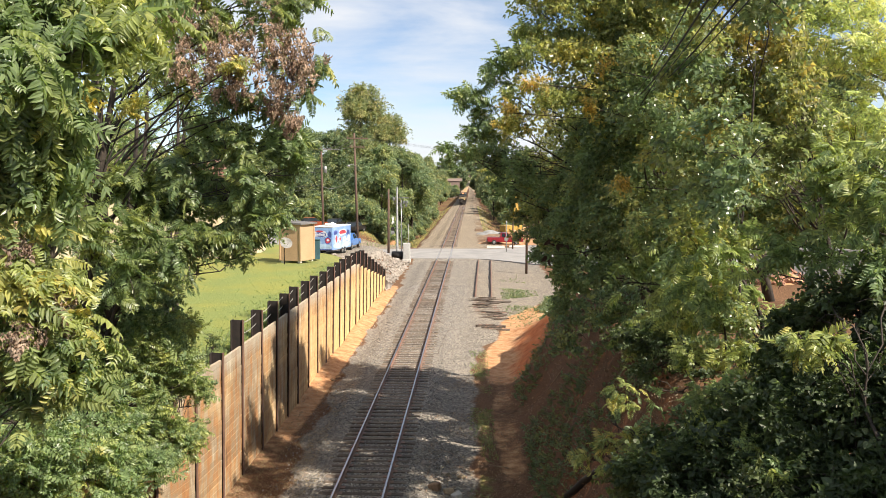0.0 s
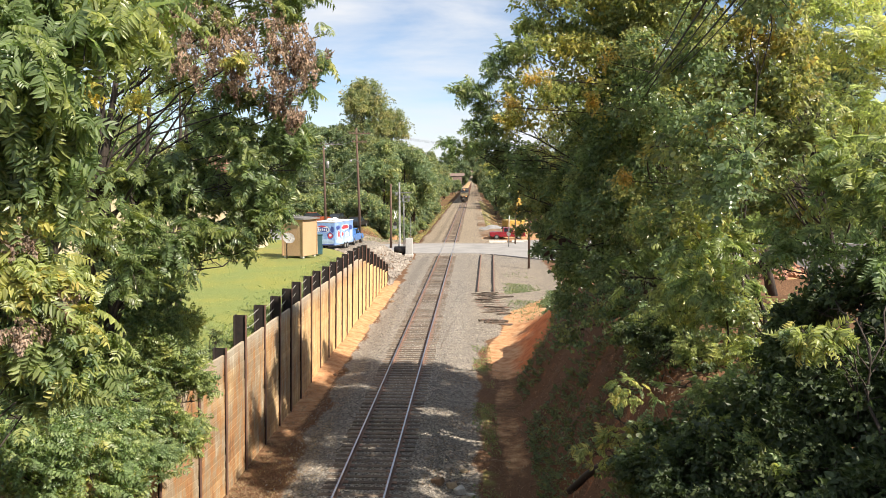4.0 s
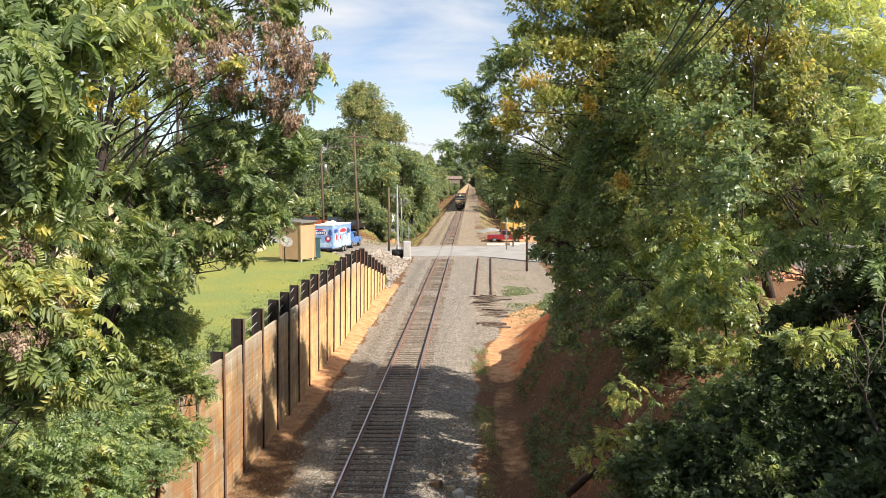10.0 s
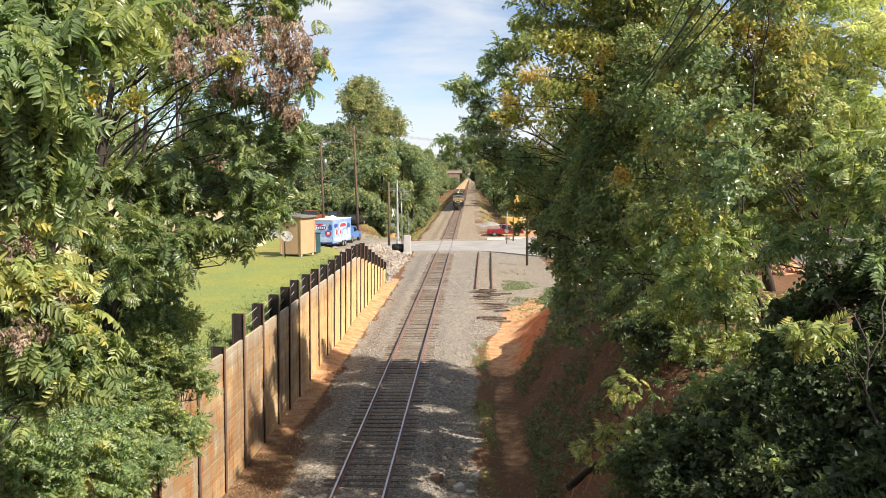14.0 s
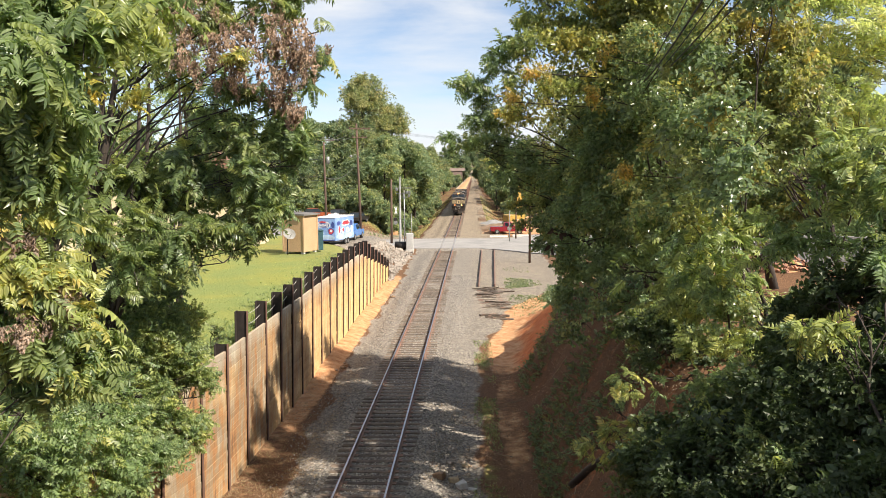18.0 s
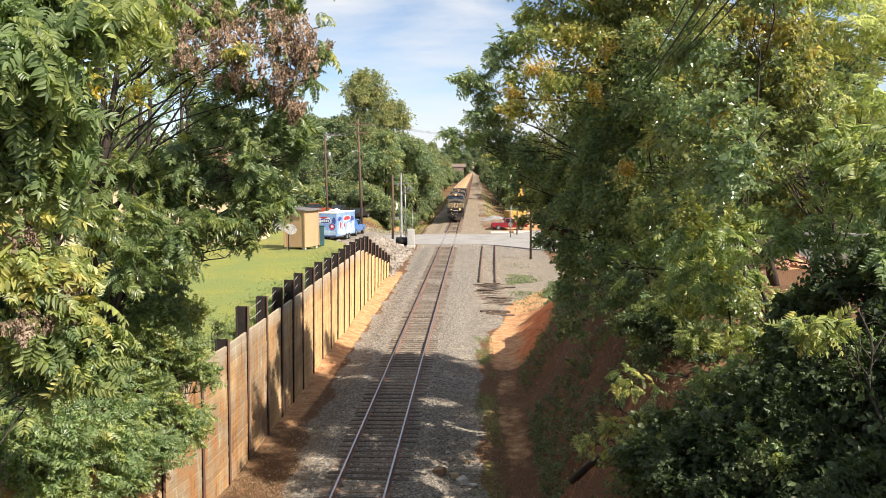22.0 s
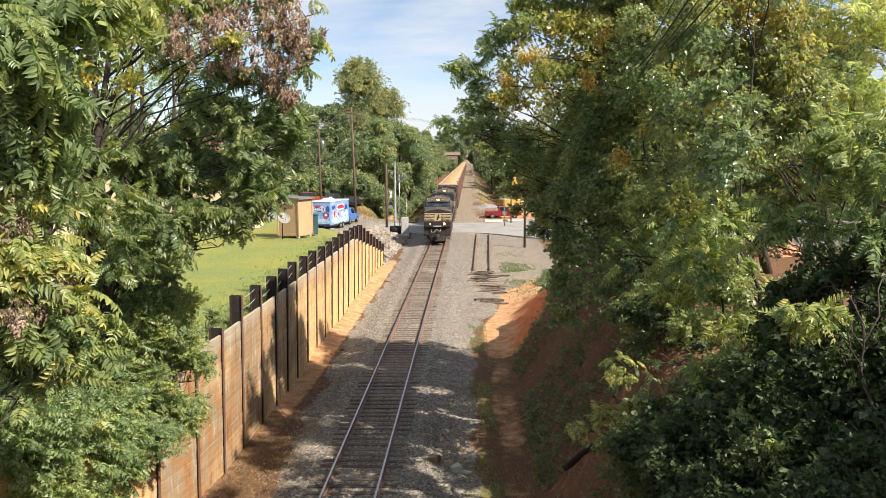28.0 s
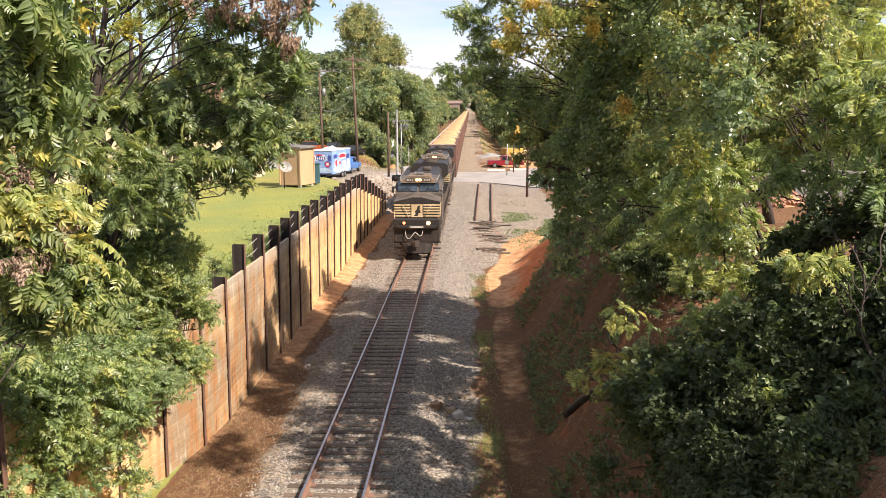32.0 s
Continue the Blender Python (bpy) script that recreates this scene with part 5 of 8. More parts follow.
origin_to(tree("vine_covered_tree", "dark green tree draped with broad-leaved vines", (10.0, 25.0), [
    (7.87, 25.00, 13.19, 1.1, 0.2), (8.52, 24.00, 11.89, 1, 0.12), (7.56, 24.00, 10.75, 1.1, 0.08), (8.81, 23.00, 10.37, 1, 0.1), (6.93, 24.00, 9.43, 1, 0.1),
    (8.05, 23.00, 9.10, 1.1, 0.05), (6.40, 25.00, 8.05, 0.9, 0.15), (7.36, 23.50, 7.96, 1, 0.1), (6.31, 25.50, 6.60, 0.85, 0.05), (7.14, 24.00, 6.42, 0.9, 0.04),
    (8.13, 22.50, 7.55, 1, 0.03), (6.44, 25.00, 5.24, 0.7, 0.04), (7.32, 23.00, 5.40, 0.8, 0.02), (9.35, 22.00, 9.11, 1, 0.05), (9.21, 23.50, 11.83, 1, 0.12),
    (8.20, 22.00, 6.35, 0.9, 0.02), (8.53, 25.00, 14.02, 1.2, 0.3), (8.27, 21.50, 5.20, 0.7, 0.02), (7.55, 25.00, 12.18, 1.01852, 0.15), (7.34, 27.50, 10.79, 1, 0.2),
    (9.65, 24.50, 11.28, 0.9, 0.12), (10.15, 24.00, 12.04, 0.9, 0.2), (8.56, 24.00, 10.26, 0.9, 0.1), (8.08, 26.00, 11.94, 1, 0.15), (6.22, 24.50, 4.45, 0.5, 0.04),
    (7.87, 25.00, 13.19, 1.05455, 0.2), (8.74, 25.00, 12.00, 0.990566, 0.12), (8.01, 26.50, 10.91, 1.16, 0.08), (9.40, 25.50, 10.49, 1.05, 0.1), (7.30, 26.50, 9.46, 1.05, 0.1),
    (8.56, 25.50, 9.09, 1.16, 0.05), (6.71, 27.50, 7.94, 0.95, 0.15), (7.79, 26.00, 7.83, 1.05, 0.1), (10.04, 24.50, 9.10, 1.05, 0.05), (9.84, 26.00, 12.11, 1.05, 0.12),
    (8.53, 25.00, 14.02, 1.14545, 0.3), (7.55, 25.00, 12.18, 0.983051, 0.15), (7.70, 30.00, 10.93, 1.05, 0.2), (10.29, 27.00, 11.49, 0.95, 0.12), (10.43, 25.00, 12.16, 0.896226, 0.2),
    (9.10, 26.50, 10.37, 0.95, 0.1), (7.89, 25.00, 11.83, 0.921053, 0.15),
    (4.00, 30.00, 9.83, 0.45, 0.10), (4.50, 30.00, 9.29, 0.50, 0.12), (4.92, 30.00, 8.67, 0.50, 0.10), (5.25, 30.00, 8.00, 0.50, 0.12), (5.61, 30.00, 7.27, 0.50, 0.08), (5.89, 30.00, 6.57, 0.50, 0.08), (4.77, 30.00, 9.97, 0.70, 0.10), (5.50, 30.00, 9.04, 0.70, 0.10), (5.93, 29.00, 8.04, 0.70, 0.08), (5.12, 29.00, 9.55, 0.70, 0.12), (6.24, 28.00, 7.30, 0.70, 0.06), (6.03, 28.00, 9.05, 0.80, 0.10), (3.62, 30.00, 10.29, 0.40, 0.10), (4.25, 30.00, 10.39, 0.60, 0.10), (4.77, 30.00, 8.00, 0.25, 0.30), (5.05, 30.00, 7.27, 0.22, 0.25),
    # clumps added along the sun's rays to shade the near track
    (8.00, 17.19, 11.80, 0.90, 0.2), (8.00, 17.49, 9.86, 0.90, 0.2), (10.00, 25.98, 7.26, 0.90, 0.2), (8.00, 21.96, 11.00, 0.90, 0.2), (8.00, 17.30, 8.33, 0.70, 0.2), (9.00, 17.33, 6.23, 0.70, 0.2), (8.00, 19.09, 8.03, 0.90, 0.2), (8.00, 22.72, 12.31, 0.90, 0.2), (8.00, 18.17, 11.67, 0.50, 0.2), (8.00, 21.46, 7.77, 0.90, 0.2),
], BROAD, 22, 0.33, LEAF_B, 23, radius=0.18, droop=0.5, gap=-0.35), 10.0, 25.0, float(height(10.0, 25.0)))
origin_to(tree("maple_tree", "tree with patches of orange and yellow autumn leaves", (14.0, 23.0), [
    (8.65, 19.78, 12.74, 0.81, 0.1984), (9.32, 19.35, 12.40, 0.72, 0.4216), (9.84, 18.92, 11.82, 0.63, 0.3968), (9.09, 18.92, 11.31, 0.81, 0.1302), (9.85, 18.49, 10.76, 0.72, 0.217),
    (8.87, 18.49, 9.88, 0.495, 0.4216), (8.37, 18.49, 9.63, 0.36, 0.3658), (9.10, 18.06, 10.24, 0.63, 0.1054), (8.89, 19.78, 13.79, 1.08, 0.1736), (9.80, 18.92, 13.21, 0.9, 0.1984),
    (8.15, 20.64, 14.27, 1.08, 0.1736), (10.17, 18.06, 11.09, 0.63, 0.2418), (10.33, 20.50, 9.40, 0.8, 0.17), 
    (9.16, 17.50, 14.06, 0.9, 0.2), (8.62, 18.50, 14.59, 0.9, 0.2), (11.47, 21.50, 9.41, 0.7, 0.1), (6.57, 22.30, 11.25, 0.22, 0.8), (8.87, 18.30, 10.19, 0.3, 0.75),
    (7.19, 21.30, 9.11, 0.2, 0.7), (8.02, 22.50, 12.78, 0.35, 0.6), (9.39, 18.40, 12.55, 0.4, 0.4), (8.59, 20.50, 11.91, 0.3, 0.5), (6.93, 22.30, 12.31, 0.3, 0.55),
    (5.21, 23.60, 12.02, 0.35, 0.55), (4.42, 24.00, 11.25, 0.3, 0.6),
    (10.33, 18.50, 12.42, 0.60, 0.30), (10.53, 18.50, 11.68, 0.55, 0.25), (10.72, 18.50, 10.94, 0.55, 0.20), (10.88, 18.50, 10.26, 0.50, 0.15), (10.23, 18.20, 11.16, 0.50, 0.30), (9.93, 18.50, 10.58, 0.55, 0.15), (9.68, 18.80, 9.90, 0.55, 0.12), (10.38, 18.80, 9.71, 0.55, 0.10), (9.41, 19.50, 9.20, 0.50, 0.10), (8.99, 20.00, 10.43, 0.60, 0.12), (8.29, 21.00, 10.07, 0.60, 0.10), 
], BROAD, 26, 0.31, LEAF_Y, 24, radius=0.12, droop=0.5, gap=-0.3), 14.0, 23.0, float(height(14.0, 23.0)))
origin_to(tree("tree_of_heaven", "pale green tree of heaven reaching above its neighbours", (18.5, 26.5), [
    (13.90, 26.25, 14.23, 1.16, 0.35), (14.64, 25.50, 13.57, 1.16, 0.35), (15.53, 25.50, 12.54, 1.015, 0.4), (13.78, 26.25, 12.83, 1.015, 0.35), (14.36, 25.50, 11.86, 1.16, 0.4),
    (15.41, 24.75, 10.78, 1.015, 0.4), (13.64, 27.00, 14.91, 1.16, 0.35), (15.10, 25.50, 14.75, 1.16, 0.3), (13.55, 25.50, 10.83, 1.015, 0.4), (14.42, 24.75, 10.62, 0.87, 0.4),
    (16.12, 24.75, 13.26, 1.45, 0.3), (14.19, 26.25, 15.96, 1.45, 0.3), (13.32, 30.00, 17.73, 1.45, 0.3),
], PINNATE, 7.5, 0.64, LEAF_P, 25, radius=0.14, droop=0.5, gap=-0.15), 18.5, 26.5, float(height(18.5, 26.5)))
origin_to(tree("young_tree_of_heaven", "light green sapling with arching feathered leaves", (11.5, 13.5), [
    (9.24, 14.00, 9.43, 0.7, 0.2), (9.76, 13.50, 9.42, 0.6, 0.25), (8.98, 14.50, 9.04, 0.6, 0.15), (9.56, 14.00, 8.66, 0.7, 0.1), (9.87, 13.30, 8.69, 0.55, 0.2),
    (8.91, 14.50, 8.14, 0.6, 0.08), (9.82, 13.30, 7.86, 0.6, 0.06), (9.38, 14.20, 7.97, 0.5, 0.06), (10.06, 13.00, 9.15, 0.9, 0.15), (8.71, 15.00, 7.58, 0.4, 0.2),
], PINNATE_NEAR, 14, 0.42, LEAF_C, 26, radius=0.1, droop=0.55, gap=-0.12), 11.5, 13.5, float(height(11.5, 13.5)))
origin_to(tree("sumac", "green sumac with feathered sprays catching the light", (10.6, 19.0), [
    (7.52, 19.00, 7.54, 0.6, 0.1), (8.17, 18.50, 7.84, 0.6, 0.15), (8.65, 18.00, 8.01, 0.5, 0.2), (8.43, 18.00, 7.12, 0.6, 0.15), (8.89, 17.50, 7.06, 0.5, 0.2),
    (7.81, 18.50, 6.67, 0.5, 0.3), (8.99, 17.50, 7.92, 0.6, 0.1), (7.01, 19.00, 6.87, 0.5, 0.1), (9.41, 17.00, 7.84, 0.4, 0.1), (8.94, 19.50, 8.72, 0.7, 0.06),
    (8.60, 20.50, 5.82, 0.7, 0.04), (9.42, 19.50, 5.99, 0.7, 0.04), (9.45, 18.50, 6.60, 0.4, 0.05), (7.57, 21.00, 5.14, 0.6, 0.04),
], PINNATE_NEAR, 5, 0.5, LEAF_A, 27, radius=0.08, droop=0.55, gap=-0.15, category="shrub"), 10.6, 19.0, float(height(10.6, 19.0)))
origin_to(tree("bank_shrub", "yellow-green shrubs in a patch of sun on the bank", (9.8, 17.5), [
    (7.82, 18.50, 6.15, 0.5, 0.35), (8.58, 18.00, 6.11, 0.55, 0.45), (9.28, 17.50, 6.08, 0.5, 0.5), (8.78, 17.00, 5.44, 0.6, 0.45), (8.09, 17.50, 5.32, 0.55, 0.3),
    (9.31, 16.50, 5.56, 0.5, 0.4), (8.07, 16.50, 4.72, 0.6, 0.15), (8.71, 16.00, 4.86, 0.6, 0.2), (7.37, 17.00, 4.82, 0.5, 0.1), (6.76, 17.50, 4.56, 0.4, 0.35),
    (9.69, 17.00, 6.41, 0.35, 0.45), (11.14, 22.00, 5.61, 0.50, 0.35), (12.51, 24.00, 5.37, 0.50, 0.40), (13.48, 25.00, 5.35, 0.50, 0.30), (10.78, 20.00, 5.65, 0.45, 0.35), (11.59, 24.00, 5.71, 0.40, 0.30),
], PINNATE_NEAR, 24, 0.30, LEAF_C, 28, radius=0.04, droop=0.4, gap=-0.25, category="shrub"), 9.8, 17.5, float(height(9.8, 17.5)))
# its leaf colour holds part of the shade on this bank
origin_to(tree("vine_thicket", "thicket of broad vine leaves covering the bank, coloured dark for shade", (9.5, 11.0), [
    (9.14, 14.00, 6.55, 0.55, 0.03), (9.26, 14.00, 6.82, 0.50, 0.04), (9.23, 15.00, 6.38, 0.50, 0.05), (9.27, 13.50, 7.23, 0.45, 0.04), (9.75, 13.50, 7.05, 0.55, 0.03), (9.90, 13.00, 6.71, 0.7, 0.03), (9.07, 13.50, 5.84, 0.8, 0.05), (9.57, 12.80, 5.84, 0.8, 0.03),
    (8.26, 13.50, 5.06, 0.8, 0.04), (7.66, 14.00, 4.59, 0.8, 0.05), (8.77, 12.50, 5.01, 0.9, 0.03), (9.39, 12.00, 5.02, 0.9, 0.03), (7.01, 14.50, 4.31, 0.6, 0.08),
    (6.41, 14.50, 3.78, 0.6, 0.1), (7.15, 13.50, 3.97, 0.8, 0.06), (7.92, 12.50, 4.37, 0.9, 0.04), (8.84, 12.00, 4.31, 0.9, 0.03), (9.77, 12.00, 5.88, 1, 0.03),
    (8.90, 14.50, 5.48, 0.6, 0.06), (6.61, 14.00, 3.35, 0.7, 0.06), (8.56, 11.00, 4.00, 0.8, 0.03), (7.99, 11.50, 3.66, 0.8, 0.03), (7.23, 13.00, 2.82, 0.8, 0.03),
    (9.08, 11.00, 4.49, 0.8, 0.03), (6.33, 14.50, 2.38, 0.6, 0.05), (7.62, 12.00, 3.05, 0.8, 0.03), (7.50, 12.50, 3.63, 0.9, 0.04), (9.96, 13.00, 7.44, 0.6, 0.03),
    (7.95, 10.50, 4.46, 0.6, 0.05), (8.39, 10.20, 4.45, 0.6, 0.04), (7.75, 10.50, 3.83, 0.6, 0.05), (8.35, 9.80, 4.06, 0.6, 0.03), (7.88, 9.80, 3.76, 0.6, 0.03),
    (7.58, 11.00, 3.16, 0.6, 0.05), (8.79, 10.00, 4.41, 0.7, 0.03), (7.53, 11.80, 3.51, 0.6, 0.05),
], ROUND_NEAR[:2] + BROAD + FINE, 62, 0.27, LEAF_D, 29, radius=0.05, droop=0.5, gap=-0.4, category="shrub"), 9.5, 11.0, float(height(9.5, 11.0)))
origin_to(tree("sumac", "sumac sprig with yellowing leaves over the bank", (7.9, 15.5), [
    (6.15, 16.00, 3.91, 0.35, 0.45), (5.81, 16.00, 3.62, 0.3, 0.5), (6.63, 16.20, 4.09, 0.35, 0.35), (6.28, 15.50, 3.63, 0.4, 0.25), (6.28, 16.50, 4.23, 0.25, 0.35),
], PINNATE_NEAR, 11, 0.36, LEAF_C, 30, radius=0.03, droop=0.6, gap=-0.2, category="shrub"), 7.9, 15.5, float(height(7.9, 15.5)))
origin_to(tree("young_tree_of_heaven", "bright yellow-green leaf spray of a sapling in the sun", (9.4, 12.0), [
    (8.50, 12.20, 6.73, 0.22, 0.45), (8.74, 12.20, 6.82, 0.2, 0.4), (8.24, 12.40, 6.82, 0.2, 0.35),
], PINNATE_NEAR, 16, 0.42, LEAF_C, 31, radius=0.03, droop=0.8, gap=-0.6), 9.4, 12.0, float(height(9.4, 12.0)))
origin_to(tree("shrub", "light green shrub growing through the vines", (9.0, 12.5), [
    (8.77, 13.20, 5.54, 0.45, 0.2), (9.29, 12.80, 6.38, 0.4, 0.15), (7.90, 13.00, 4.83, 0.4, 0.2), (7.46, 14.00, 4.90, 0.4, 0.25), (6.84, 14.20, 4.10, 0.4, 0.3),
    (8.23, 12.20, 4.67, 0.45, 0.15), (9.39, 12.20, 5.47, 0.4, 0.15), (8.09, 14.50, 5.58, 0.4, 0.3),
], FINE, 34, 0.3, LEAF_C, 33, radius=0.03, droop=0.4, gap=-0.3, category="shrub"), 9.0, 12.5, float(height(9.0, 12.5)))
# this tree and the next are added to cast shade on the track
origin_to(tree("tree_of_heaven", "light green tree of heaven with arching feathered leaves, added to shade the track", (9.2, 18.0), [
    (8.00, 16.56, 7.73, 0.90, 0.14), (8.00, 16.16, 6.98, 0.90, 0.14),
], PINNATE_NEAR, 12, 0.44, LEAF_A, 65, radius=0.05, droop=0.6, gap=-0.3), 9.2, 18.0, float(height(9.2, 18.0)))
origin_to(tree("vine_covered_tree", "green tree hung with heart-shaped vine leaves, added to shade the track", (9.6, 18.6), [
    (8.00, 15.07, 9.13, 0.90, 0.12), (8.00, 16.38, 9.79, 0.90, 0.12), (8.00, 12.85, 12.21, 0.70, 0.12), (8.00, 13.89, 9.55, 0.70, 0.12), (8.00, 13.97, 12.50, 0.50, 0.12), (8.00, 14.98, 10.34, 0.50, 0.12),
], ROUND_NEAR + BROAD, 30, 0.28, LEAF_B, 66, radius=0.05, droop=0.5, gap=-0.3), 9.6, 18.6, float(height(9.6, 18.6)))
# dark leaves added where the bank has only a shaded hollow
origin_to(tree("vine_thicket", "added vine thicket, coloured dark for the shaded hollow under the bank trees", (9.3, 20.5), [
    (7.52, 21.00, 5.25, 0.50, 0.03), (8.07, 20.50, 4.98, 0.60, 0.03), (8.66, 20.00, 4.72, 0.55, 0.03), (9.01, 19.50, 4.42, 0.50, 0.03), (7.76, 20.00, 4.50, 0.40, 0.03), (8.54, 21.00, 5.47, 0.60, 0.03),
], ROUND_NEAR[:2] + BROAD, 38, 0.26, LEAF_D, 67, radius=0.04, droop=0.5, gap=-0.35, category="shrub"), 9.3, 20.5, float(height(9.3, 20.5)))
origin_to(tree("shrub", "small dark shrub growing at the wall's top", (-5.0, 25.0), [
    (-4.72, 24.60, 4.05, 0.24, 0.10), (-4.73, 24.60, 4.37, 0.16, 0.10), (-5.28, 24.00, 3.96, 0.20, 0.10),
], FINE, 40, 0.24, LEAF_D, 68, radius=0.02, droop=0.4, gap=-0.4, category="shrub"), -5.0, 25.0, float(height(-5.0, 25.0)))
origin_to(tree("ash_tree", "green ash filling the wood behind the front crowns", (15.5, 33.0), [
    (6.36, 26.50, 12.00, 0.9, 0.2), (7.42, 26.50, 13.79, 1, 0.25), (6.34, 26.50, 13.61, 0.7, 0.3), (8.48, 26.50, 14.49, 1.1, 0.2), (7.53, 27.00, 11.50, 1, 0.15),
    (8.81, 27.00, 12.23, 1, 0.15), (10.99, 30.00, 14.77, 1.4, 0.2), (11.32, 31.00, 12.25, 1.4, 0.15), (13.01, 31.00, 11.82, 1.5, 0.12), (7.55, 31.00, 9.71, 1.2, 0.1),
    (9.46, 31.00, 9.93, 1.4, 0.1), (11.58, 31.00, 9.92, 1.4, 0.1), (13.37, 30.00, 9.69, 1.5, 0.1), (15.38, 29.00, 10.07, 1.4, 0.12), (14.27, 28.00, 8.12, 1.4, 0.1),
    (12.70, 29.00, 7.68, 1.4, 0.1), (15.70, 27.00, 8.53, 1.4, 0.1), (13.12, 28.00, 11.19, 0.9, 0.1), (10.67, 27.50, 9.09, 1, 0.08), (11.97, 27.00, 10.38, 0.9, 0.1),
    (7.36, 28.00, 7.72, 1, 0.05), (8.17, 26.00, 6.92, 0.9, 0.05), (9.13, 24.00, 6.77, 0.8, 0.04), (9.84, 22.50, 7.24, 0.7, 0.05), (6.73, 26.00, 6.00, 0.8, 0.05),
    (10.96, 30.00, 7.62, 1.4, 0.08), (8.86, 31.00, 7.57, 1.2, 0.08),
], BROAD, 13, 0.5, LEAF_B, 61, radius=0.2, droop=0.5, gap=-0.3), 15.5, 33.0, float(height(15.5, 33.0)))
origin_to(tree("hackberry_tree", "broad dark green tree standing behind the slender trunks", (-14.0, 32.0), [
    (-14.58, 32.00, 11.99, 1.6, 0.1), (-10.96, 32.00, 10.64, 1.2, 0.1), (-8.76, 31.00, 9.94, 1, 0.1), (-13.68, 31.00, 9.29, 1.6, 0.06),
    (-11.69, 31.00, 8.85, 1.4, 0.06), (-9.68, 31.00, 8.85, 1.2, 0.06), (-7.90, 31.00, 9.07, 0.9, 0.08), (-14.69, 32.00, 14.65, 1.6, 0.15), 
    (-7.20, 31.00, 10.37, 0.7, 0.1),
], BROAD, 11, 0.5, LEAF_B, 62, radius=0.25, droop=0.5, gap=-0.25), -14.0, 32.0, float(height(-14.0, 32.0)))


# ---- distant trees ----
def far_tree(name, label, h, width, seed, material=None, age=0.12, gap=-0.2, fine=1.0):
    """A full-grown tree at the origin: trunk, limbs, and a crown of lumpy clumps."""
    rnd = random.Random(seed)
    clumps = []
    for k in range(22):
        s = rnd.random() ** 0.8
        z = h * (0.22 + 0.72 * s)
        w = width * 0.5 * math.sin(math.pi * min(0.25 + 0.72 * s, 0.97)) ** 0.7
        a, q = rnd.uniform(0, math.tau), rnd.uniform(0.3, 0.9)
        clumps.append((math.cos(a) * w * q, math.sin(a) * w * q, z, h * rnd.uniform(0.085, 0.15), max(0, age + rnd.uniform(-0.12, 0.12))))
    clumps.append((0, 0, h * 0.93, h * 0.09, age))
    t = thing(name, Matrix.Identity(4), label, "tree" if h > 6 else "bush", "distant trees" if h > 6 else "bushes")
    line, radii, limbs = woody((0, 0, -0.3), clumps, rnd, h * 0.018)
    bm = bmesh.new()
    tube(bm, line, radii, 7)
    for pts, rr in limbs[::3]:
        tube(bm, pts, rr, 4, caps=False)
    part("trunk", bm, BARK, t)
    leaves_mesh("crown", FAR, clumps, 4.6 * (18 / h) ** 0.5 * fine, 0.62 / fine ** 0.45, material or LEAF_FAR, seed, 0.5, gap, parent=t)
    return t


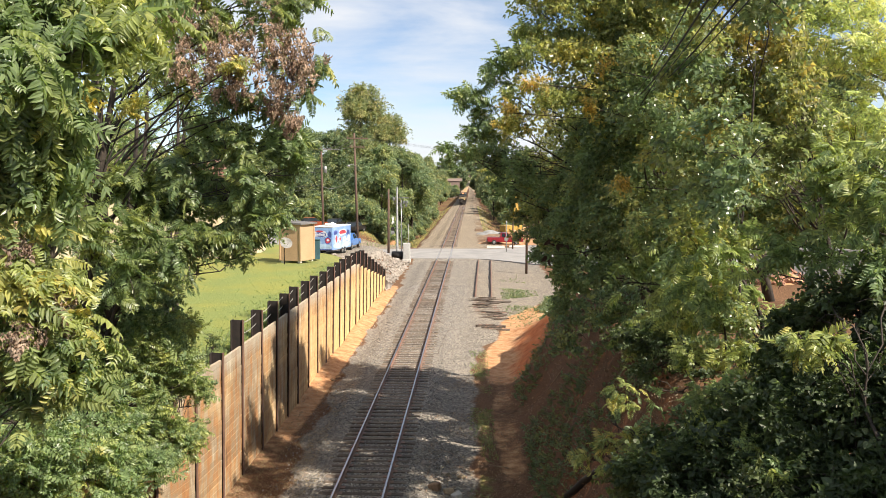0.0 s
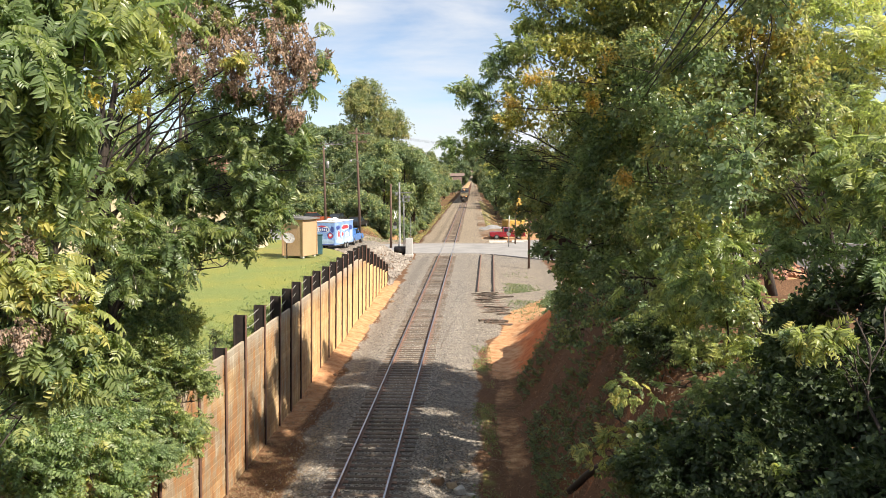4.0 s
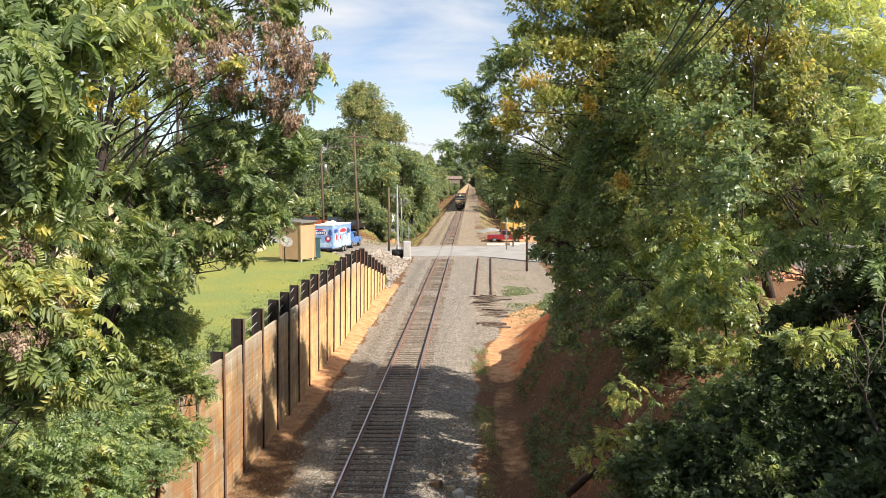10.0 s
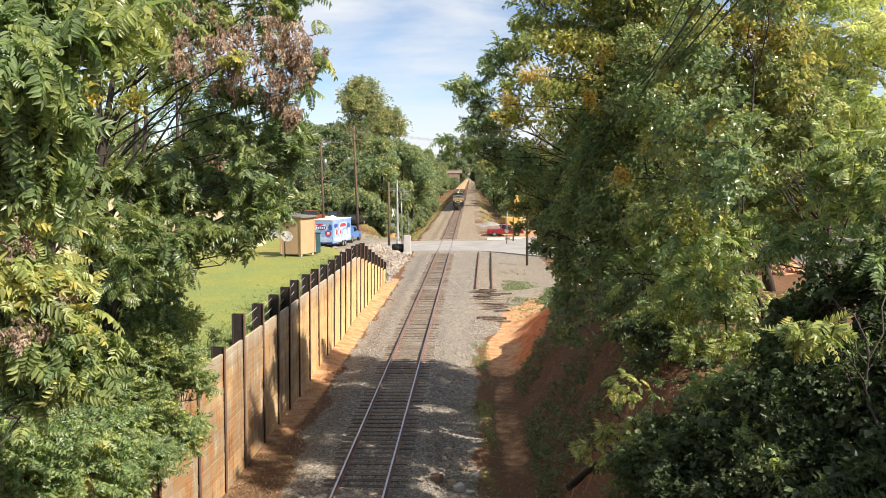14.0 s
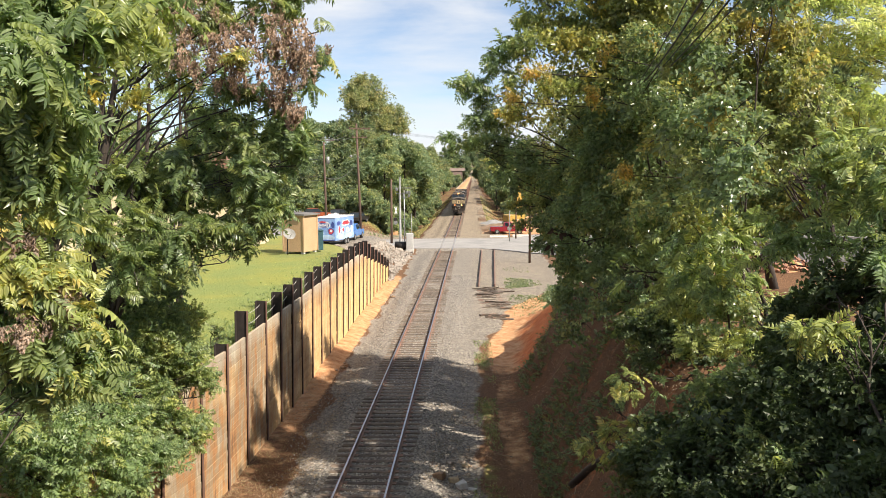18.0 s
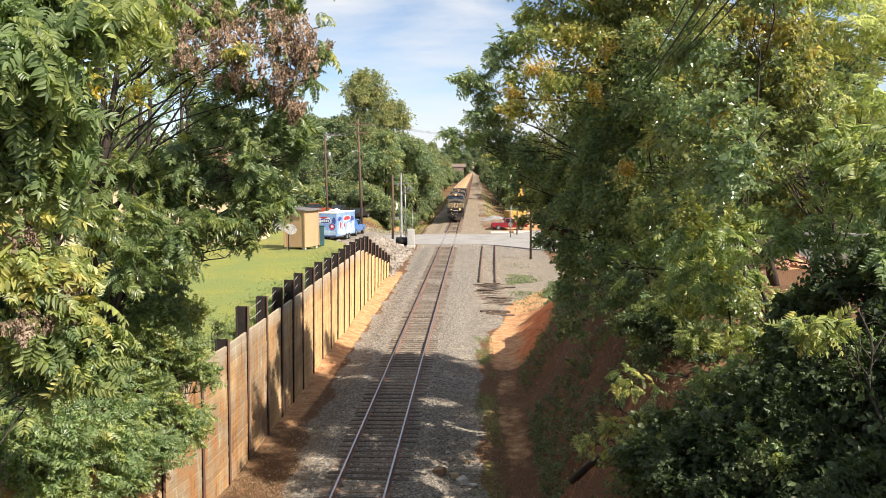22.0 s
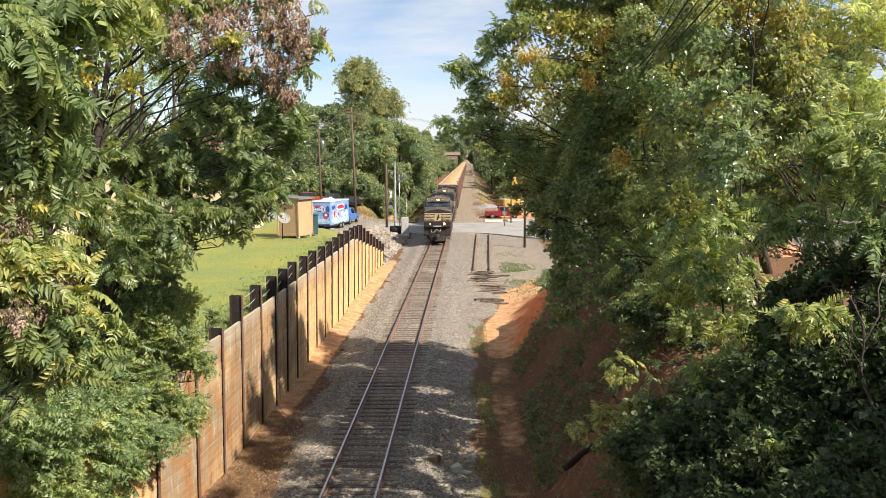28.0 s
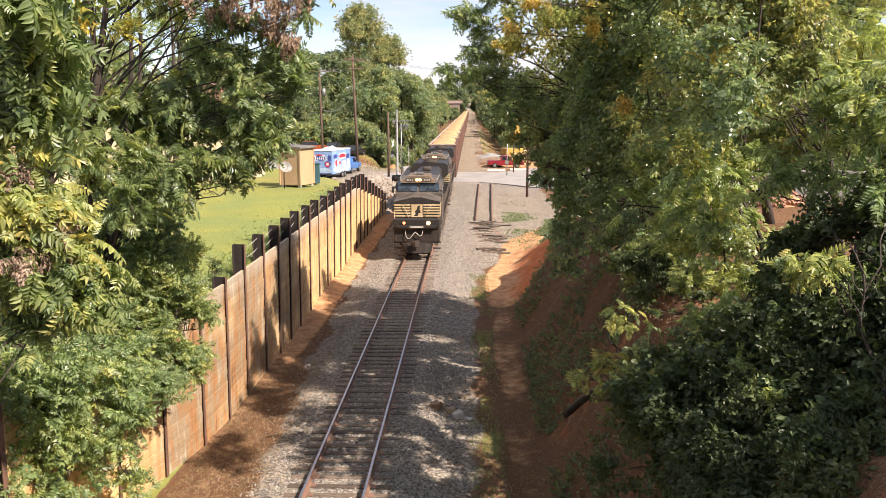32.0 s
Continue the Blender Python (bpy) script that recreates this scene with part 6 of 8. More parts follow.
def build_far_trees():
    kinds = [far_tree("oak_tree", "tall broad green oak in the distant woods", 20, 13, 51, age=0.13, fine=0.8),
             far_tree("poplar_tree", "tall yellow-green poplar standing above the woods", 25, 10, 52, age=0.46, gap=0.05),
             far_tree("maple_tree", "round green maple at the wood's edge", 14, 11, 53, age=0.25),
             far_tree("bush", "wild green bush at the edge of the woods", 4.6, 5.2, 55, age=0.2)]
    kinds += [far_tree("oak_tree", "tall broad green oak in the distant woods", 20, 13, 51, age=0.13, fine=0.16),
              far_tree("poplar_tree", "tall yellow-green poplar standing above the woods", 25, 10, 52, age=0.36, gap=0.12, fine=0.16),
              far_tree("maple_tree", "round green maple at the wood's edge", 14, 11, 53, age=0.25, fine=0.16),
              far_tree("bush", "wild green bush at the edge of the woods", 4.6, 5.2, 55, age=0.2, fine=0.25)]
    rnd = random.Random(54)
    spots = []
    # behind the car park and along the road on the near side of the line
    for x, y, k, s in ((-17, 150, 1, 0.98), (-13, 160, 1, 0.82), (-22, 148, 0, 0.8), (-27, 146, 0, 0.82), (-33, 150, 0, 0.8), (-38, 145, 2, 1.1), (-12, 138, 2, 1.0), (-9.5, 150, 2, 1.15),
                       (-8.5, 162, 0, 0.72), (-16, 134, 2, 0.7), (-24, 136, 2, 0.85), (-30, 132, 2, 0.95), (-43, 150, 0, 0.9), (-19, 170, 0, 0.95), (-52, 160, 0, 1.0), (-36, 175, 0, 1.0), (-62, 150, 2, 1.3)):
        spots.append((x, y, k, s))
    y = 172
    while y < 900:
        step = 7 + y * 0.028
        for side in (-1, 1):
            for row in range(3 if y < 420 else 4):
                x = side * (9.5 + row * 8 + rnd.uniform(0, 4)) + (0.8 if side > 0 else -1.5)
                if side > 0 and y < 230:
                    x += 7
                if side < 0 and 585 < y < 660 and row < 2:
                    continue
                spots.append((x, y + rnd.uniform(-3, 3), rnd.choice((0, 0, 2, 2, 1)), rnd.uniform(0.62, 0.95) * (1 if row else 0.8)))
        y += step
    for k in range(26):
        x = -65 + k * 5 + rnd.uniform(-2, 2)
        spots.append((x, (820 if abs(x - 1) > 6 else 1190) + rnd.uniform(0, 60), rnd.choice((0, 2, 0)), rnd.uniform(1.1, 1.7) * (1 if abs(x - 1) > 6 else 1.9)))
    # the wooded rise on which the line seems to end
    for k in range(54):
        spots.append((-135 + k * 5 + rnd.uniform(-2, 2), rnd.uniform(1010, 1180), rnd.choice((0, 2, 0, 1)), rnd.uniform(1.1, 1.6)))
    for x, y, k, s in ((27, 132, 0, 0.7), (22, 128, 2, 0.6), (30, 118, 0, 0.8), (31, 100, 0, 0.8), (30, 86, 2, 0.85), (31, 70, 0, 0.8), (30, 58, 2, 0.9), (36, 76, 0, 1.0)):
        spots.append((x, y, k, s))
    for x, y in ((-11, 560), (-7.4, 575), (-12, 540), (-8.6, 548)):
        spots.append((x, y, 2, 0.68))
    # bushes along the road and the embankment
    for k in range(34):
        spots.append((-8.5 - k * 1.15 + rnd.uniform(-0.6, 0.6), 126 + 0.25 * k + rnd.uniform(-2, 3), 3, rnd.uniform(0.7, 1.25)))
    for k in range(26):
        y = 126 + k * 6
        spots.append((-8.6 - rnd.uniform(0, 2.5), y + rnd.uniform(-2, 2), 3, rnd.uniform(0.5, 0.9)))
        spots.append((11.5 + rnd.uniform(0, 3) + (5 if y < 150 else 0), y + 12, 3, rnd.uniform(0.5, 0.95)))
    for k in range(36):
        spots.append((-6.6 - rnd.uniform(0, 3.5), 122 + k * 2.6 + rnd.uniform(-1, 1), 3, rnd.uniform(0.3, 0.7)))
    used = set()
    for x, y, k, s in spots:
        k += 4 * (y > 215)
        turn, z = rnd.uniform(0, 360), float(height(x, y))
        m = pose(x, y, z, 0, 0, turn)
        if k not in used:
            used.add(k)
            t = kinds[k]
            t.matrix_world = m
        else:
            t = copy_thing(kinds[k], m)
        t.scale = (s, s, s)


build_far_trees()


# ---- train ----
GLASS = surface("cab_glass", (0.055, 0.078, 0.105), (0.02, 0.028, 0.038), rough=0.08, grain=3, blotch=1.5, bump=0)
LAMP_ON = glow_material("lit_headlight", (1.0, 0.40, 0.12), 3.4)
LAMP_DIM = glow_material("lit_ditch_light", (1.0, 0.34, 0.09), 2.2)
RUST = surface("rust_brown_car", (0.17, 0.085, 0.06), (0.09, 0.05, 0.04), rough=0.75, grain=10, blotch=0.7, bump=0.1)
RIM = surface("worn_rim_paint", (0.50, 0.42, 0.33), (0.30, 0.24, 0.19), rough=0.7, grain=8)
CHIPS = surface("wood_chips", (0.60, 0.385, 0.185), (0.38, 0.225, 0.105), rough=0.95, grain=7, blotch=0.55, bump=0.8)
WHEEL = surface("wheel_steel", (0.11, 0.09, 0.075), rough=0.6, metal=0.5, grain=12)
DUSTY = surface("dusty_black_paint", (0.125, 0.105, 0.085), (0.055, 0.046, 0.038), rough=0.6, grain=11, blotch=1.4, bump=0.05)
TAN_DUST = surface("brown_dust", (0.21, 0.155, 0.105), (0.11, 0.082, 0.058), rough=0.8, grain=11, blotch=1.6)
RUSTY = surface("rust_stained_black", (0.036, 0.026, 0.020), (0.016, 0.012, 0.010), rough=0.85, grain=14, blotch=1.6)
HOSE = surface("pale_hose", (0.50, 0.47, 0.43), rough=0.6, bump=0)


def wheelset(parent, y, r=0.5):
    bm = bmesh.new()
    for s in (-0.7525, 0.7525):
        tube(bm, [(s - 0.065, y, r), (s + 0.065, y, r)], [r, r], 18)
        tube(bm, [(s - 0.085 * (1 if s > 0 else -1), y, r), (s - 0.06 * (1 if s > 0 else -1), y, r)], [r + 0.025, r + 0.025], 18)
    tube(bm, [(-0.7, y, r), (0.7, y, r)], [0.09, 0.09], 8)
    part("wheelset", bm, WHEEL, parent)


def bogie(loco, y0, y1, axles, r):
    bm = bmesh.new()
    for s in (-1, 1):
        prism(bm, [(y0, r - 0.05), (y0 + 0.3, r + 0.35), (y1 - 0.3, r + 0.35), (y1, r - 0.05), (y1 - 0.35, r - 0.12), ((y0 + y1) / 2, r + 0.02), (y0 + 0.35, r - 0.12)], "x", s * 1.06 - 0.08, s * 1.06 + 0.08)
        for k in range(axles):
            y = y0 + 0.5 + (y1 - y0 - 1.0) * k / (axles - 1)
            box(bm, s * 1.14 - 0.09, s * 1.14 + 0.09, y - 0.17, y + 0.17, r - 0.17, r + 0.17, 0.03)
    box(bm, -1.0, 1.0, (y0 + y1) / 2 - 0.3, (y0 + y1) / 2 + 0.3, r + 0.1, r + 0.5)
    part("bogie_frame", bm, GRIME, loco, "grimy black bogie frame")
    for k in range(axles):
        wheelset(loco, y0 + 0.5 + (y1 - y0 - 1.0) * k / (axles - 1), r)


def build_loco():
    t = thing("diesel_locomotive", pose(0, 0, 0), "black diesel freight locomotive with cream nose stripes and lit headlights", "locomotive", "train")
    # frame, pilot and plough
    bm = bmesh.new()
    box(bm, -1.46, 1.46, 0.95, 21.6, 1.35, 1.72, 0.03)
    box(bm, -1.5, 1.5, 0.55, 21.9, 1.72, 1.80, 0.015)
    part("underframe", bm, GRIME, t)
    bm = bmesh.new()
    box(bm, -1.40, 1.40, 0.55, 0.72, 0.92, 1.74, 0.03)
    box(bm, -0.95, 0.95, 0.56, 0.70, 0.55, 0.95, 0.02)
    for s in (-1, 1):
        for k in range(3):
            box(bm, s * 1.22 - 0.24, s * 1.22 + 0.24, 0.70 + k * 0.02, 1.15, 0.45 + 0.38 * k, 0.49 + 0.38 * k)
    part("pilot", bm, RUSTY, t)
    bm = bmesh.new()
    prism(bm, [(0.12, 0.30), (0.34, 0.84), (0.56, 0.84), (0.56, 0.30)], "x", -0.55, 0.55)
    for s in (-1, 1):
        a = [bm.verts.new(p) for p in ((s * 0.55, 0.12, 0.30), (s * 0.55, 0.34, 0.84), (s * 0.90, 0.54, 0.84), (s * 0.90, 0.5, 0.36), (s * 0.55, 0.56, 0.30), (s * 0.55, 0.56, 0.84))]
        for q in ((0, 1, 2, 3), (0, 3, 4), (1, 5, 2), (4, 3, 2, 5)):
            bm.faces.new([a[i] for i in q])
    bmesh.ops.recalc_face_normals(bm, faces=bm.faces)
    part("plough", bm, RUSTY, t, "worn rust-stained snow plough")
    bm = bmesh.new()
    box(bm, -0.16, 0.16, 0.0, 0.6, 0.78, 1.02, 0.03)
    prism(bm, [(-0.22, -0.12), (-0.05, -0.26), (0.12, -0.22), (0.10, -0.05), (0.22, -0.02), (0.2, 0.05), (-0.2, 0.05)], "z", 0.74, 1.08)
    part("coupler", bm, WHEEL, t, "rusty knuckle coupler")
    # platform with its anti-climber and lights
    bm = bmesh.new()
    box(bm, -1.42, 1.42, 0.42, 0.95, 1.80, 2.36, 0.05)
    box(bm, -1.2, 1.2, 0.28, 0.44, 1.80, 1.98, 0.03)
    part("front_platform", bm, BLACK, t)
    for x, r, mt in ((-0.76, 0.085, LAMP_DIM), (0.72, 0.13, LAMP_ON)):
        bm = bmesh.new()
        tube(bm, [(x, 0.36, 2.13), (x, 0.44, 2.13)], [0.16, 0.16], 14)
        tube(bm, [(x, 0.352, 2.13), (x, 0.357, 2.13)], [r, r], 14, mat=1)
        part("ditch_light", bm, [BLACK, mt], t, "lit amber ditch light")
    bm = bmesh.new()
    box(bm, -0.42, 0.42, 0.268, 0.279, 1.84, 1.95)
    part("number_plate", bm, HOSE, t, "dusty pale plate")
    # nose
    bm = bmesh.new()
    prism(bm, [(-1.42, 1.8), (-1.42, 3.36), (-0.30, 3.64), (0.30, 3.64), (1.42, 3.36), (1.42, 1.8)], "y", 0.90, 2.62)
    nose = part("nose", bm, BLACK, t)
    bm = bmesh.new()
    rows = [[bm.verts.new((x, y, z + dz + rise)) for x, z in ((-1.43, 3.36), (-0.30, 3.64), (0.30, 3.64), (1.43, 3.36))] for y, rise, dz in ((0.93, 0, 0.004), (2.62, 0.17, 0.004), (2.62, 0.13, -0.02), (0.93, -0.03, -0.02))]
    for a, b in zip(rows, rows[1:] + rows[:1]):
        for k in range(3):
            bm.faces.new((a[k], a[k + 1], b[k + 1], b[k]))
    for k in (0, 3):
        bm.faces.new([r[k] for r in rows])
    bmesh.ops.recalc_face_normals(bm, faces=bm.faces)
    part("nose_top", bm, DUSTY, nose, "dusty grey nose top")
    for s in (-1, 1):
        for k in range(5):
            z = 2.46 + 0.168 * k
            bm = bmesh.new()
            box(bm, min(s * 0.40, s * 1.41), max(s * 0.40, s * 1.41), 0.885, 0.912, z, z + 0.085)
            part("stripe", bm, CREAM, nose)
            bm = bmesh.new()
            box(bm, min(s * 1.405, s * 1.432), max(s * 1.405, s * 1.432), 0.90, 2.5, z, z + 0.085)
            part("stripe", bm, CREAM, nose)
    bm = bmesh.new()
    box(bm, -0.34, 0.34, 0.884, 0.912, 2.42, 3.21)
    part("emblem_panel", bm, CREAM, nose, "cream panel with a plain dark emblem")
    bm = bmesh.new()
    prism(bm, [(-0.2, 2.5), (-0.08, 2.62), (-0.14, 2.78), (-0.02, 2.88), (0.04, 3.1), (0.2, 3.16), (0.16, 2.9), (0.24, 2.7), (0.1, 2.66), (0.06, 2.5)], "y", 0.874, 0.886)
    part("emblem", bm, BLACK, nose)
    for s in (-1, 1):
        bm = bmesh.new()
        tube(bm, [(s * 0.52, 0.84, 2.4), (s * 0.62, 0.80, 2.75), (s * 0.86, 0.80, 3.15)], [0.02] * 3, 6)
        tube(bm, [(s * 1.36, 0.55, 1.8), (s * 1.36, 0.55, 2.75), (s * 1.36, 0.95, 2.9)], [0.022] * 3, 6)
        part("handrail", bm, CREAM, t, "cream handrail")
    bm = bmesh.new()
    tube(bm, [(-0.70, 0.5, 1.64), (-0.67, 0.42, 1.34), (-0.56, 0.38, 1.16), (-0.40, 0.36, 1.18), (-0.24, 0.36, 1.40), (-0.10, 0.38, 1.56), (0.04, 0.38, 1.46), (0.18, 0.37, 1.32), (0.32, 0.38, 1.38), (0.38, 0.42, 1.66)], [0.028] * 10, 6)
    part("air_hose", bm, HOSE, t, "pale looped air hose")
    # cab
    bm = bmesh.new()
    prism(bm, [(2.62, 1.8), (2.55, 3.70), (2.78, 4.40), (3.0, 4.62), (5.1, 4.66), (5.3, 4.5), (5.3, 1.8)], "x", -1.47, 1.47)
    es = [e for e in bm.edges if abs(e.verts[0].co.x - e.verts[1].co.x) < 0.01 and abs(e.verts[0].co.z) > 4.3 and abs(e.verts[1].co.z) > 4.3]
    bmesh.ops.bevel(bm, geom=es, offset=0.28, segments=2, affect="EDGES")
    cab = part("cab", bm, DUSTY, t)
    for s in (-1, 1):
        bm = bmesh.new()
        a = [(s * 0.07, 2.545, 3.87), (s * 1.34, 2.545, 3.87), (s * 1.27, 2.72, 4.40), (s * 0.07, 2.72, 4.40)]
        vs = [bm.verts.new(p) for p in a] + [bm.verts.new((p[0], p[1] + 0.03, p[2])) for p in a]
        bm.faces.new(vs[:4])
        bm.faces.new(vs[4:][::-1])
        for k in range(4):
            bm.faces.new((vs[k], vs[(k + 1) % 4], vs[4 + (k + 1) % 4], vs[4 + k]))
        bmesh.ops.recalc_face_normals(bm, faces=bm.faces)
        part("windshield", bm, GLASS, cab, "blue-grey reflecting windshield")
        bm = bmesh.new()
        tube(bm, [(s * 0.5, 2.52, 3.87), (s * 0.75, 2.58, 4.27)], [0.012, 0.010], 5)
        part("wiper", bm, BLACK, cab)
        for y0, y1 in ((3.1, 3.9), (4.1, 4.9)):
            bm = bmesh.new()
            box(bm, s * 1.478 - 0.012, s * 1.478 + 0.012, y0, y1, 3.6, 4.25, 0.01)
            part("side_window", bm, GLASS, cab)
    bm = bmesh.new()
    prism(bm, [(-1.12, 4.38), (-0.72, 4.80), (0.72, 4.80), (1.12, 4.38)], "y", 2.50, 3.1)
    box(bm, -0.75, 0.75, 3.2, 4.9, 4.62, 4.80, 0.06)
    part("headlight_housing", bm, TAN_DUST, cab, "brown dusty headlight housing")
    for s in (-1, 1):
        bm = bmesh.new()
        box(bm, min(s * 0.30, s * 0.80), max(s * 0.30, s * 0.80), 2.485, 2.502, 4.46, 4.66)
        part("number_board", bm, GRIME, cab, "dark number board")
        for k in range(4):
            bm = bmesh.new()
            x = s * (0.38 + 0.11 * k)
            box(bm, x - 0.026, x + 0.026, 2.478, 2.487, 4.50, 4.62)
            part("board_mark", bm, HOSE, cab)
    for x in (-0.09, 0.10):
        bm = bmesh.new()
        tube(bm, [(x, 2.47, 4.58), (x, 2.50, 4.58)], [0.12, 0.12], 14)
        tube(bm, [(x, 2.462, 4.58), (x, 2.468, 4.58)], [0.10, 0.10], 14, mat=1)
        part("headlight", bm, [BLACK, LAMP_ON], cab, "lit twin headlight")
    for s in (-1, 1):
        bm = bmesh.new()
        tube(bm, [(s * 1.10, 2.66, 4.50), (s * 1.22, 3.1, 4.64), (s * 1.24, 5.0, 4.68)], [0.022] * 3, 5)
        part("roof_trim", bm, HOSE, cab, "pale trim along the cab roof")
        bm = bmesh.new()
        tube(bm, [(s * 1.46, 2.60, 3.45), (s * 1.62, 2.55, 3.75), (s * 1.62, 2.55, 4.05)], [0.02] * 3, 5)
        box(bm, s * 1.62 - 0.07, s * 1.62 + 0.07, 2.5, 2.56, 3.75, 4.15, 0.01)
        part("mirror", bm, BLACK, cab)
    bm = bmesh.new()
    for k, x in enumerate((-0.25, 0.0, 0.25)):
        tube(bm, [(x, 3.6 - 0.1 * k, 4.92), (x, 4.0, 4.92)], [0.10, 0.04], 8)
    box(bm, -0.3, 0.3, 3.85, 3.95, 4.78, 4.92)
    part("air_horn", bm, STEEL, cab)
    # long hood
    bm = bmesh.new()
    prism(bm, [(-0.98, 1.8), (-0.98, 4.12), (-0.72, 4.38), (0.72, 4.38), (0.98, 4.12), (0.98, 1.8)], "y", 5.3, 21.2)
    hood = part("long_hood", bm, BLACK, t)
    bm = bmesh.new()
    prism(bm, [(-1.0, 3.3), (-1.45, 3.7), (-1.45, 4.45), (-1.2, 4.62), (1.2, 4.62), (1.45, 4.45), (1.45, 3.7), (1.0, 3.3)], "y", 16.6, 20.9)
    part("radiator", bm, BLACK, hood, "wide overhanging radiator housing")
    bm = bmesh.new()
    prism(bm, [(-1.3, 3.55), (-1.3, 4.2), (-1.05, 4.55), (1.05, 4.55), (1.3, 4.2), (1.3, 3.55)], "y", 5.9, 8.8)
    part("brake_housing", bm, BLACK, hood)
    for y, r in ((17.7, 0.62), (19.6, 0.62), (7.3, 0.5)):
        bm = bmesh.new()
        z = 4.62 if y > 10 else 4.55
        tube(bm, [(0, y, z), (0, y, z + 0.10)], [r, r], 20)
        for k in range(6):
            a = k * math.pi / 6
            d = Vector((math.cos(a), math.sin(a), 0)) * r * 0.95
            tube(bm, [Vector((0, y, z + 0.115)) - d, Vector((0, y, z + 0.115)) + d], [0.015, 0.015], 4)
        part("roof_fan", bm, GRIME, hood)
    bm = bmesh.new()
    box(bm, -0.3, 0.3, 12.2, 13.4, 4.38, 4.62, 0.06)
    part("exhaust_stack", bm, GRIME, hood)
    for s in (-1, 1):
        for k in range(9):
            y = 9.2 + k * 0.8
            bm = bmesh.new()
            box(bm, s * 0.985 - 0.012, s * 0.985 + 0.012, y, y + 0.7, 2.1, 3.6, 0.02)
            part("hood_door", bm, BLACK, hood)
        bm = bmesh.new()
        for k in range(11):
            y = 5.5 + k * 1.55
            tube(bm, [(s * 1.46, y, 1.8), (s * 1.46, y, 2.8)], [0.02, 0.02], 5)
        tube(bm, [(s * 1.46, 5.4, 2.8), (s * 1.46, 21.4, 2.8)], [0.02, 0.02], 5)
        part("side_handrail", bm, WHEEL, t)
    bm = bmesh.new()
    box(bm, -1.35, 1.35, 8.4, 14.0, 0.35, 1.3, 0.18)
    part("fuel_tank", bm, GRIME, t)
    bogie(t, 2.2, 6.9, 3, 0.53)
    bogie(t, 15.3, 20.0, 3, 0.53)
    return t


def build_car(seed):
    t = thing("freight_car", pose(0, 0, 0), "tall rust-brown open freight car heaped with wood chips", "freight car", "train")
    rnd = random.Random(seed)
    L = 19.2
    for s in (-1, 1):
        bm = bmesh.new()
        box(bm, s * 1.46 - 0.03, s * 1.46 + 0.03, 0.5, L, 1.05, 4.66)
        part("side_panel", bm, RUST, t)
        for k in range(15):
            y = 0.6 + k * (L - 0.7) / 14
            bm = bmesh.new()
            box(bm, s * 1.54 - 0.05, s * 1.54 + 0.05, y - 0.06, y + 0.06, 1.05, 4.64, 0.01)
            part("rib", bm, RUST, t)
        bm = bmesh.new()
        box(bm, s * 1.52 - 0.09, s * 1.52 + 0.09, 0.42, L + 0.08, 4.62, 4.78, 0.02)
        part("top_chord", bm, RIM if s < 0 else RUST, t)
        bm = bmesh.new()
        box(bm, s * 1.5 - 0.1, s * 1.5 + 0.1, 0.45, L + 0.05, 0.92, 1.12, 0.02)
        part("side_sill", bm, GRIME, t)
    for y in (0.46, L):
        bm = bmesh.new()
        box(bm, -1.43, 1.43, y - 0.03, y + 0.03, 1.05, 4.62)
        for z in (1.8, 2.7, 3.6):
            box(bm, -1.42, 1.42, y - 0.09, y + 0.09, z - 0.06, z + 0.06, 0.01)
        part("end_panel", bm, RUST, t)
        bm = bmesh.new()
        box(bm, -1.6, 1.6, y - 0.09, y + 0.09, 4.63, 4.79, 0.02)
        part("top_rail", bm, RIM, t, "pale worn top rail")
    xs, ys = np.linspace(-1.42, 1.42, 13), np.linspace(0.5, L - 0.04, 60)
    gx, gy = np.meshgrid(xs, ys)
    gz = 4.52 + 0.42 * np.cos(gx / 1.42 * 1.45) + 0.17 * wob(gx, gy, 0.9, seed) + 0.07 * wob(gx, gy, 3.1, seed)
    gz = gz - 0.3 * (ss(1.2, 0, gy - 0.5) + ss(L - 1.2, L, gy))
    load = array_mesh("load", np.stack([gx, gy, gz], -1).reshape(-1, 3), grid_faces(13, 60), CHIPS, smooth=True)
    load.parent = t
    load["label"] = "heaped orange-tan wood chips"
    bm = bmesh.new()
    box(bm, -0.35, 0.35, -0.25, L + 0.4, 0.8, 1.1)
    box(bm, -1.4, 1.4, 0.5, L, 0.98, 1.06)
    part("centre_sill", bm, GRIME, t)
    for y0 in (1.3, L - 3.1):
        bogie(t, y0, y0 + 2.3, 2, 0.43)
    return t


FRONT = 48.35
SPEED = 9.18
LOCO = 22.6
CAR = 19.9
locos = [build_loco()]
locos.append(copy_thing(locos[0], pose(0, LOCO, 0)))
cars = [build_car(1)]
for k in range(25):
    cars.append(copy_thing(cars[0], pose(0, 2 * LOCO + CAR * (k + 1), 0)))


